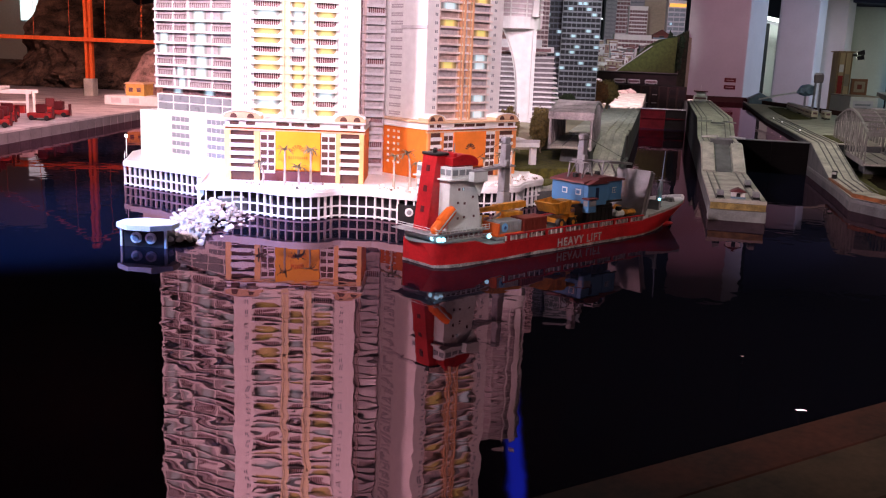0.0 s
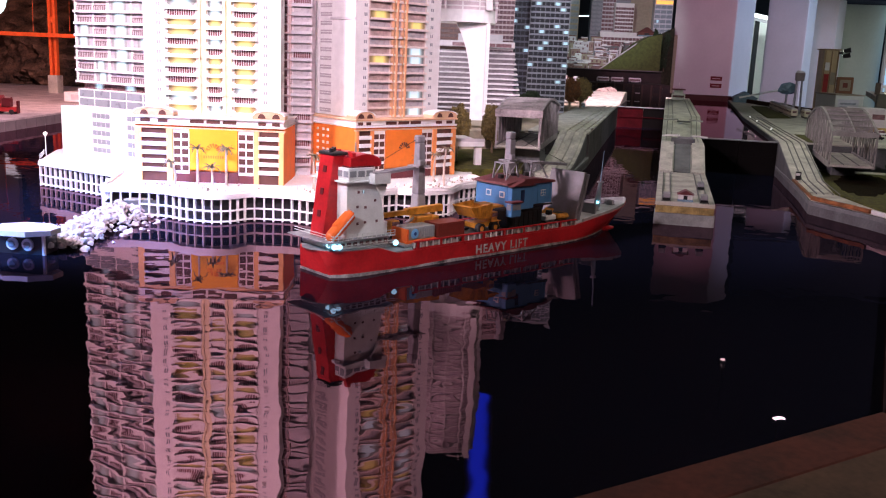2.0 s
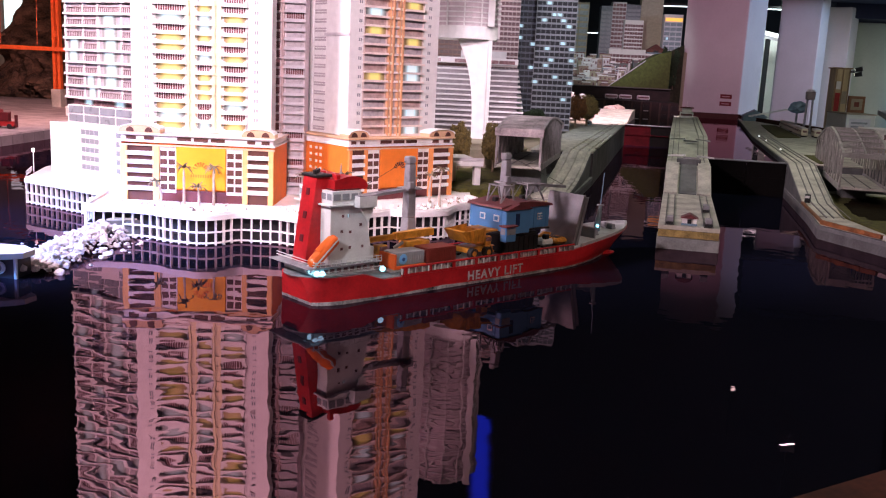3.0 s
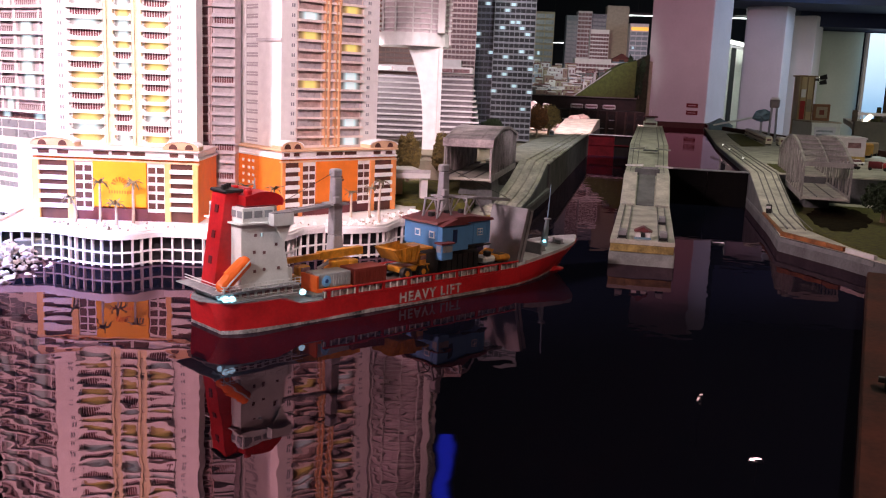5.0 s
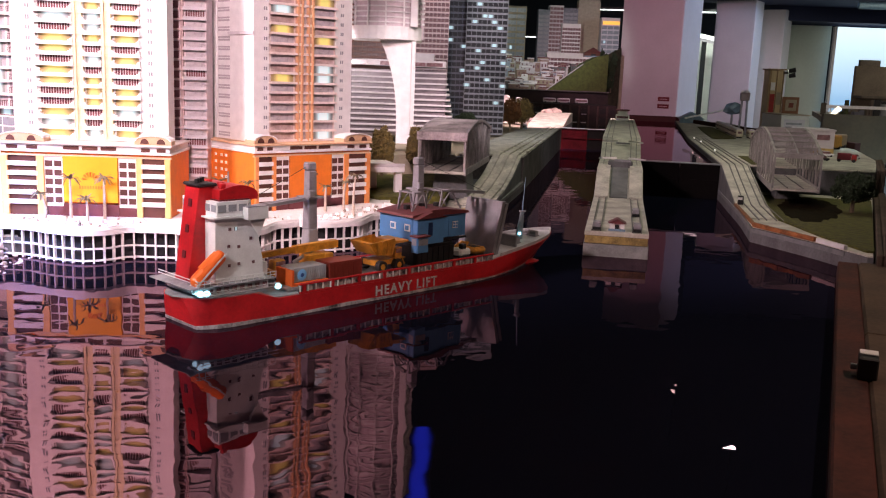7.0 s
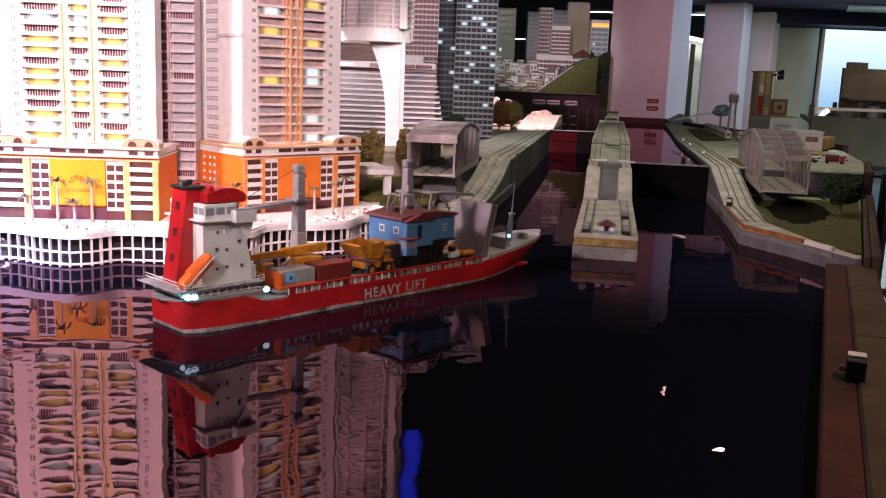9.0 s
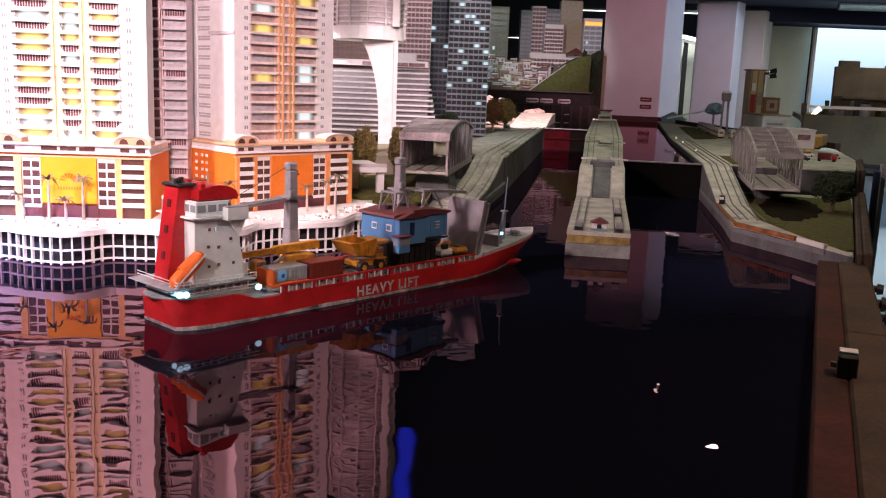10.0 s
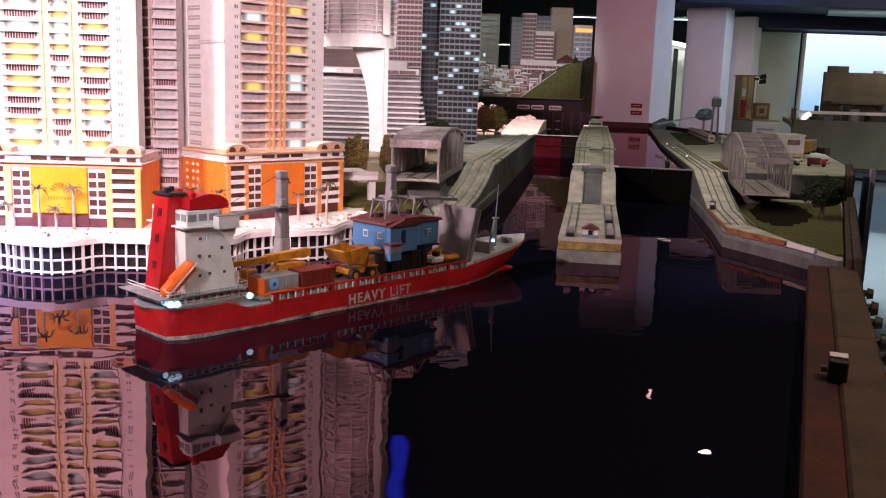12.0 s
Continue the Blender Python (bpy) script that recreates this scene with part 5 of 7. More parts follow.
stack = part("funnel", Mesh().side([(0.034, 0.102), (0.079, 0.102), (0.106, 0.3215), (0.066, 0.3215)], 0.072, 0.132), RED, ship, "tall red funnel")
part("funnel_cap", box_of(0.060, 0.112, 0.067, 0.137, 0.322, 0.330, bevel=0.003), BLACK, stack, "black funnel cap")
for x, y in ((0.068, 0.085), (0.084, 0.10), (0.100, 0.118)):
    part("exhaust", Mesh().tube((x, y, 0.330), (x, y, 0.340), 0.006, n=10), BLACK, stack)
for z in (0.155, 0.215, 0.275):
    part("funnel_vent", Mesh().bar((0.0326 + (z - 0.102) * 0.1458, 0.102, z), (0.0326 + (z + 0.018 - 0.102) * 0.1458, 0.102, z + 0.018), 0.014, 0.002), DARKRED, stack, "dark louvred vent")
boat = thing("lifeboat", SHIP @ pose(0.062, 0.030, 0.1385, 0, -42, 0) @ Matrix.Scale(1.18, 4), "orange enclosed lifeboat on its sloping stern ramp", "lifeboat")
body_ = Mesh().tube((-0.034, 0, 0), (0.034, 0, 0), 0.0145, n=16)
body_.ball((-0.034, 0, 0), 0.0145, 2, (0.8, 1, 1)).ball((0.034, 0, 0), 0.0145, 2, (0.7, 1, 1))
part("boat_hull", body_, LIFEBOAT, boat)
part("canopy", Mesh().tube((-0.012, 0, 0.007), (0.026, 0, 0.007), 0.011, 0.009, n=12), LIFEBOAT, boat)
part("keel_band", box_of(-0.042, 0.042, -0.0152, -0.0142, -0.0012, 0.0020), SHIPWHITE, boat, "white rubbing strip")
part("boat_ramp", Mesh().bar((0.014, 0.018, 0.090), (0.105, 0.018, 0.170), 0.004, 0.006), SHIPWHITE, ship)
part("boat_ramp", Mesh().bar((0.014, 0.044, 0.090), (0.105, 0.044, 0.170), 0.004, 0.006), SHIPWHITE, ship)
for x, y, z in ((0.030, 0.012, 0.087), (0.046, 0.011, 0.085), (0.036, 0.045, 0.086), (0.255, 0.03, 0.072)):
    l = part("work_light", Mesh().ball((x, y, z), 0.0085, 2, (1.1, 0.7, 0.9)), glow("cyan_work_light", (0.40, 0.86, 1.0), 3), ship, "lit cyan-white work light")
part("work_light", box_of(1.236, 1.243, 0.085, 0.092, 0.100, 0.108), glow("cyan_work_light", (0.45, 0.9, 1.0), 5), ship)


def deck_crane(x, y, jib_to, label):
    k = part("deck_crane", Mesh().box(x - 0.022, x + 0.022, y - 0.022, y + 0.022, 0.0535, 0.18, bevel=0.003, taper=0.72), STEELGREY, ship, label)
    part("upper_mast", Mesh().box(x - 0.015, x + 0.015, y - 0.015, y + 0.015, 0.1805, 0.335, bevel=0.002, taper=0.8), STEELGREY, k)
    part("head", box_of(x - 0.017, x + 0.013, y - 0.012, y + 0.012, 0.3355, 0.358, bevel=0.004), STEELGREY, k)
    part("platform", box_of(x - 0.026, x + 0.026, y - 0.026, y + 0.026, 0.262, 0.267), STEELGREY, k)
    part("cab", box_of(x - 0.024, x - 0.006, y - 0.03, y - 0.0165, 0.2675, 0.286, bevel=0.002), STEELGREY, k)
    jx, jy, jz = jib_to
    s = 1 if jx > x else -1
    for dy in (-0.009, 0.009):
        part("jib_beam", Mesh().bar((x + s * 0.018, y + dy, 0.262), (jx, jy + dy, jz), 0.009, 0.009), STEELGREY, k)
    for i in range(8):
        t = (i + 0.5) / 8
        p = Vector((x + s * 0.018, y, 0.262)).lerp(Vector((jx, jy, jz)), t)
        part("jib_tie", box_of(p.x - 0.002, p.x + 0.002, p.y - 0.009, p.y + 0.009, p.z - 0.002, p.z + 0.002), STEELGREY, k)
    part("hoist_rope", Mesh().tube((x, y, 0.352), (jx, jy, jz + 0.006), 0.0008, n=5), BLACK, k)
    return k


deck_crane(0.452, 0.165, (0.215, 0.15, 0.248), "grey column deck crane")
deck_crane(0.850, 0.165, (1.115, 0.15, 0.240), "grey column deck crane")
mast = part("fore_mast", Mesh().tube((1.250, 0.10, 0.083), (1.262, 0.10, 0.175), 0.013, 0.006), mat("pale_blue_grey", (0.20, 0.26, 0.29), 0.5), ship, "slim pale fore mast")
part("top_mast", Mesh().tube((1.262, 0.10, 0.175), (1.270, 0.10, 0.285), 0.0024, 0.0012), BLUESTEEL, mast)
part("crow_nest", Mesh().tube((1.262, 0.10, 0.172), (1.262, 0.10, 0.176), 0.012, n=12), STEELGREY, mast)
for x, y in ((1.20, 0.07), (1.20, 0.13), (1.31, 0.085), (1.31, 0.118)):
    part("winch", Mesh().tube((x, y - 0.012, sheer(x) + 0.012), (x, y + 0.012, sheer(x) + 0.012), 0.008, n=10), STEELGREY, ship)
    part("winch_bed", box_of(x - 0.011, x + 0.011, y - 0.014, y + 0.014, sheer(x) + 0.0014, sheer(x) + 0.006), STEELGREY, ship)
part("breakwater", box_of(1.160, 1.168, 0.035, 0.165, 0.0732, 0.112, bevel=0.002), STEELGREY, ship)
# raised hatch covers
for x, lean, ht in ((1.035, 0.042, 0.226), (1.051, 0.042, 0.219)):
    part("hatch_cover", Mesh().side([(x, 0.054), (x + 0.012, 0.054), (x + 0.012 + lean, ht), (x + lean, ht)], 0.026, 0.174), mat("hatch_grey", (0.22, 0.22, 0.24), 0.5, vary=0.2), ship, "upright grey steel hatch cover")
part("hatch_coaming", box_of(0.28, 1.01, 0.024, 0.176, 0.0537, 0.0615, bevel=0.002), mat("hatch_top_grey", (0.36, 0.36, 0.37), 0.7, vary=0.35, scale=20), ship)

# ---------------------------------------------------------------- deck cargo (on the ship, things of their own)
def container(x0, x1, y0, y1, z0, z1, material, label, art=False):
    k = thing("container", SHIP @ pose(x0, y0, z0), label, "container", "deck containers")
    L, w, h = x1 - x0, y1 - y0, z1 - z0
    part("box", box_of(0, L, 0, w, 0, h, bevel=0.001), material, k)
    rib = shared(box_of(-0.0016, 0.0016, -0.0016, -0.0002, 0.004, h - 0.004), "rib", material)
    n = int(L / 0.008)
    for i in range(n):
        put("rib", rib, k, 0.005 + i * (L - 0.010) / (n - 1), 0, 0)
    if art:
        part("painted_patch", Mesh().ball((0.022, -0.0022, h * 0.5), 0.015, 2, (1, 0.08, 1)), mat("pale_blue_patch", (0.2, 0.5, 0.85), 0.5), k, "pale blue painted patch")
        part("dark_patch", Mesh().ball((0.022, -0.0040, h * 0.5), 0.006, 1, (1, 0.1, 1)), mat("navy_patch", (0.02, 0.08, 0.3), 0.5), k)
    return k


DZ = 0.062
flat = thing("cargo_tray", SHIP @ pose(0.30, 0.034, DZ), "orange-red cargo tray on the hatch", "cargo tray")
part("tray", box_of(0, 0.115, 0, 0.07, 0, 0.008, bevel=0.001), CRANE_O, flat)
part("end_wall", box_of(0, 0.006, 0, 0.07, 0.0082, 0.042), CRANE_O, flat)
container(0.311, 0.412, 0.040, 0.098, DZ + 0.0085, DZ + 0.045, mat("container_grey", (0.35, 0.36, 0.38), 0.5), "grey container with pale blue painted patch", True)
container(0.420, 0.530, 0.036, 0.098, DZ, DZ + 0.048, RUSTBOX, "rust-red corrugated container on the ship deck")


def wheel_set(parent, xs, ys, z, r, w):
    for x in xs:
        for y in ys:
            t = part("tyre", Mesh().tube((x, y - w / 2, z), (x, y + w / 2, z), r, n=14), BLACK, parent)
            part("rim", Mesh().tube((x, y - w / 2 - 0.001, z), (x, y + w / 2 + 0.001, z), r * 0.5, n=10), MACHYELLOW, t)


mobile = thing("mobile_crane", SHIP @ pose(0.27, 0.125, DZ), "yellow mobile crane with its boom lowered on deck", "crane vehicle")
part("chassis", box_of(0.02, 0.20, -0.022, 0.022, 0.014, 0.030, bevel=0.002), MACHYELLOW, mobile)
part("cab", box_of(0.025, 0.060, -0.022, 0.006, 0.0305, 0.056, bevel=0.003), MACHYELLOW, mobile)
part("turret", box_of(0.13, 0.19, -0.02, 0.02, 0.0305, 0.060, bevel=0.003), MACHYELLOW, mobile)
part("boom", Mesh().bar((-0.03, 0, 0.070), (0.235, 0, 0.078), 0.014, 0.014), MACHYELLOW, mobile)
part("boom_sleeve", Mesh().bar((0.10, 0, 0.074), (0.24, 0, 0.078), 0.020, 0.020), MACHYELLOW, mobile)
part("boom_head", box_of(-0.042, -0.024, -0.010, 0.010, 0.060, 0.080, bevel=0.002), MACHYELLOW, mobile)
part("hook_block", Mesh().ball((-0.024, 0, 0.050), 0.009, 2), MACHYELLOW, mobile)
part("counterweight", box_of(0.190, 0.215, -0.024, 0.024, 0.031, 0.058, bevel=0.003), MACHYELLOW, mobile)
part("boom_ram", Mesh().tube((0.10, 0, 0.040), (0.165, 0, 0.068), 0.005, n=10), STEELGREY, mobile)
part("cab_window", box_of(0.030, 0.058, -0.0234, -0.0222, 0.042, 0.053), DARKWIN, mobile)
for y in (-0.030, 0.030):
    part("outrigger", box_of(0.085, 0.097, min(y, 0), max(y, 0), 0.012, 0.020), BLACK, mobile)
wheel_set(mobile, (0.04, 0.07, 0.14, 0.17), (-0.02, 0.02), 0.011, 0.011, 0.008)

truck = thing("mining_truck", SHIP @ pose(0.555, 0.075, DZ), "yellow mining dump truck with overhanging body", "dump truck")
part("frame", box_of(0.030, 0.128, -0.026, 0.026, 0.016, 0.032, bevel=0.002), MACHYELLOW, truck)
bed = part("dump_body", Mesh().side([(-0.004, 0.084), (0.022, 0.050), (0.078, 0.044), (0.090, 0.076), (0.138, 0.078), (0.138, 0.083), (0.086, 0.083), (0.074, 0.054), (0.026, 0.058), (0.006, 0.086)], -0.042, 0.042), MACHYELLOW, truck, "yellow dump body with a flat canopy")
for y in (-0.042, 0.042):
    part("body_side", Mesh().side([(0.0, 0.084), (0.024, 0.052), (0.078, 0.046), (0.090, 0.080), (0.086, 0.092)], y - 0.0015, y + 0.0015), MACHYELLOW, bed)
    for i in range(4):
        part("body_rib", Mesh().bar((0.024 + i * 0.016, y * 1.05, 0.052), (0.020 + i * 0.020, y * 1.05, 0.086), 0.003), MACHYELLOW, bed)
part("cab", box_of(0.100, 0.126, -0.030, -0.004, 0.0325, 0.062, bevel=0.002), MACHYELLOW, truck)
part("cab_window", box_of(0.102, 0.124, -0.0315, -0.0302, 0.047, 0.059), DARKWIN, truck)
part("walkway", box_of(0.094, 0.134, -0.036, 0.036, 0.0322, 0.0345), MACHYELLOW, truck)
part("grille", box_of(0.1282, 0.131, -0.018, 0.018, 0.014, 0.040), BLACK, truck)
part("bumper", box_of(0.1312, 0.136, -0.032, 0.032, 0.012, 0.018), MACHYELLOW, truck)
part("ladder", Mesh().bar((0.132, -0.030, 0.014), (0.128, -0.030, 0.034), 0.003), MACHYELLOW, truck)
wheel_set(truck, (0.046, 0.106), (-0.034, 0.034), 0.016, 0.016, 0.016)

digger = thing("mining_shovel", SHIP @ pose(0.672, 0.10, DZ), "powder-blue mining shovel house with maroon roof on a black base", "mining shovel")
base = part("crawler_base", box_of(0.055, 0.215, -0.058, 0.065, 0.0, 0.062, bevel=0.005), BLACK, digger, "black crawler base")
for i in range(7):
    for s in (-0.0605, 0.0655):
        part("track_plate", box_of(0.060 + i * 0.022, 0.079 + i * 0.022, s, s + 0.002, 0.004, 0.05), BLACK, base)
part("turntable", Mesh().tube((0.135, 0.0, 0.0625), (0.135, 0.0, 0.0715), 0.055, n=20), STEELGREY, digger)
hs = part("machine_house", box_of(0.046, 0.262, -0.056, 0.085, 0.072, 0.140, bevel=0.002), BLUEPAINT, digger, "powder-blue panelled house")
part("gable_house", box_of(0.046, 0.152, -0.076, -0.0565, 0.064, 0.138, bevel=0.002), BLUEPAINT, hs)
part("roof", Mesh().side([(0.038, 0.1405), (0.270, 0.1405), (0.266, 0.147), (0.17, 0.158), (0.12, 0.158), (0.042, 0.147)], -0.062, 0.090), MAROON, hs, "maroon roof")
part("gable_roof", Mesh().side([(0.040, 0.1385), (0.158, 0.1385), (0.099, 0.157)], -0.082, -0.0625), MAROON, hs)
for x in (0.09, 0.15, 0.21):
    part("roof_vent", box_of(x - 0.008, x + 0.008, 0.01, 0.026, 0.150, 0.166, bevel=0.002), BLACK, hs)
part("door", box_of(0.088, 0.104, -0.0778, -0.0762, 0.088, 0.126), mat("navy_door", (0.012, 0.03, 0.10), 0.4), hs, "dark blue door")
part("seam", box_of(0.1525, 0.156, -0.0578, -0.0562, 0.072, 0.140), mat("navy_door", (0.012, 0.03, 0.10), 0.4), hs)
for x in (0.17, 0.19, 0.245):
    part("panel_rib", box_of(x - 0.0008, x + 0.0008, -0.0572, -0.0561, 0.073, 0.139), BLUEPAINT, hs)
part("sill_beam", box_of(0.046, 0.262, -0.060, -0.0565, 0.066, 0.0715), BLACK, hs)
w = part("window_frame", box_of(0.205, 0.227, -0.058, -0.0561, 0.098, 0.118), SHIPWHITE, hs)
for i in (-1, 1):
    for j in (0, 1):
        part("pane", box_of(0.216 + i * 0.0053 - 0.0037, 0.216 + i * 0.0053 + 0.0037, -0.0592, -0.0581, 0.1005 + j * 0.0085, 0.107 + j * 0.0085), BLUEPAINT, w)
for y in (-0.035, 0.025):
    w = part("window_frame", box_of(0.0435, 0.0458, y - 0.011, y + 0.011, 0.100, 0.120), SHIPWHITE, hs)
    part("pane", box_of(0.0425, 0.0434, y - 0.007, y + 0.007, 0.104, 0.116), BLUEPAINT, w)
cab = part("operator_cab", box_of(0.028, 0.072, -0.096, -0.070, 0.046, 0.090, bevel=0.002), BLUEPAINT, digger, "pale blue operator cab")
part("cab_glass", box_of(0.032, 0.068, -0.0972, -0.0962, 0.068, 0.086), GREYWIN, cab)
part("cab_glass", box_of(0.0268, 0.0278, -0.092, -0.074, 0.068, 0.086), GREYWIN, cab)
part("cab_roof", box_of(0.024, 0.076, -0.100, -0.068, 0.0905, 0.095), MAROON, cab)
for x0, x1 in ((0.075, 0.135), (0.185, 0.275)):
    for y in (-0.02, 0.04):
        part("gantry_leg", Mesh().bar((x0, y, 0.148), (x0 + 0.010, y, 0.205), 0.0045), STEELGREY, digger)
        part("gantry_leg", Mesh().bar((x1, y, 0.148), (x0 + 0.045, y, 0.205), 0.0045), STEELGREY, digger)
        part("gantry_beam", Mesh().bar((x0 + 0.006, y, 0.203), (x0 + 0.050, y, 0.203), 0.0045), STEELGREY, digger)
        part("gantry_brace", Mesh().bar((x0, y, 0.150), (x0 + 0.045, y, 0.203), 0.003), STEELGREY, digger)
    part("gantry_tie", Mesh().bar((x0 + 0.010, -0.02, 0.203), (x0 + 0.010, 0.04, 0.203), 0.004), STEELGREY, digger)
    part("gantry_tie", Mesh().bar((x0 + 0.045, -0.02, 0.203), (x0 + 0.045, 0.04, 0.203), 0.004), STEELGREY, digger)
small = thing("excavator", SHIP @ pose(0.912, 0.062, DZ), "white and yellow excavator parked before the hatch covers", "excavator")
part("body", box_of(0.0, 0.05, -0.022, 0.022, 0.008, 0.030, bevel=0.006), SHIPWHITE, small)
part("cab", box_of(0.006, 0.026, -0.024, -0.006, 0.0305, 0.046, bevel=0.003), BLACK, small)
part("engine_cover", box_of(0.052, 0.110, -0.030, 0.026, 0.010, 0.030, bevel=0.008), MACHYELLOW, small, "rounded yellow engine cover")
part("cover_slot", box_of(0.066, 0.092, -0.018, 0.012, 0.0295, 0.0312), BLACK, small)
part("arm", Mesh().side([(0.03, 0.018), (0.085, 0.030), (0.09, 0.038), (0.06, 0.044), (0.035, 0.032)], 0.027, 0.036), MACHYELLOW, small)
part("crawler", box_of(0.0, 0.105, -0.026, -0.010, 0.0, 0.0078, bevel=0.002), BLACK, small)
part("crawler", box_of(0.0, 0.105, 0.010, 0.024, 0.0, 0.0078, bevel=0.002), BLACK, small)
rack = thing("steel_bundle", SHIP @ pose(0.34, 0.118, DZ), "bundle of dark lattice steel beams on the hatch", "steel beams")
for i in range(7):
    part("beam", Mesh().bar((0.10 + i * 0.004, 0.0 + i * 0.008 - 0.01, 0.006), (0.33, i * 0.008 - 0.02, 0.012 + 0.006 * (i % 3)), 0.005), STEELGREY, rack)

# ---------------------------------------------------------------- terrace garden
def palm(m, h, lean, seed, label):
    rr = random.Random(seed)
    k = thing("palm_tree", m, label, "palm tree", "terrace palms")
    t = Mesh()
    p = Vector((0, 0, 0))
    for i in range(4):
        q = p + Vector((lean * 0.25 * (i - 1), 0, h / 4))
        t.tube(p, q, 0.0056 - 0.0006 * i, 0.0050 - 0.0006 * i, n=7)
        p = q
    part("trunk", t, BARK_P, k)
    for i in range(15):
        a = 2 * math.pi * i / 15 + rr.uniform(-0.2, 0.2)
        L = rr.uniform(0.024, 0.036)
        drop = rr.uniform(-0.9, 1.2)
        f = Mesh()
        prev = None
        for j in range(4):
            s = j / 3
            c = p + Vector((math.cos(a) * L * s, math.sin(a) * L * s, 0.006 * math.sin(s * 3) - drop * 0.020 * s * s))
            w = 0.0062 * (1 - s * 0.7)
            n = Vector((-math.sin(a), math.cos(a), 0)) * w
            cur = (f.bm.verts.new(c + n), f.bm.verts.new(c - n + Vector((0, 0, 0.0008))), f.bm.verts.new(c - Vector((0, 0, 0.0012))))
            if prev:
                for q in range(3):
                    r = (q + 1) % 3
                    f.bm.faces.new((prev[q], prev[r], cur[r], cur[q]))
            prev = cur
        part("frond", f, PALMLEAF, k)
    return k


BARK_P = mat("palm_bark", (0.50, 0.41, 0.34), 0.9, vary=0.2)
PALMLEAF = mat("palm_frond", (0.24, 0.19, 0.12), 0.8, vary=0.4)
for i, (x, y, h, lean) in enumerate(((-0.85, 3.19, 0.066, -0.02), (-0.76, 3.18, 0.112, 0.0), (-0.705, 3.17, 0.058, -0.006), (-0.67, 3.225, 0.110, 0.012), (-0.344, 3.195, 0.105, 0.0), (-0.285, 3.19, 0.118, 0.012),
                                     (-0.262, 3.30, 0.076, -0.008), (-0.207, 3.216, 0.112, -0.01), (-0.005, 3.575, 0.075, 0.005), (0.06, 3.60, 0.09, 0.01), (0.106, 3.50, 0.12, 0.008))):
    palm(pose(x, y, 0.102, 0, 0, i * 37), h * 1.18, lean, i, "slender model palm tree on the white terrace")

clutter = Mesh()
rr = random.Random(11)
pts = inset(EDGE, 0.075)
for i in range(150):
    x, y = pts[rr.randrange(4, len(pts) - 4)]
    x, y = x + rr.gauss(0, 0.03), y + abs(rr.gauss(0, 0.03))
    s = rr.uniform(0.003, 0.007)
    clutter.box(x - s, x + s, y - s, y + s, 0.1018, 0.102 + s * rr.uniform(0.8, 2.4))
dark_ = Mesh()
for i in range(90):
    x, y = pts[rr.randrange(4, len(pts) - 4)]
    x, y = x + rr.gauss(0, 0.03), y + abs(rr.gauss(0, 0.035)) - 0.01
    s = rr.uniform(0.002, 0.006)
    dark_.ball((x, y, 0.102 + s * 0.6), s, 1, (1, 1, rr.uniform(0.6, 1.6)), s * 0.25, i)
solid("terrace_planting", dark_, mat("dusty_planting", (0.34, 0.27, 0.22), 0.9, vary=0.7, scale=40), "small dusty shrubs and planters on the terrace", "planting", kind="stuff")
solid("terrace_furniture", clutter, WHITE, "white loungers and planters scattered over the terrace", "outdoor furniture", kind="stuff")

lamp_ = thing("terrace_lamp", pose(-1.635, 3.82, 0.102), "thin lit lamp post at the terrace corner", "lamp post")
part("pole", Mesh().tube((0, 0, 0), (0, 0, 0.09), 0.002), WHITE, lamp_)
part("globe", Mesh().ball((0, 0, 0.095), 0.008, 2), glow("terrace_lamp_glow", (1, 0.85, 0.8), 3), lamp_)
pole_ = thing("terrace_pole", pose(-1.131, 3.42, 0.102), "thin white pole before the podium", "pole")
part("pole", Mesh().tube((0, 0, 0), (0, 0, 0.10), 0.0016, 0.0010), PALEGREY, pole_)
part("foot", Mesh().tube((0, 0, 0), (0, 0, 0.004), 0.005), PALEGREY, pole_)
rail = thing("terrace_railing", pose(-1.574, 3.645, 0.11, 0, 0, 111), "white railing at the terrace corner", "railing")
for i in range(9):
    part("post", box_of(i * 0.022, i * 0.022 + 0.0015, 0, 0.0015, 0, 0.018), WHITE, rail)
part("handrail", box_of(0, 0.18, 0, 0.0018, 0.0182, 0.020), WHITE, rail)

# viaduct stub and garden beyond the hotel
via = thing("viaduct", pose(0.06, 4.05, 0.0, 0, 0, 18), "white viaduct slab on a square pillar", "viaduct", kind="structure")
part("slab", box_of(-0.1, 0.20, 0.0, 0.33, 0.200, 0.222, bevel=0.002), WHITE, via)
part("parapet", box_of(-0.1, 0.20, 0.0, 0.008, 0.2222, 0.236), PALEGREY, via)
part("pillar", box_of(0.165, 0.195, 0.02, 0.05, 0.0, 0.1995, bevel=0.002), WHITE, via)
part("abutment", box_of(-0.1, 0.12, 0.16, 0.33, 0.0, 0.1995), WHITE, via)
structure("garden_bank", Mesh().prism([(0.16, 3.95), (0.42, 4.05), (0.50, 5.3), (-0.3, 5.3), (-0.3, 4.4)], -0.01, 0.115), GRASS, "olive turf bank behind the viaduct", category="ground")
structure("city_ground", Mesh().prism([(0.46, 5.0), (0.40, 9.9), (-2.2, 9.9), (-1.7, 5.1), (-0.3, 4.6)], -0.01, 0.21), TANWALL, "pale model ground under the towers", category="ground")


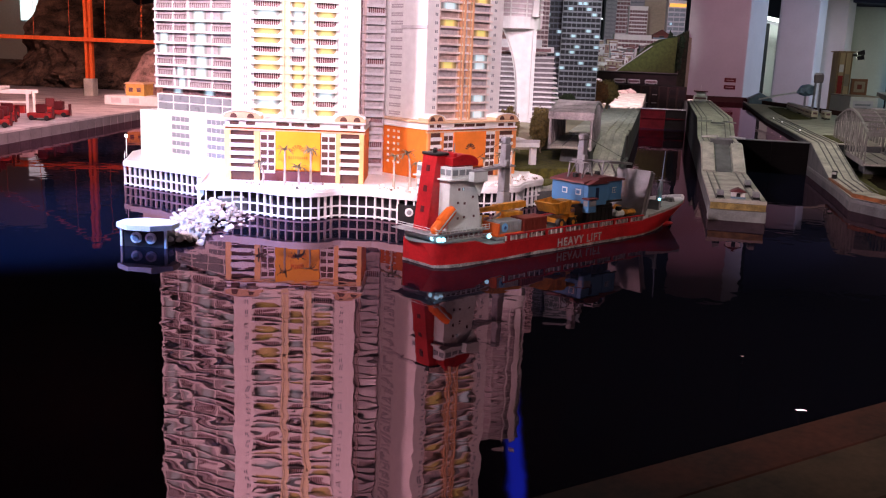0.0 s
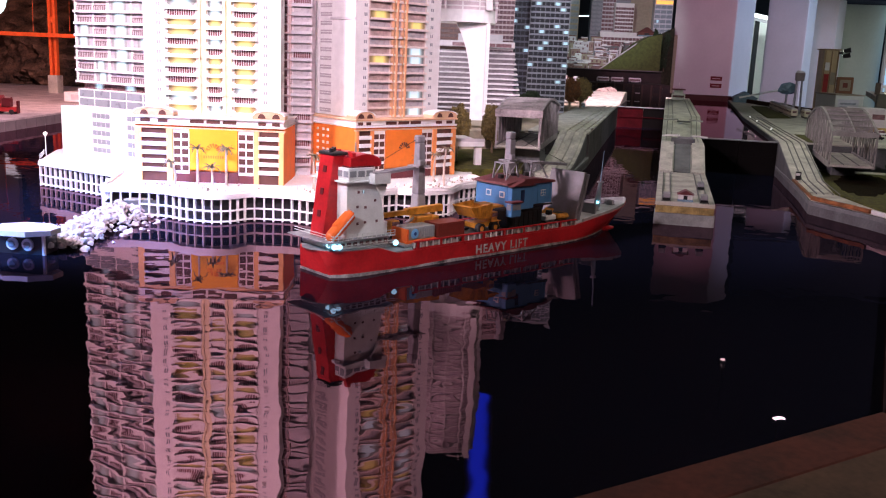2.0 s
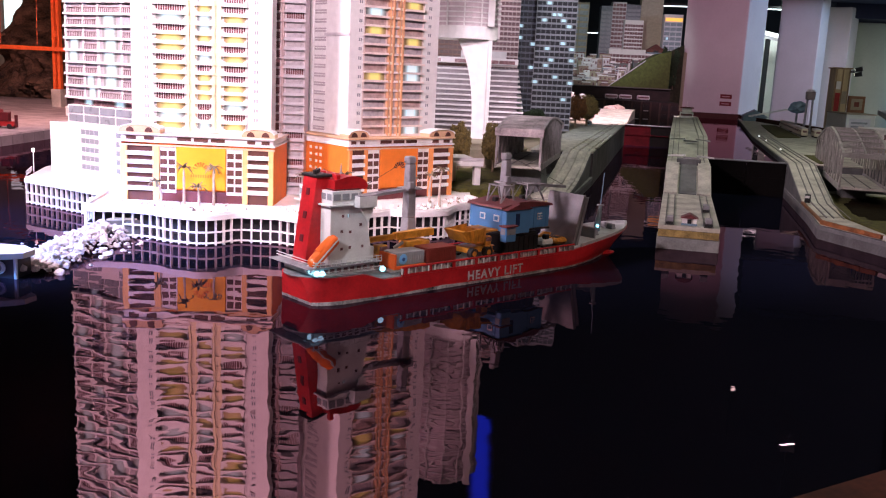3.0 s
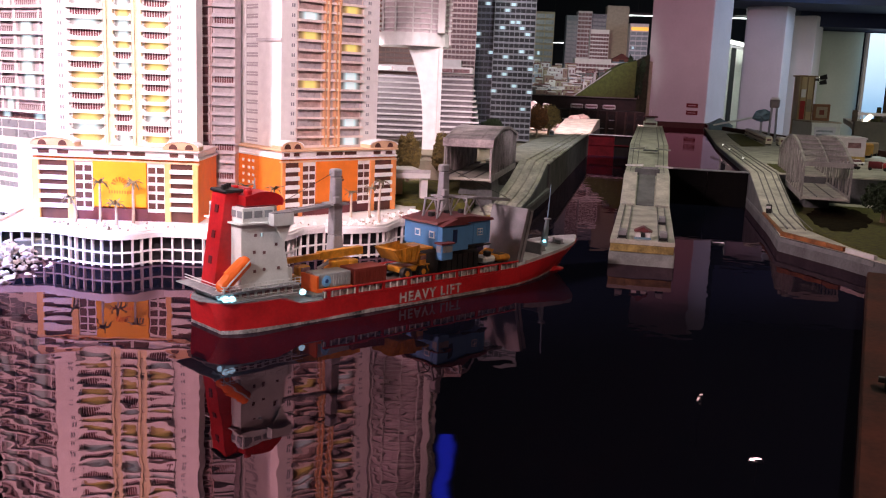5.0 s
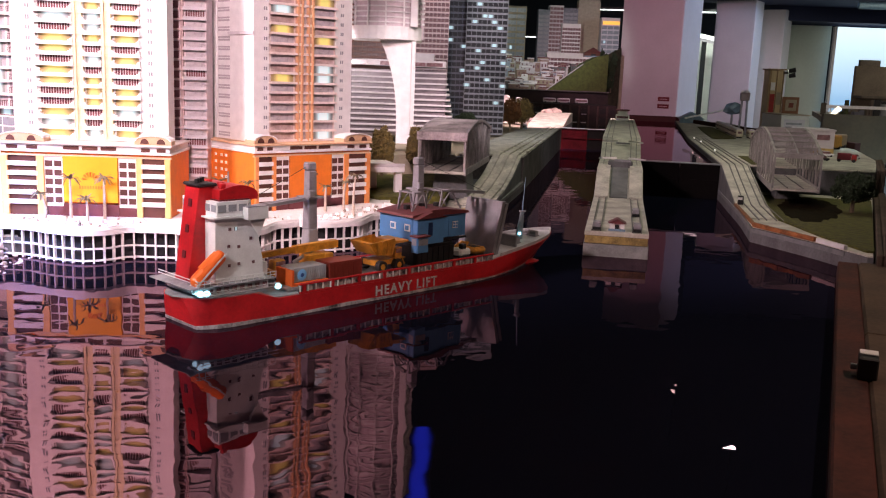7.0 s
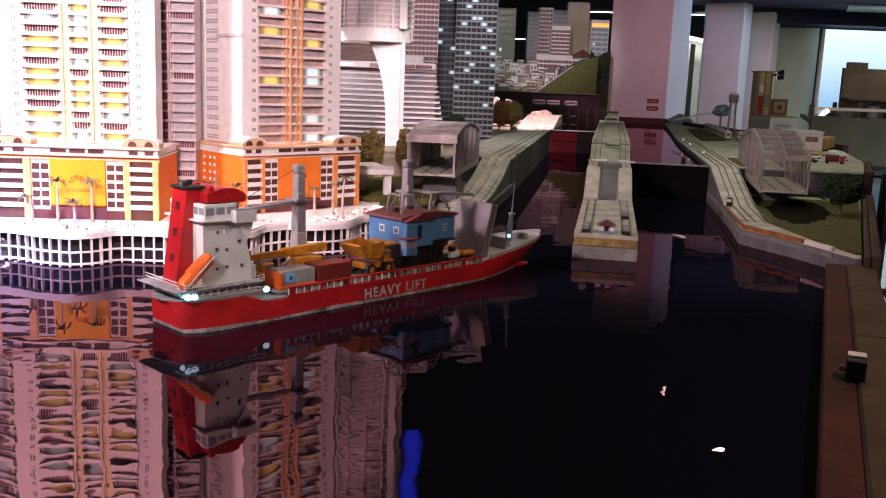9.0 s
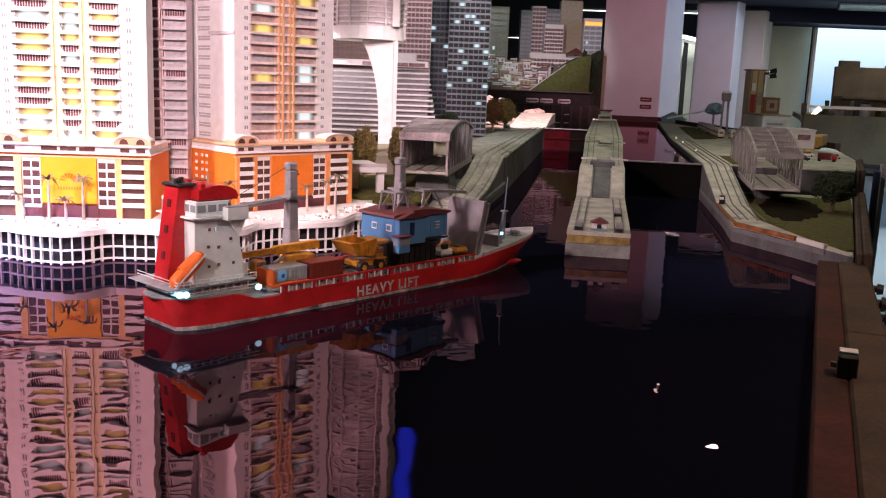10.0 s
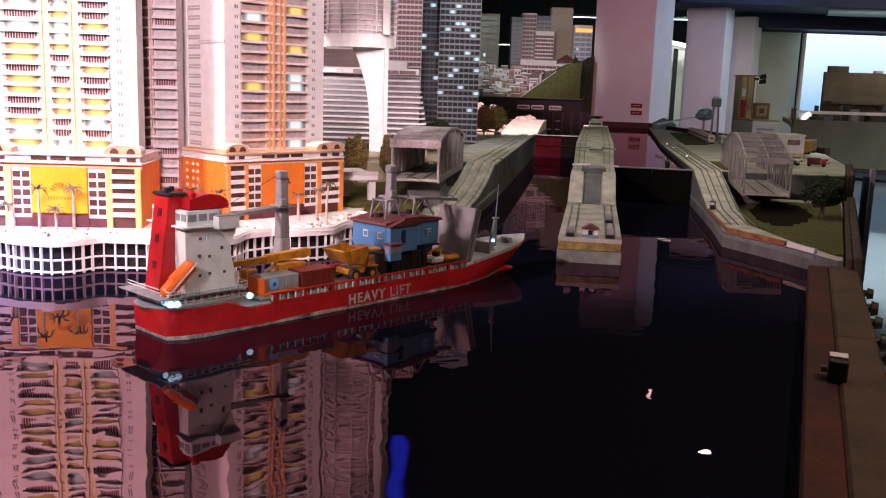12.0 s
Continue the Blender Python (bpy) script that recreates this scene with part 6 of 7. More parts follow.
def crown(me, c, r, h, n, seed, leaf=0.010):
    """Many small leaf clumps filling an egg-shaped crown."""
    rr = random.Random(seed)
    for i in range(n):
        while True:
            q = Vector((rr.uniform(-1, 1), rr.uniform(-1, 1), rr.uniform(-1, 1)))
            if 0.25 < q.length < 1:
                break
        g = 0.8 + 0.3 * noise.noise(q * 2.1 + Vector((seed, 0, 0)))
        p = Vector(c) + Vector((q.x * r * g, q.y * r * g, q.z * h * g))
        s = leaf * rr.uniform(0.6, 1.3)
        m = Matrix.Translation(p) @ Euler((rr.uniform(0, 6), rr.uniform(0, 6), rr.uniform(0, 6))).to_matrix().to_4x4()
        a = [me.bm.verts.new(m @ Vector(v) ) for v in ((s, 0, 0), (-s * 0.5, s * 0.8, 0), (-s * 0.5, -s * 0.8, 0), (0, 0, s * 0.7))]
        for f in ((0, 2, 1), (0, 1, 3), (1, 2, 3), (2, 0, 3)):
            me.bm.faces.new([a[k] for k in f])


def tree(m, r, h, trunk, seed, leaf, label, size=0.0075, n=3600):
    k = thing("tree", m, label, "tree", "model trees")
    t = Mesh().tube((0, 0, 0), (0, 0, trunk + h * 0.6), r * 0.10, r * 0.05, n=7)
    for i in range(5):
        a = i * 1.256 + seed
        t.tube((0, 0, trunk + h * (0.1 + 0.15 * i)), (math.cos(a) * r * 0.6, math.sin(a) * r * 0.6, trunk + h * (0.5 + 0.2 * i)), r * 0.04, r * 0.02, n=5)
    part("trunk", t, BARK, k)
    c = Mesh()
    crown(c, (0, 0, trunk + h), r, h, n, seed, size)
    part("crown", c, leaf, k)
    return k


tree(pose(0.106, 4.75, 0.115), 0.074, 0.112, 0.03, 1, LEAF, "bushy olive-brown conical tree on the turf bank")
tree(pose(0.283, 4.72, 0.115), 0.074, 0.118, 0.03, 2, LEAF, "bushy olive-brown conical tree on the turf bank")
tree(pose(0.52, 6.2, 0.21), 0.10, 0.08, 0.03, 3, LEAF_D, "dark bushy tree before the slate tower")
tree(pose(0.895, 7.6, 0.21), 0.095, 0.12, 0.03, 4, mat("rust_foliage", (0.16, 0.06, 0.015), 0.9, vary=0.5), "rust-brown bushy tree by the lock bank")
tree(pose(1.01, 7.9, 0.21), 0.11, 0.12, 0.03, 5, mat("amber_foliage", (0.22, 0.15, 0.05), 0.9, vary=0.5), "amber bushy tree by the lock bank")
tree(CANAL @ pose(1.03, 1.14, ZL + 0.008), 0.115, 0.078, 0.035, 6, LEAF_D, "dark spreading tree with white trunk on the turf", 0.008, 3000)

# ---------------------------------------------------------------- towers behind
def prow_tower(m, label):
    """White tower whose round body flares out of one curved leg."""
    k = thing("flared_tower", m, label, "tower")
    W, D = 0.36, 0.16
    def arc(r, d, n=14):
        return [(r * math.cos(math.pi + math.pi * i / n), d * math.sin(math.pi + math.pi * i / n)) for i in range(n + 1)]
    part("core", Mesh().prism(arc(W / 2 - 0.012, D - 0.012) + [(W / 2 - 0.012, 0.2), (-W / 2 + 0.012, 0.2)], 0.57, 1.45), ROSEGREY, k)
    part("skirt", Mesh().prism(arc(W / 2, D) + [(W / 2, 0.2), (-W / 2, 0.2)], 0.52, 0.585), WHITE, k)
    for i in range(34):
        z = 0.60 + i * 0.0255
        part("floor_band", Mesh().prism(arc(W / 2 - 0.002, D - 0.002) + [(W / 2 - 0.002, 0.19), (-W / 2 + 0.002, 0.19)], z, z + 0.007), WHITE, k)
    for i in range(5):
        a = math.pi + math.pi * (i + 1) / 6
        x, y = (W / 2) * math.cos(a), D * math.sin(a)
        part("mullion", box_of(x - 0.004, x + 0.004, y - 0.003, y + 0.02, 0.585, 1.45), WHITE, k)
    part("fin", box_of(W * 0.34, W * 0.44, -D * 0.86, 0.1, 0.585, 1.45, bevel=0.002), WHITE, k)
    leg = [(0.150, 0.0), (0.150, 0.519), (-0.03, 0.519)]
    leg += [(-0.03 + 0.094 * (1 - (1 - t) ** 3), 0.519 - 0.519 * t) for t in [i / 10 for i in range(1, 11)]]
    part("leg", Mesh().side(leg, -0.09, 0.10), WHITE, k, "curved white leg")
    part("leg_edge", box_of(0.132, 0.153, -0.105, -0.0905, 0.0, 0.5195, bevel=0.002), WHITE, k)
    part("shaft", box_of(0.139, 0.19, 0.0, 0.2, 0.53, 1.45), ROSEGREY, k)
    for i in range(30):
        part("shaft_band", box_of(0.139, 0.193, -0.004, -0.0005, 0.60 + i * 0.0265, 0.61 + i * 0.0265), WHITE, k)
    return k


prow_tower(pose(0.085, 5.12, 0.255, 0, 0, 2), "white tower with ribbed round body on one flared curved leg")


def terraced(m, label):
    k = thing("terraced_building", m, label, "building")
    part("core", box_of(-0.50, 0.24, 0.03, 0.4, 0, 0.38), mat("dark_terrace_glass", (0.17, 0.14, 0.155), 0.4), k)
    for i in range(12):
        z = 0.02 + i * 0.031
        ext = 0.30 - i * 0.0055
        b = part("terrace_band", box_of(-0.52, ext, 0.0 + i * 0.001, 0.4, z, z + 0.010, bevel=0.001), PALEGREY, k)
    part("top_frame", box_of(-0.52, 0.235, 0.01, 0.4, 0.400, 0.436, bevel=0.002), PALEGREY, k)
    for x in (-0.50, -0.33, -0.15, 0.02, 0.12):
        part("top_window", box_of(x, x + 0.095, 0.005, 0.0095, 0.404, 0.425), DARKWIN, k)
    part("roof_box", box_of(-0.12, 0.16, 0.1, 0.3, 0.4365, 0.48), PALEGREY, k)
    return k


terraced(pose(0.155, 5.75, 0.255, 0, 0, 0), "grey terraced building with dark ribbon windows")


def window_grid_tower(m, W, D, H, cols, storey, wall, glass, lit_share, seed, label, category="tower", name="city_tower"):
    k = thing(name, m, label, category, "city towers")
    rr = random.Random(seed)
    part("core", box_of(-W / 2, W / 2, 0.012, D, 0, H), wall, k)
    part("roof", box_of(-W / 2 - 0.004, W / 2 + 0.004, 0.004, D, H + 0.0005, H + 0.02), wall, k)
    n = int(H / storey)
    cw = W / cols
    g = {"d": shared(box_of(-cw * 0.47, cw * 0.47, 0.006, 0.0115, storey * 0.22, storey * 0.88), "window", glass),
         "l": shared(box_of(-min(0.027, cw * 0.8), min(0.027, cw * 0.8), -0.0012, 0.0002, storey * 0.30, storey * 0.84), "lit_window", LITCOOL)}
    sl = shared(box_of(-W / 2 - 0.002, W / 2 + 0.002, 0.0, 0.0118, -storey * 0.11, storey * 0.20), "floor_band", wall)
    for f in range(n):
        put("floor_band", sl, k, 0, 0, f * storey)
        for c in range(cols):
            put("window", g["d"], k, -W / 2 + cw * (c + 0.5), 0, f * storey)
            if rr.random() < lit_share:
                put("lit_window", g["l"], k, -W / 2 + cw * (c + 0.5) + cw * rr.uniform(-0.1, 0.1), 0, f * storey)
    for c in range(cols + 1):
        x = -W / 2 + cw * c
        part("mullion", box_of(x - cw * 0.045, x + cw * 0.045, 0.001, 0.0119, 0, H), wall, k)
    return k


SLATE = mat("slate_concrete_light", (0.30, 0.30, 0.335), 0.7, vary=0.15)
window_grid_tower(pose(0.66, 7.0, 0.21), 0.29, 0.3, 1.25, 8, 0.0405, SLATE, mat("dark_slate_glass", (0.016, 0.015, 0.021), 0.35), 0.085, 4, "slate-grey tower with scattered lit windows")
window_grid_tower(pose(0.45, 7.05, 0.21), 0.13, 0.3, 1.25, 4, 0.0425, DARKTOWER, mat("dark_slate_glass", (0.016, 0.015, 0.021), 0.35), 0.06, 6, "dark slate tower wing with few lit windows")
window_grid_tower(pose(0.27, 6.6, 0.21), 0.24, 0.3, 1.25, 9, 0.034, ROSE, DARKWIN, 0.0, 7, "rose-brown office tower with small windows")

window_grid_tower(pose(-0.10, 6.7, 0.21), 0.44, 0.3, 1.25, 14, 0.034, mat("russet_wall", (0.30, 0.15, 0.12), 0.7, vary=0.2), mat("russet_glass", (0.16, 0.08, 0.07), 0.4), 0.0, 9, "russet office tower behind the flared one")

# far city on its hill
window_grid_tower(pose(1.33, 14.2, 0.6), 0.27, 0.3, 1.08, 2, 0.09, TANWALL, GREYWIN, 0.02, 21, "tan apartment block on the far hill")
window_grid_tower(pose(1.74, 14.3, 0.7), 0.16, 0.3, 0.95, 2, 0.06, mat("blue_grey_block", (0.20, 0.22, 0.26), 0.7), GREYWIN, 0.0, 22, "blue-grey slab block on the far hill")
window_grid_tower(pose(1.93, 14.35, 0.7), 0.20, 0.3, 1.02, 4, 0.06, PALEGREY, DARKWIN, 0.0, 23, "pale grey tower on the far hill")
window_grid_tower(pose(2.14, 14.15, 0.7), 0.27, 0.3, 0.75, 7, 0.055, WHITE, DARKWIN, 0.0, 24, "white gridded office block on the far hill")
window_grid_tower(pose(2.13, 14.5, 0.7), 0.40, 0.2, 1.0, 6, 0.06, mat("steel_blue_glass", (0.14, 0.16, 0.20), 0.3), GREYWIN, 0.0, 25, "steel-blue glass block on the far hill")
window_grid_tower(pose(2.42, 14.4, 0.7), 0.30, 0.3, 1.12, 1, 0.2, TANWALL, TANWALL, 0.0, 26, "plain tan tower on the far hill")
window_grid_tower(pose(2.72, 14.2, 0.7), 0.26, 0.3, 0.86, 3, 0.07, PALEGREY, GREYWIN, 0.05, 27, "grey tower with amber top lights on the far hill")
part("amber_sign", box_of(-0.12, 0.13, -0.012, -0.002, 0.78, 0.83), glow("amber_glow", (1, 0.5, 0.08), 0.9), bpy.data.objects["city_tower.010"] if "city_tower.010" in bpy.data.objects else None)
window_grid_tower(pose(2.25, 13.9, 0.85), 0.95, 0.2, 0.17, 18, 0.06, WHITE, DARKWIN, 0.0, 28, "long white low block on the far hill", "building", "city_block")
hill = Mesh()
hill.side([(0.55, 0.0), (2.95, 0.0), (2.95, 0.95), (2.72, 1.02), (2.5, 1.0), (2.2, 0.84), (1.8, 0.68), (1.2, 0.78), (0.55, 0.95)], 13.2, 14.9)
structure("hill", hill, TANWALL, "built-up hillside under the far city", category="hill")
lawn = Mesh()
lawn.side([(1.60, 0.0), (2.46, 0.0), (2.46, 0.99), (2.32, 0.965), (2.16, 0.875), (1.95, 0.70), (1.60, 0.45)], 12.60, 13.195)
structure("lawn_slope", lawn, mat("olive_lawn", (0.10, 0.12, 0.03), 0.95, vary=0.28, scale=25, bump=0.5), "steep green lawn slope below a red-roofed house", category="hill")
woods = Mesh()
woods.side([(2.47, 0.0), (2.70, 0.0), (2.70, 1.10), (2.47, 0.98)], 13.05, 13.195)
structure("wooded_slope", woods, mat("dark_wood_ground", (0.03, 0.028, 0.014), 0.95, vary=0.5, scale=25, bump=0.9), "dark wooded slope beside the lawn", category="hill")
part("garden_path", Mesh().bar((1.62, 12.592, 0.475), (2.13, 12.592, 0.862), 0.014, 0.012), PALEGREY, bpy.data.objects["lawn_slope"], "pale garden wall along the lawn")
hut(pose(2.32, 13.1, 0.97), 0.24, 0.12, 0.05, mat("dull_red_roof", (0.09, 0.020, 0.017), 0.8), mat("brick_red", (0.12, 0.04, 0.028), 0.8), "red brick house on the lawn slope")
rr = random.Random(31)
for i in range(78):
    row = rr.random()
    x = rr.uniform(1.05, 2.12 - row * 0.42)
    y = 13.15 - row * 0.5
    z = 0.97 - row * 0.42 - (x - 1.1) * 0.06
    w, h = rr.uniform(0.05, 0.15), rr.uniform(0.03, 0.12)
    mt = rr.choice((WHITE, BACKBROWN, TANWALL, PALEGREY, TANWALL, CONCRETE_D, mat("pale_blue_house", (0.33, 0.38, 0.45), 0.7), mat("clay_house", (0.30, 0.20, 0.16), 0.7)))
    k = thing("hill_house", pose(x, y, z - h), "small boxy house on the crowded hillside", "house", "hillside houses")
    part("wall", box_of(-w / 2, w / 2, -0.05, 0.05, -0.25, h), mt, k)
    part("roof", box_of(-w / 2 - 0.004, w / 2 + 0.004, -0.055, 0.055, h + 0.0005, h + 0.012), rr.choice((WHITE, PALEGREY, MAROON)), k)
    for j in (-0.25, 0.25):
        part("window", box_of(w * j - 0.010, w * j + 0.010, -0.0535, -0.0505, h * 0.35, h * 0.75), DARKWIN, k)
for i, (x, z) in enumerate(((2.50, 0.95), (2.58, 0.85), (2.52, 0.68), (2.60, 0.98), (2.44, 1.0), (2.58, 0.72))):
    tree(pose(x, 13.0, z - 0.22), 0.05, 0.15, 0.02, 40 + i, LEAF_D, "dark slim cypress on the lawn slope", 0.018, 260)
structure("retaining_wall", box_of(0.9, 2.42, 12.2, 12.5, 0.0, 0.50), mat("dark_stone", (0.040, 0.026, 0.024), 0.8, vary=0.4, scale=12), "dark stone retaining wall with a pale rail", category="wall")
solid("bridge_rail", box_of(0.95, 2.42, 12.15, 12.165, 0.489, 0.501), RAILSTEEL, "thin grey railing above the stone wall", "railing", m=pose(0, 0, 0.011))
for i, x in enumerate((1.655, 1.835, 2.06)):
    k = thing("bus", pose(x, 12.05, 0.3505), "small white coach parked under the wall", "coach", "coaches")
    part("body", box_of(-0.078, 0.078, -0.04, 0.04, 0.008, 0.066, bevel=0.012), WHITE, k)
    part("window_band", box_of(-0.068, 0.068, -0.0415, -0.0402, 0.030, 0.050), DARKWIN, k)
    for q in (-0.055, 0.055):
        part("wheel", Mesh().tube((q, -0.042, 0.01), (q, 0.042, 0.01), 0.010), BLACK, k)
deck_ = structure("coach_deck", box_of(0.9, 2.42, 11.5, 12.199, 0.0, 0.35), mat("dark_stone", (0.040, 0.026, 0.024), 0.8), "dark parking deck under the hill", category="ground")
rr = random.Random(61)
for i in range(13):   # piers, dim bays and pale sills along the deck's front
    x = 0.96 + i * 0.112
    part("pier", box_of(x - 0.010, x + 0.010, 11.485, 11.4995, 0.02, 0.345), mat("dim_brown_pier", (0.085, 0.05, 0.045), 0.8, vary=0.3), deck_)
    for z in (0.05, 0.15, 0.25):
        if rr.random() < 0.75:
            part("bay", box_of(x + 0.022, x + 0.090, 11.490, 11.4995, z, z + 0.062), mat("dim_bay", (0.012, 0.008, 0.009), 0.5), deck_)
        if rr.random() < 0.40:
            part("sill", box_of(x + 0.026, x + 0.086, 11.478, 11.489, z - 0.012, z - 0.002), PALEGREY, deck_, "pale sill")
for i, (u, v) in enumerate(((6.3, -0.90), (6.6, -0.93), (6.75, -0.80), (6.9, -0.72))):
    solid("sand_mound", Mesh().ball((0, 0, 0.0), 0.06 + 0.01 * (i % 2), 2, (1.1, 1.3, 0.7), 0.008, i), mat("pale_rose_sand", (0.6, 0.45, 0.42), 0.9, vary=0.3), "pale mound of sand on the lock bank", "sand mound", "sand mounds", m=CANAL @ pose(v, u, 0.19 if v < -0.87 else 0.283))

rr = random.Random(52)
for i in range(16):
    x, y = 0.80 + 0.045 * (i % 8) + rr.uniform(-0.015, 0.015), 9.05 + 0.16 * (i // 8) + rr.uniform(-0.04, 0.04)
    w, h = rr.uniform(0.03, 0.065), rr.uniform(0.10, 0.20) + 0.06 * (i // 8)
    k = thing("quay_house", pose(x, y, 0.21, 0, 0, rr.uniform(-15, 15)), "pale rose-lit house by the lock bank", "house", "quay houses")
    part("wall", box_of(-w / 2, w / 2, -0.04, 0.04, 0, h), rr.choice((WHITE, PALEGREY, SALMON)), k)
    part("roof", Mesh().side([(-w / 2 - 0.004, h + 0.0005), (w / 2 + 0.004, h + 0.0005), (0, h + w * 0.3)], -0.045, 0.045), rr.choice((SALMON, ROSE, PALEGREY)), k)
    for j in (-0.25, 0.25):
        part("window", box_of(w * j - 0.006, w * j + 0.006, -0.0425, -0.0402, h * 0.55, h * 0.75), DARKWIN, k)

# ---------------------------------------------------------------- hall pillars and the next display
def pillar(corner, w, d, label, cap=None):
    """Square pillar from its near corner, turned with the hall."""
    k = thing("hall_pillar", pose(corner[0], corner[1], 0, 0, 0, -34), label, "pillar", "hall pillars", kind="structure")
    part("shaft", box_of(-w, 0, 0, d, -0.75, cap or 2.75, bevel=0.01), PILLAR, k)
    part("skirting", box_of(-w - 0.012, 0.012, -0.012, d + 0.012, -0.75, -0.65, bevel=0.004), BLACK, k)
    return k


pillar((3.44, 12.75), 0.87, 0.70, "square plaster hall pillar lit rose on one face")
for dz in (0.415, 0.318):
    s = thing("wall_sign", pose(3.44, 12.75, dz, 0, 0, -34) @ pose(-0.19, -0.001, 0), "small red sign plate with pale bars on the pillar", "sign", "pillar signs")
    part("plate", box_of(-0.08, 0.08, -0.008, 0.0, 0, 0.056), mat("dull_sign_red", (0.16, 0.014, 0.02), 0.6), s)
    part("text_bar", box_of(-0.055, 0.055, -0.010, -0.0082, 0.022, 0.032), ROSE, s)
pillar((4.87, 14.3), 0.60, 0.40, "square plaster hall pillar")
pillar((5.50, 14.85), 0.34, 0.42, "short plaster pier beside the pillar", 1.85)
structure("green_wall", box_of(5.4, 6.53, 15.6, 15.7, -0.75, 1.68), WALLGREEN, "sage-green partition wall of the hall", category="wall")
screen = thing("light_wall", pose(7.6, 15.4, 0), "glowing blue-white backlit display wall", "light wall")
part("panel", box_of(-1.055, 1.6, 0, 0.06, 0.0, 1.66), LIGHTWALL, screen)
part("side_frame", box_of(-1.10, -1.057, -0.01, 0.06, -0.75, 1.66), PALEGREY, screen)
structure("dark_soffit", box_of(5.3, 9.5, 15.0, 15.8, 1.70, 2.75), mat("navy_soffit", (0.010, 0.015, 0.05), 0.8), "dark navy soffit above the light wall", category="soffit")
# added above the view: keeps the second pillar's top out of the water
structure("dark_bulkhead", box_of(4.0, 9.6, 13.75, 14.98, 1.92, 2.749), mat("navy_soffit", (0.010, 0.015, 0.05), 0.8), "unseen navy block added under the ceiling to cut a pillar's reflection", category="soffit")
duct = thing("ceiling_duct", Matrix(), "long blue-grey ceiling duct on hangers", "duct")
part("pipe", Mesh().tube((6.2, 13.9, 1.86), (9.6, 13.6, 1.86), 0.05, n=16), BLUESTEEL, duct)
for x in (6.6, 7.4, 8.2, 9.0):
    part("hanger", Mesh().tube((x, 13.86, 1.90), (x, 13.86, 1.925), 0.006, n=6), BLACK, duct)
structure("gap_wall", box_of(4.60, 5.2, 16.5, 16.6, -0.75, 1.45), mat("white_back_wall", (0.7, 0.72, 0.66), 0.8, vary=0.05), "pale wall seen between the pillars", category="wall")
structure("display_skirt", Mesh().prism([(4.08, 9.41), (9.0, 8.2), (9.0, 8.309), (4.10, 9.514)], -0.06, 0.40), mat("olive_skirt", (0.078, 0.064, 0.040), 0.7, vary=0.25, scale=4), "olive-brown skirt of the next display table", category="table base")
legs_ = thing("display_trestle", Matrix(), "dark steel trestle legs under the next display table", "trestle")
for x, y in ((4.75, 10.4), (6.6, 10.0), (8.5, 9.5), (5.6, 12.7), (7.2, 12.7), (8.8, 12.7)):
    part("leg", box_of(x - 0.03, x + 0.03, y - 0.03, y + 0.03, -0.75, 0.2985), BLACK, legs_)
structure("display_top", Mesh().prism([(4.11, 9.516), (9.0, 8.31), (9.0, 13.0), (5.35, 13.0), (4.64, 10.95)], 0.30, 0.36), mat("display_tan", (0.25, 0.21, 0.15), 0.8, vary=0.3, scale=5), "tan top of the next display table", category="table top")
gate_ = thing("lit_doorway", pose(4.72, 16.2, 0), "white doorway with a lit sloping lintel between the pillars", "doorway")
part("lintel", Mesh().bar((-0.22, 0, 1.50), (0.30, 0, 1.40), 0.06, 0.06), glow("lintel_glow", (0.95, 1.0, 0.95), 1.6), gate_)
part("lintel_board", Mesh().bar((-0.22, 0.01, 1.44), (0.30, 0.01, 1.345), 0.05, 0.05), PALEGREY, gate_)
part("jamb", box_of(-0.10, -0.03, 0, 0.05, -0.75, 1.40), BLACK, gate_)
part("jamb", box_of(0.26, 0.30, 0, 0.05, -0.75, 1.32), PALEGREY, gate_)
glass_rail = thing("glass_rail", Matrix(), "pale rail along the next display", "railing")
part("rail", Mesh().bar((4.18, 9.62, 0.47), (9.0, 8.5, 0.50), 0.02, 0.03), WHITE, glass_rail)
for i in range(6):
    t = i / 5
    part("rail_post", Mesh().bar((4.22 + 4.7 * t, 9.61 - 1.09 * t, 0.36), (4.22 + 4.7 * t, 9.61 - 1.09 * t, 0.49), 0.012), WHITE, glass_rail)
cab_ = thing("display_cabinet", pose(5.45, 11.4, 0.36), "brown display shelf with boxes and small models", "display shelf")
part("back", box_of(-0.25, 1.6, 0, 0.06, 0, 0.575), mat("pale_brown_board", (0.19, 0.15, 0.11), 0.8, vary=0.25, scale=5), cab_)
part("shelf", box_of(-0.25, 1.6, -0.25, -0.001, 0.20, 0.23), BACKBROWN, cab_)
rr = random.Random(77)
for i in range(120):
    x, y = rr.uniform(4.68, 7.4), rr.uniform(9.9, 11.0)
    s, h = rr.uniform(0.015, 0.06), rr.uniform(0.04, 0.20)
    mt = rr.choice((BACKBROWN, BLACK, BLACK, STEELGREY, DARKTOWER, BROWNDARK, GRASS_D, BACKBROWN, PALEGREY if i % 3 == 0 else BLACK))
    solid("model_building", box_of(-s, s, -s, s, 0, h, bevel=0.004, taper=rr.uniform(0.6, 1)), mt, "small dark model building on the next display", "model building", "next display models", m=pose(x, y, 0.3602, 0, 0, rr.uniform(0, 90)))
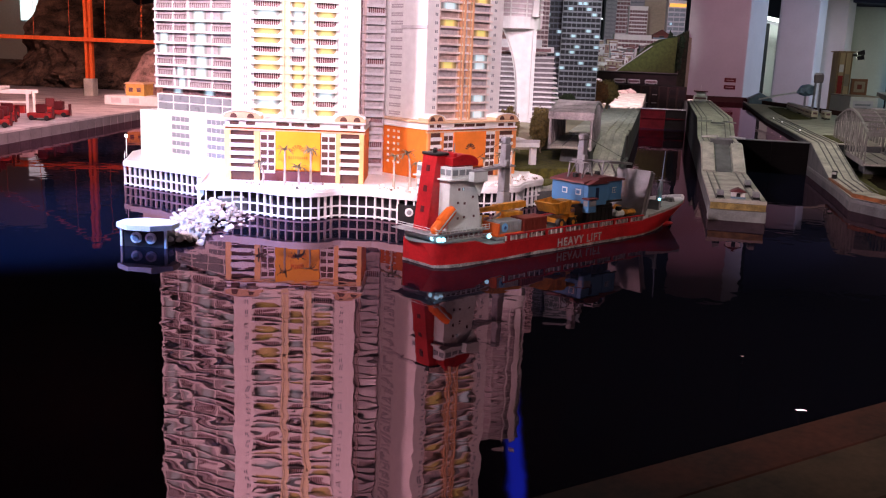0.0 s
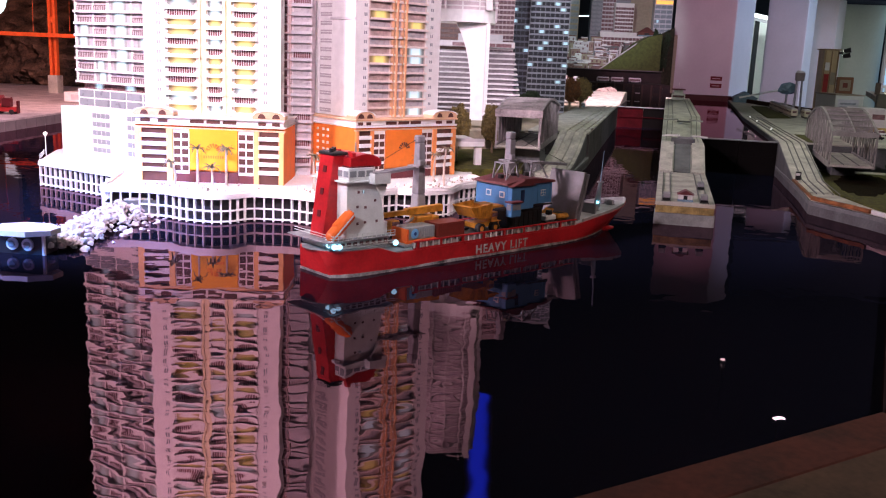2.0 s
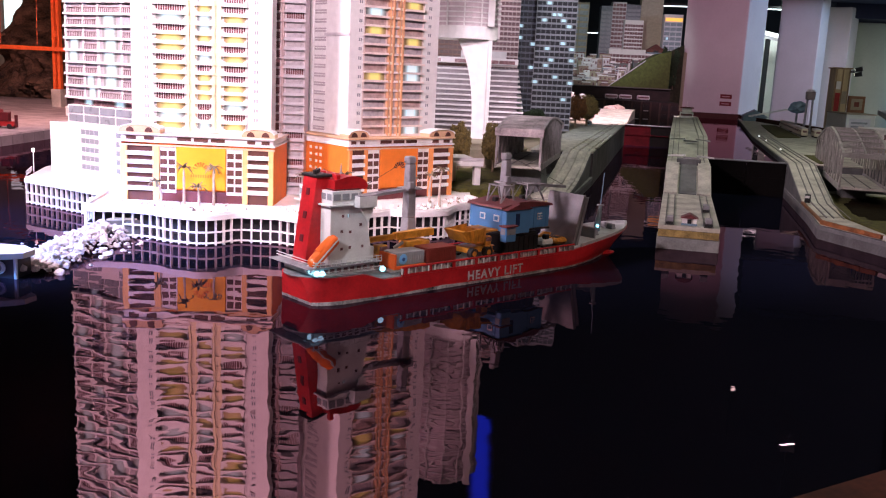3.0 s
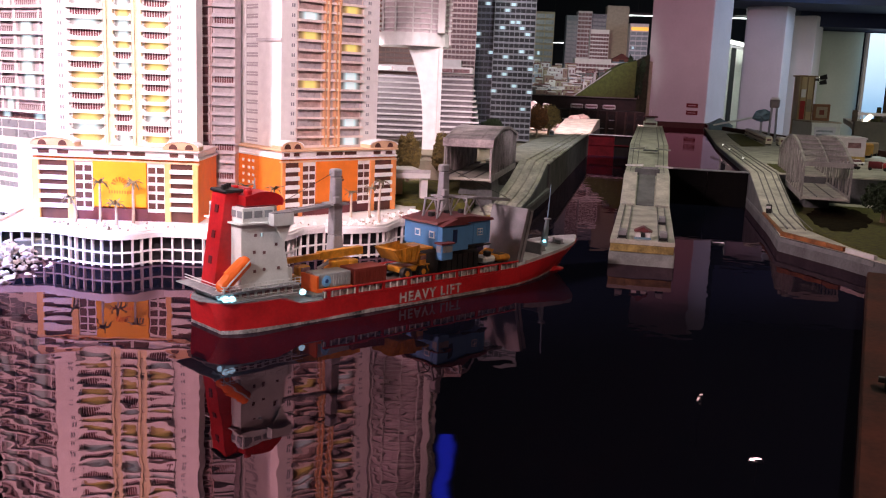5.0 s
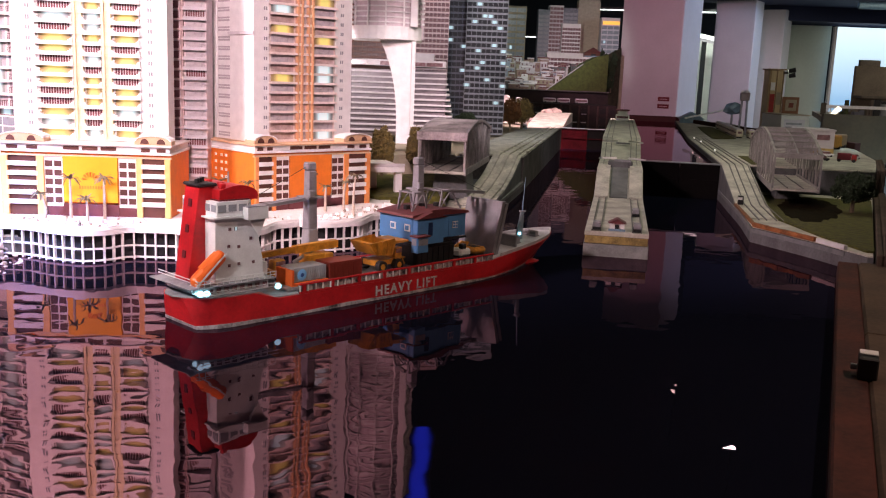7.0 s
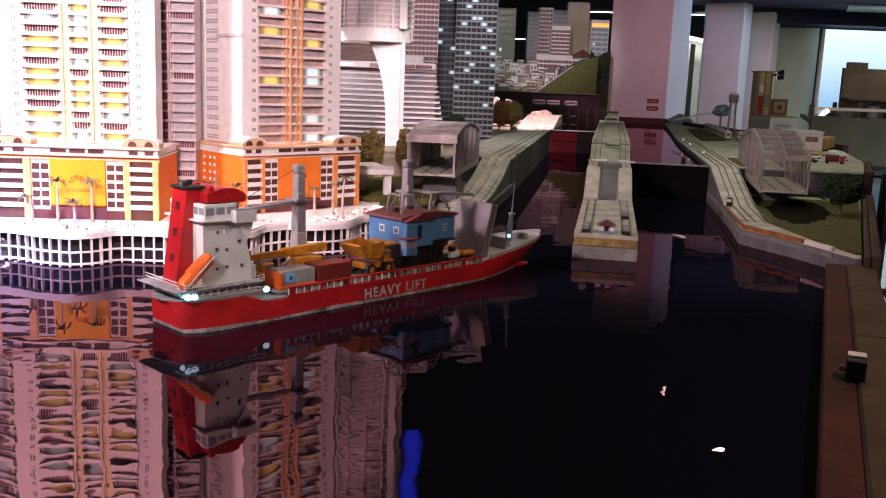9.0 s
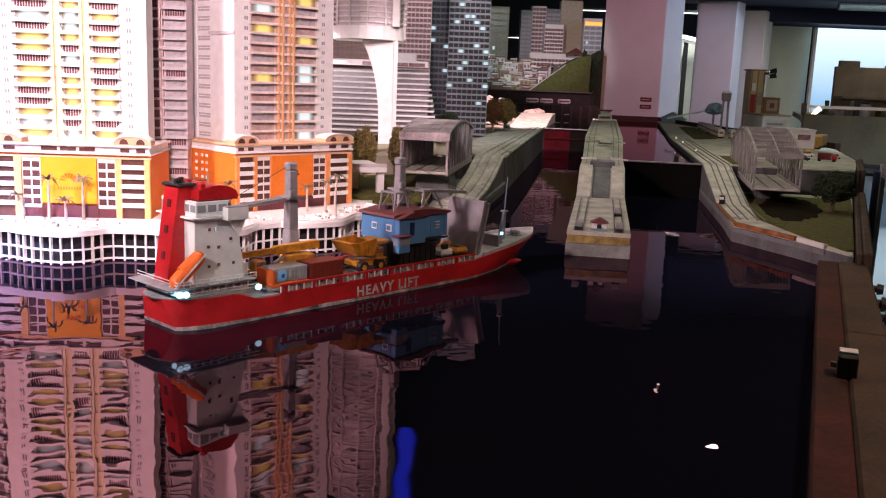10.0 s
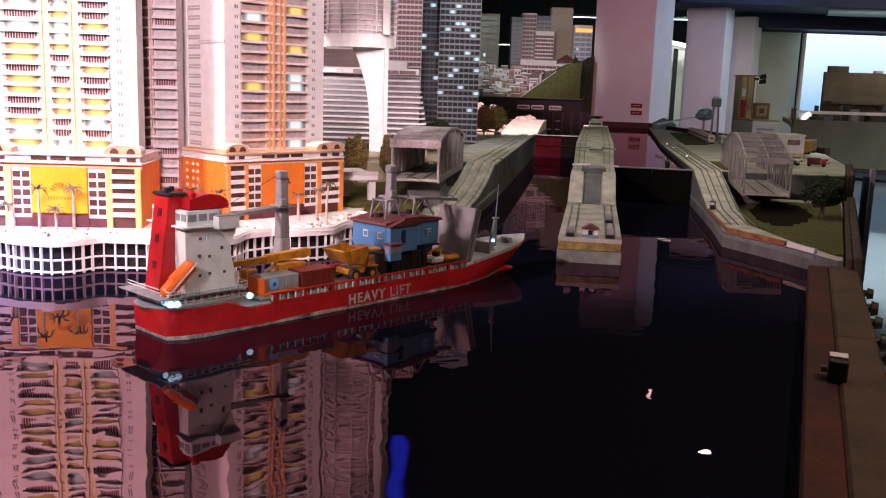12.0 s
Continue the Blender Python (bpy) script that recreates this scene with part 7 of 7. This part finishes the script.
for x, z, s in ((5.36, 0.935, 0.12), (5.85, 0.935, 0.05), (6.3, 0.935, 0.10)):
    solid("storage_box", box_of(-s, s, 0, 0.06, 0, s * 0.6, bevel=0.004), rr.choice((BACKBROWN, PALEGREY)), "box stored on the display shelf", "box", "storage boxes", m=pose(x, 11.40, 0.9352))
kiosk = thing("wooden_kiosk", pose(4.12, 11.0, -0.75), "tall tan wooden kiosk with red posters on the hall floor", "kiosk")
part("body", box_of(-0.07, 0.10, 0, 0.2, 0, 1.59, bevel=0.006), mat("kiosk_wood", (0.55, 0.42, 0.24), 0.6, vary=0.2, scale=14, streak=6), kiosk)
for x in (-0.062, 0.010, 0.082):
    part("corner_slat", box_of(x, x + 0.012, -0.008, -0.0005, 0, 1.585), mat("kiosk_wood_dark", (0.30, 0.20, 0.10), 0.6, vary=0.3), kiosk)
part("roof", box_of(-0.085, 0.115, -0.02, 0.22, 1.591, 1.605, bevel=0.003), mat("kiosk_wood_dark", (0.30, 0.20, 0.10), 0.6), kiosk)
for x0, x1, z0, z1, mt in ((-0.048, 0.006, 1.10, 1.32, SMALLRED), (-0.046, 0.004, 1.36, 1.45, WHITE), (0.026, 0.078, 1.20, 1.34, TANWALL)):
    part("poster", box_of(x0, x1, -0.006, -0.001, z0, z1), mt, kiosk)
low = thing("white_cabinet", pose(3.95, 10.2, -0.75), "low white cabinet with a sign panel on the hall floor", "cabinet")
part("body", box_of(0, 0.30, 0, 0.62, 0, 1.10, bevel=0.004), mat("cabinet_white", (0.62, 0.62, 0.56), 0.6, vary=0.08), low)
part("top", box_of(-0.008, 0.308, -0.01, 0.63, 1.101, 1.114, bevel=0.003), TANWALL, low)
part("sign_panel", box_of(0.03, 0.25, -0.006, -0.0005, 0.93, 1.06), PALEGREY, low)
for i in range(2):
    part("text_bar", box_of(0.05, 0.22 - 0.03 * i, -0.008, -0.0062, 1.005 - 0.04 * i, 1.025 - 0.04 * i), STEELGREY, low)
crate = thing("crate", pose(4.18, 10.6, 0.3645) @ Matrix.Scale(0.75, 4), "brown framed crate panel standing on the white cabinet", "crate")
part("frame", box_of(-0.12, 0.12, 0, 0.05, 0, 0.24, bevel=0.004), mat("crate_brown", (0.22, 0.10, 0.05), 0.6), crate)
part("panel", box_of(-0.08, 0.08, -0.006, -0.0005, 0.04, 0.20), TANWALL, crate)
part("badge", box_of(-0.035, 0.035, -0.009, -0.0062, 0.085, 0.155), mat("faded_red_print", (0.20, 0.05, 0.035), 0.7), crate)
hood = thing("stage_lamp", pose(4.24, 10.9, 0.83) @ Matrix.Scale(0.62, 4), "black double stage lamp on the pillar edge", "stage lamp")
for z in (0.0, -0.09):
    can = part("lamp_can", Mesh().tube((-0.02, 0, z), (0.09, -0.05, z + 0.03), 0.035, 0.045, n=12), BLACK, hood)
    part("lens", Mesh().tube((-0.024, 0.002, z - 0.001), (-0.021, 0.001, z), 0.03, n=12), glow("stage_lamp_lens", (1, 0.95, 0.8), 2), can)
part("bracket", box_of(-0.045, -0.030, 0.0, 0.40, -0.05, -0.01), BLACK, hood)
desk = thing("desk_lamp", pose(4.24, 9.60, 0.3605), "small white work lamp on the display edge, lit", "lamp")
part("head", Mesh().tube((0, 0, 0.03), (0.06, 0, 0.10), 0.018, 0.028, n=10), glow("work_lamp_glow", (1, 0.85, 0.6), 3), desk)
part("stem", Mesh().tube((0.0, 0.0, 0), (0, 0, 0.03), 0.005), BLACK, desk)

# barrier at the table's far corner
rail2 = thing("barrier", Matrix(), "black steel barrier around the table corner", "barrier")
part("top_bar", Mesh().bar((3.12, 6.2, 0.155), (5.2, 5.0, 0.12), 0.032, 0.024), BLACK, rail2)
part("low_bar", Mesh().bar((3.12, 6.2, 0.10), (5.2, 5.0, 0.065), 0.022, 0.018), BLACK, rail2)
part("post", Mesh().bar((2.772, 5.10, -0.75), (2.772, 5.10, 0.20), 0.026, 0.026), mat("navy_steel", (0.015, 0.02, 0.04), 0.4), rail2)
part("post", Mesh().bar((2.96, 5.42, -0.75), (2.96, 5.42, 0.22), 0.026, 0.026), STEELGREY, rail2)

# ---------------------------------------------------------------- things on the right bank
house_ = thing("station_building", CANAL @ pose(1.28, 3.3, 0.197), "white station building with yellow base band", "building")
part("wall", box_of(-0.11, 0.11, 0, 0.3, 0, 0.15), PALEGREY, house_)
part("band", box_of(-0.112, 0.112, -0.003, -0.0005, 0, 0.035), YELLOWBAND, house_)
part("roof", box_of(-0.116, 0.116, -0.006, 0.306, 0.1505, 0.16), PALEGREY, house_)
part("window", box_of(0.0, 0.08, -0.004, -0.0005, 0.09, 0.125), DARKWIN, house_)


def carriage(m, L, body, label, name="rail_carriage", category="rail carriage"):
    k = thing(name, m, label, category, "rail carriages")
    part("body", box_of(-0.028, 0.028, 0, L, 0.012, 0.068, bevel=0.006), body, k)
    part("roof", box_of(-0.026, 0.026, 0.004, L - 0.004, 0.0685, 0.075, bevel=0.002), PALEGREY, k)
    n = int(L / 0.035)
    for s in (-0.0292, 0.0282):
        for i in range(n):
            part("window", box_of(s, s + 0.001, 0.012 + i * L / n, 0.030 + i * L / n, 0.038, 0.055), DARKWIN, k)
    part("end_window", box_of(-0.016, 0.016, -0.0012, -0.0002, 0.038, 0.056), DARKWIN, k)
    for y in (0.04, L - 0.04):
        part("bogie", box_of(-0.022, 0.022, y - 0.025, y + 0.025, 0, 0.0118), BLACK, k)
    return k


CREAMBODY = mat("cream_coach_paint", (0.6, 0.55, 0.42), 0.4, vary=0.12)
carriage(CANAL @ pose(0.975, 4.86, 0.1975), 0.90, CREAMBODY, "cream passenger rail carriage beside the lock")
carriage(CANAL @ pose(0.980, 5.79, 0.1975), 0.90, CREAMBODY, "cream passenger rail carriage beside the lock")
carriage(CANAL @ pose(1.072, 4.78, 0.1975), 0.22, CREAMBODY, "cream passenger rail carriage beside the lock")
for i, (v, u, mt) in enumerate(((1.44, 3.75, MACHYELLOW), (1.53, 4.0, mat("bus_brown", (0.25, 0.15, 0.08), 0.5)))):
    k = thing("bus", CANAL @ pose(v, u, 0.1975, 0, 0, -30), "brown-yellow bus parked behind the station", "bus", "buses")
    part("body", box_of(-0.035, 0.035, 0, 0.22, 0.012, 0.10, bevel=0.008), mt, k)
    part("windscreen", box_of(-0.03, 0.03, -0.0015, -0.0002, 0.05, 0.09), DARKWIN, k)
    for y in (0.04, 0.18):
        part("wheel", Mesh().tube((-0.036, y, 0.014), (0.036, y, 0.014), 0.014), BLACK, k)


def car(m, L, w, h, body, label, name="car", category="car"):
    k = thing(name, m, label, category, "parked cars")
    part("body", box_of(-L / 2, L / 2, -w / 2, w / 2, h * 0.18, h * 0.58, bevel=h * 0.1), body, k)
    part("cabin", Mesh().box(-L * 0.25, L * 0.28, -w * 0.44, w * 0.44, h * 0.585, h, taper=0.78), DARKWIN, k)
    part("car_roof", box_of(-L * 0.17, L * 0.2, -w * 0.34, w * 0.34, h + 0.0002, h + 0.0016), body, k)
    for x in (-L * 0.3, L * 0.3):
        for y in (-w * 0.46, w * 0.46):
            part("wheel", Mesh().tube((x, y - w * 0.07, h * 0.18), (x, y + w * 0.07, h * 0.18), h * 0.18, n=10), BLACK, k)
    return k


SHELFZ = 0.198
road = thing("road_terrace", CANAL, "pale road terrace above the turf with parked vehicles", "terrace", kind="structure")
part("deck", Mesh().prism([(1.0, 1.99), (1.315, 1.99), (1.535, 2.8), (1.56, 3.2), (1.0, 3.2)], 0.1975, 0.1992), CONCRETE, road)
car(CANAL @ pose(1.27, 2.95, SHELFZ + 0.0015, 0, 0, 10), 0.10, 0.040, 0.034, SHIPWHITE, "white model car parked on the road terrace")
car(CANAL @ pose(1.17, 2.55, SHELFZ + 0.0015, 0, 0, 10), 0.08, 0.035, 0.030, BLACK, "black model car parked on the road terrace")
car(CANAL @ pose(1.42, 2.85, SHELFZ + 0.0015, 0, 0, 30), 0.07, 0.035, 0.030, SHIPWHITE, "white model car parked on the road terrace")
k = thing("red_lorry", CANAL @ pose(1.30, 2.55, SHELFZ + 0.0015, 0, 0, -8), "red lorry with a box body on the road terrace", "lorry")
part("box_body", box_of(-0.045, 0.028, -0.020, 0.020, 0.012, 0.052, bevel=0.002), mat("dull_crimson", (0.16, 0.012, 0.02), 0.5), k)
part("cab", box_of(0.033, 0.060, -0.02, 0.02, 0.010, 0.044, bevel=0.004), SMALLRED, k)
for x in (-0.035, 0.045):
    part("wheel", Mesh().tube((x, -0.023, 0.010), (x, 0.023, 0.010), 0.010), BLACK, k)

# swing crane with blue-grey hopper at the far end
hop = thing("loading_hopper", CANAL @ pose(1.075, 5.55, 0.198) @ Matrix.Scale(0.98, 4), "blue-grey loading hopper on tall legs with a conveyor", "hopper")
for x in (-0.05, 0.05):
    for y in (-0.05, 0.05):
        part("leg", Mesh().bar((x * 0.6, y * 0.6, 0), (x * 0.45, y * 0.45, 0.31), 0.010), STEELGREY, hop)
part("bin", Mesh().box(-0.038, 0.038, -0.038, 0.038, 0.31, 0.385, bevel=0.006, taper=1.1), mat("grey_brown_bin", (0.17, 0.14, 0.14), 0.6), hop)
part("cap", Mesh().tube((0, 0, 0.3855), (0, 0, 0.405), 0.045, 0.03, n=12), PALEGREY, hop)
part("machine", Mesh().ball((-0.09, 0.1, 0.235), 0.075, 2, (1.2, 0.8, 0.75), 0.012, 4), BLUESTEEL, hop)
part("conveyor", Mesh().bar((-0.16, 0.1, 0.215), (-0.50, 0.3, 0.12), 0.016), SHIPWHITE, hop)
part("stand", Mesh().bar((-0.09, 0.1, 0), (-0.09, 0.1, 0.19), 0.02), STEELGREY, hop)
shed = thing("lock_shed", CANAL @ pose(0.80, 7.9, 0.198), "blue-grey gabled lock shed at the chamber's end", "shed")
part("wall", box_of(-0.13, 0.13, 0, 0.3, 0, 0.05), BLUESTEEL, shed)
part("roof", Mesh().side([(-0.15, 0.0505), (0.15, 0.0505), (0.0, 0.13)], -0.01, 0.31), BLUESTEEL, shed)
structure("rear_wall", Mesh().prism([(0.66, 8.68), (0.66, 8.58), (1.70, 4.05), (1.75, 4.1)], 0.0, 0.24), mat("brown_edge_board", (0.055, 0.022, 0.020), 0.8, spec=0.15), "dark brown edge board behind the bank", m=CANAL, category="edge board")
structure("chamber_wall", Mesh().prism([(-0.12, 8.905), (0.72, 8.905), (0.72, 8.98), (-0.12, 8.98)], 0.0, 0.235), mat("brown_edge_board", (0.055, 0.022, 0.020), 0.8, spec=0.15), "dark brown chamber wall at the canal end", m=CANAL, category="edge board")

# ---------------------------------------------------------------- far harbour under red light
QUAYP = [(-2.83, 4.79), (-2.89, 7.21), (-2.4, 10.4), (-7.2, 10.4), (-7.2, 2.9), (-3.75, 3.5)]
harbour = thing("harbour_quay", Matrix(), "rose-lit concrete harbour quay with a slabbed wall", "quay", kind="structure")
part("wall", Mesh().prism(QUAYP, -0.01, 0.063), mat("grey_quay_wall", (0.22, 0.20, 0.21), 0.8, vary=0.2, scale=8), harbour)
part("deck", Mesh().prism(QUAYP, 0.0635, 0.075), mat("rosy_quay_deck", (0.55, 0.49, 0.49), 0.8, vary=0.35, scale=6), harbour)
for i in range(17):
    q = Vector(QUAYP[0]).lerp(Vector(QUAYP[1]), (i + 0.5) / 17)
    part("wall_joint", box_of(q.x - 0.02, q.x + 0.003, q.y, q.y + 0.008, 0, 0.0625), mat("joint_grey", (0.16, 0.14, 0.15), 0.8), harbour)
cliff = Mesh()
rr = random.Random(9)
N, M_ = 110, 46
grid = []
for i in range(N + 1):
    col_ = []
    for j in range(M_ + 1):
        x = -7.5 + 5.0 * i / N
        zf = j / M_
        top_ = 0.25 + (1.05 + 0.3 * math.sin(x * 3.1)) * min(1, max(0, (x + 6.05) / 0.35))
        z = 0.06 + (top_ + 0.04) * zf
        y = 10.6 + 1.2 * zf ** 1.5 + 0.45 * noise.noise(Vector((x * 1.3, z * 2.2, 3))) + 0.20 * noise.noise(Vector((x * 5, z * 6, 7))) + 0.10 * noise.noise(Vector((x * 14, z * 15, 2)))
        col_.append(cliff.bm.verts.new((x, y, z)))
    grid.append(col_)
for i in range(N):
    for j in range(M_):
        cliff.bm.faces.new((grid[i][j], grid[i + 1][j], grid[i + 1][j + 1], grid[i][j + 1]))
back = [cliff.bm.verts.new((-7.5 + 5.0 * i / N, 13.2, 0.1)) for i in range(N + 1)]
for i in range(N):
    cliff.bm.faces.new((grid[i][M_], grid[i + 1][M_], back[i + 1], back[i]))
structure("cliff", cliff, CLIFF, "rugged red-brown rock cliff behind the harbour", category="cliff")
span = thing("suspension_bridge", Matrix(), "bright orange suspension bridge tower and deck", "bridge")
BX, BY = -4.07, 8.9
for dx in (-0.024, 0.024):
    part("tower_leg", box_of(BX + dx - 0.0145, BX + dx + 0.0145, BY, BY + 0.06, 0.25, 1.5, bevel=0.004), CRANE_O, span)
for z in (0.75, 1.1, 1.4):
    part("tower_strut", box_of(BX - 0.0093, BX + 0.0093, BY + 0.005, BY + 0.055, z, z + 0.06), CRANE_O, span)
part("pier", box_of(BX - 0.048, BX + 0.048, BY - 0.03, BY + 0.10, 0.07, 0.25, bevel=0.006), CONCRETE, span)
part("deck", box_of(-6.4, -3.2, BY - 0.06, BY - 0.002, 0.614, 0.653, bevel=0.003), CRANE_O, span)
for i in range(40):
    part("deck_rib", box_of(-6.35 + i * 0.079, -6.34 + i * 0.079, BY - 0.064, BY - 0.0605, 0.617, 0.650), CRANE_O, span)
for s in (-1, 1):
    prev = None
    for i in range(13):
        t = i / 12
        p = Vector((BX + s * 2.2 * t, BY + 0.02, 1.45 - 0.72 * (1 - (1 - t) ** 2)))
        if prev is not None:
            part("main_cable", Mesh().tube(prev, p, 0.008, n=6), CRANE_O, span)
            if i % 2 and p.x < -3.2:
                part("hanger", Mesh().tube(p, (p.x, p.y - 0.02, 0.663), 0.003, n=5), CRANE_O, span)
        prev = p
rock_ = Mesh()
N, M_ = 26, 18
rows_ = []
for i in range(N + 1):
    r_ = []
    for j in range(M_ + 1):
        x = -3.62 + 0.95 * i / N
        zf = j / M_
        top_ = 0.20 + 0.60 * min(1, max(0, (x + 3.62) / 0.55)) ** 0.8
        z = 0.07 + (top_ + 0.045) * zf
        n_ = noise.noise(Vector((x * 4, z * 5, 1))) * 0.16 + noise.noise(Vector((x * 13, z * 13, 5))) * 0.06
        r_.append(rock_.bm.verts.new((x + n_ * 0.3, 8.55 + 0.35 * zf + n_, z)))
    rows_.append(r_)
for i in range(N):
    for j in range(M_):
        rock_.bm.faces.new((rows_[i][j], rows_[i + 1][j], rows_[i + 1][j + 1], rows_[i][j + 1]))
low_ = [rock_.bm.verts.new((-3.62 + 0.95 * i / N, 9.4, 0.075)) for i in range(N + 1)]
for i in range(N):
    rock_.bm.faces.new((rows_[i][M_], rows_[i + 1][M_], low_[i + 1], low_[i]))
solid("rock_outcrop", rock_, mat("rose_rock", (0.42, 0.26, 0.22), 0.9, vary=0.6, scale=9, bump=0.9), "rose-lit rock outcrop on the quay", "rock", kind="structure")
villa = thing("villa", pose(-3.02, 7.75, 0.075) @ Matrix.Scale(0.9, 4), "white quay buildings with a yellow house on top", "house")
part("base", box_of(-0.45, 0.5, 0, 0.4, 0, 0.092, bevel=0.004), WHITE, villa)
part("yellow_house", box_of(-0.25, -0.07, 0.05, 0.3, 0.0925, 0.205), mat("warm_yellow_wall", (0.75, 0.42, 0.1), 0.7), villa)
part("yellow_roof", Mesh().side([(-0.265, 0.2055), (-0.055, 0.2055), (-0.075, 0.222), (-0.245, 0.222)], 0.035, 0.32), ORANGE_TRIM, villa)
for x in (-0.22, -0.14):
    part("window", box_of(x, x + 0.04, 0.046, 0.0495, 0.13, 0.17), DARKWIN, villa)
for x in (-0.38, -0.2, 0.2, 0.35):
    part("window", box_of(x, x + 0.10, -0.004, -0.0005, 0.02, 0.07), PALEGREY, villa)
gan = thing("quay_gantry", pose(-3.54, 6.30, 0.075, 0, 0, 12) @ Matrix.Scale(1.1, 4), "white steel loading gantry over the quay", "gantry")
for x in (-0.20, 0.13):
    for y in (0.0, 0.16):
        part("leg", box_of(x, x + 0.016, y, y + 0.016, 0, 0.13), WHITE, gan)
for y in (0.0, 0.16):
    part("beam", box_of(-0.22, 0.165, y, y + 0.018, 0.1305, 0.152), WHITE, gan)
part("tie_beam", box_of(-0.184, 0.13, 0.001, 0.013, 0.07, 0.082), WHITE, gan)
part("trolley", box_of(-0.12, -0.02, -0.01, 0.185, 0.1525, 0.172, bevel=0.004), WHITE, gan)
part("load", box_of(0.0, 0.11, 0.03, 0.13, 0.0, 0.05, bevel=0.003), SMALLRED, gan)
rr = random.Random(3)
for i, (x, y, a) in enumerate(((-2.72, 4.72, 20), (-2.83, 4.98, 15), (-2.76, 5.30, 10), (-2.95, 5.25, 60), (-2.80, 5.62, 5), (-3.0, 5.9, 30), (-2.68, 4.5, 15))):
    k = thing("forklift", pose(0.2 + (x - 0.2) * 1.097, -0.22 + (y + 0.22) * 1.097, 0.0752, 0, 0, a) @ Matrix.Scale(1.1, 4), "red yard tractor on the harbour quay", "forklift", "yard vehicles")
    part("body", box_of(-0.07, 0.07, -0.03, 0.03, 0.016, 0.045, bevel=0.005), SMALLRED, k)
    part("cab", box_of(-0.02, 0.035, -0.026, 0.026, 0.0455, 0.10, bevel=0.005), DARKRED, k)
    part("mast", box_of(0.072, 0.080, -0.016, 0.016, 0.01, 0.085), DARKRED, k)
    for q in (-0.045, 0.045):
        part("wheel", Mesh().tube((q, -0.033, 0.016), (q, 0.033, 0.016), 0.016, n=10), BLACK, k)
structure("pale_partition", box_of(-8.2, -7.0, 13.6, 13.7, -0.75, 2.3), mat("pale_partition_paint", (0.62, 0.68, 0.60), 0.8, vary=0.06), "pale greenish hall partition beyond the cliff", category="wall")
win_ = thing("bright_window", pose(-7.02, 13.5, 0.9), "bright lit opening in the pale partition", "window")
part("lit_panel", box_of(-0.12, 0.14, 0, 0.03, 0, 0.55), glow("opening_glow", (0.8, 1.0, 0.95), 1.6), win_)
part("frame", box_of(-0.14, 0.16, 0.031, 0.05, -0.02, 0.57), PALEGREY, win_)

# ---------------------------------------------------------------- ceiling fittings seen in the water and between pillars
def ceiling_lamp(m, L, w, color, strength, label, name="ceiling_lamp"):
    k = thing(name, m, label, "ceiling lamp", "ceiling lamps")
    part("housing", box_of(-L / 2, L / 2, -w / 2, w / 2, 0.002, 0.04, bevel=0.004), BLACK, k)
    part("diffuser", box_of(-L / 2 + 0.005, L / 2 - 0.005, -w / 2 + 0.005, w / 2 - 0.005, -0.008, 0.0015), (lit_window if name == "blue_bar" else glow)("lamp_%s" % name, color, strength), k)
    part("hanger", Mesh().tube((0, 0, 0.04), (0, 0, 2.745 - m.translation.z), 0.004), BLACK, k)
    return k


ceiling_lamp(pose(2.74, 7.19, 2.2, 0, 0, 30), 0.13, 0.05, (1.0, 0.97, 0.92), 40, "small white spotlight under the black ceiling", "ceiling_spot")
ceiling_lamp(pose(2.62, 8.55, 2.2, 0, 0, 30), 0.05, 0.03, (1.0, 0.9, 0.8), 6, "tiny dim spotlight under the black ceiling", "dim_spot")
ceiling_lamp(pose(0.30, 6.2, 2.2), 0.19, 2.2, (0.02, 0.05, 1.0), 1.9, "deep blue light bar under the black ceiling", "blue_bar")
for x, y, z in ((4.74, 16.0, 1.86), (1.60, 16.0, 1.35), (2.97, 16.0, 1.84)):
    ceiling_lamp(pose(x, y, z, 0, 0, -10), 0.5, 0.08, (0.95, 1.0, 1.0), 3, "white strip light in the hall beyond", "strip_light")
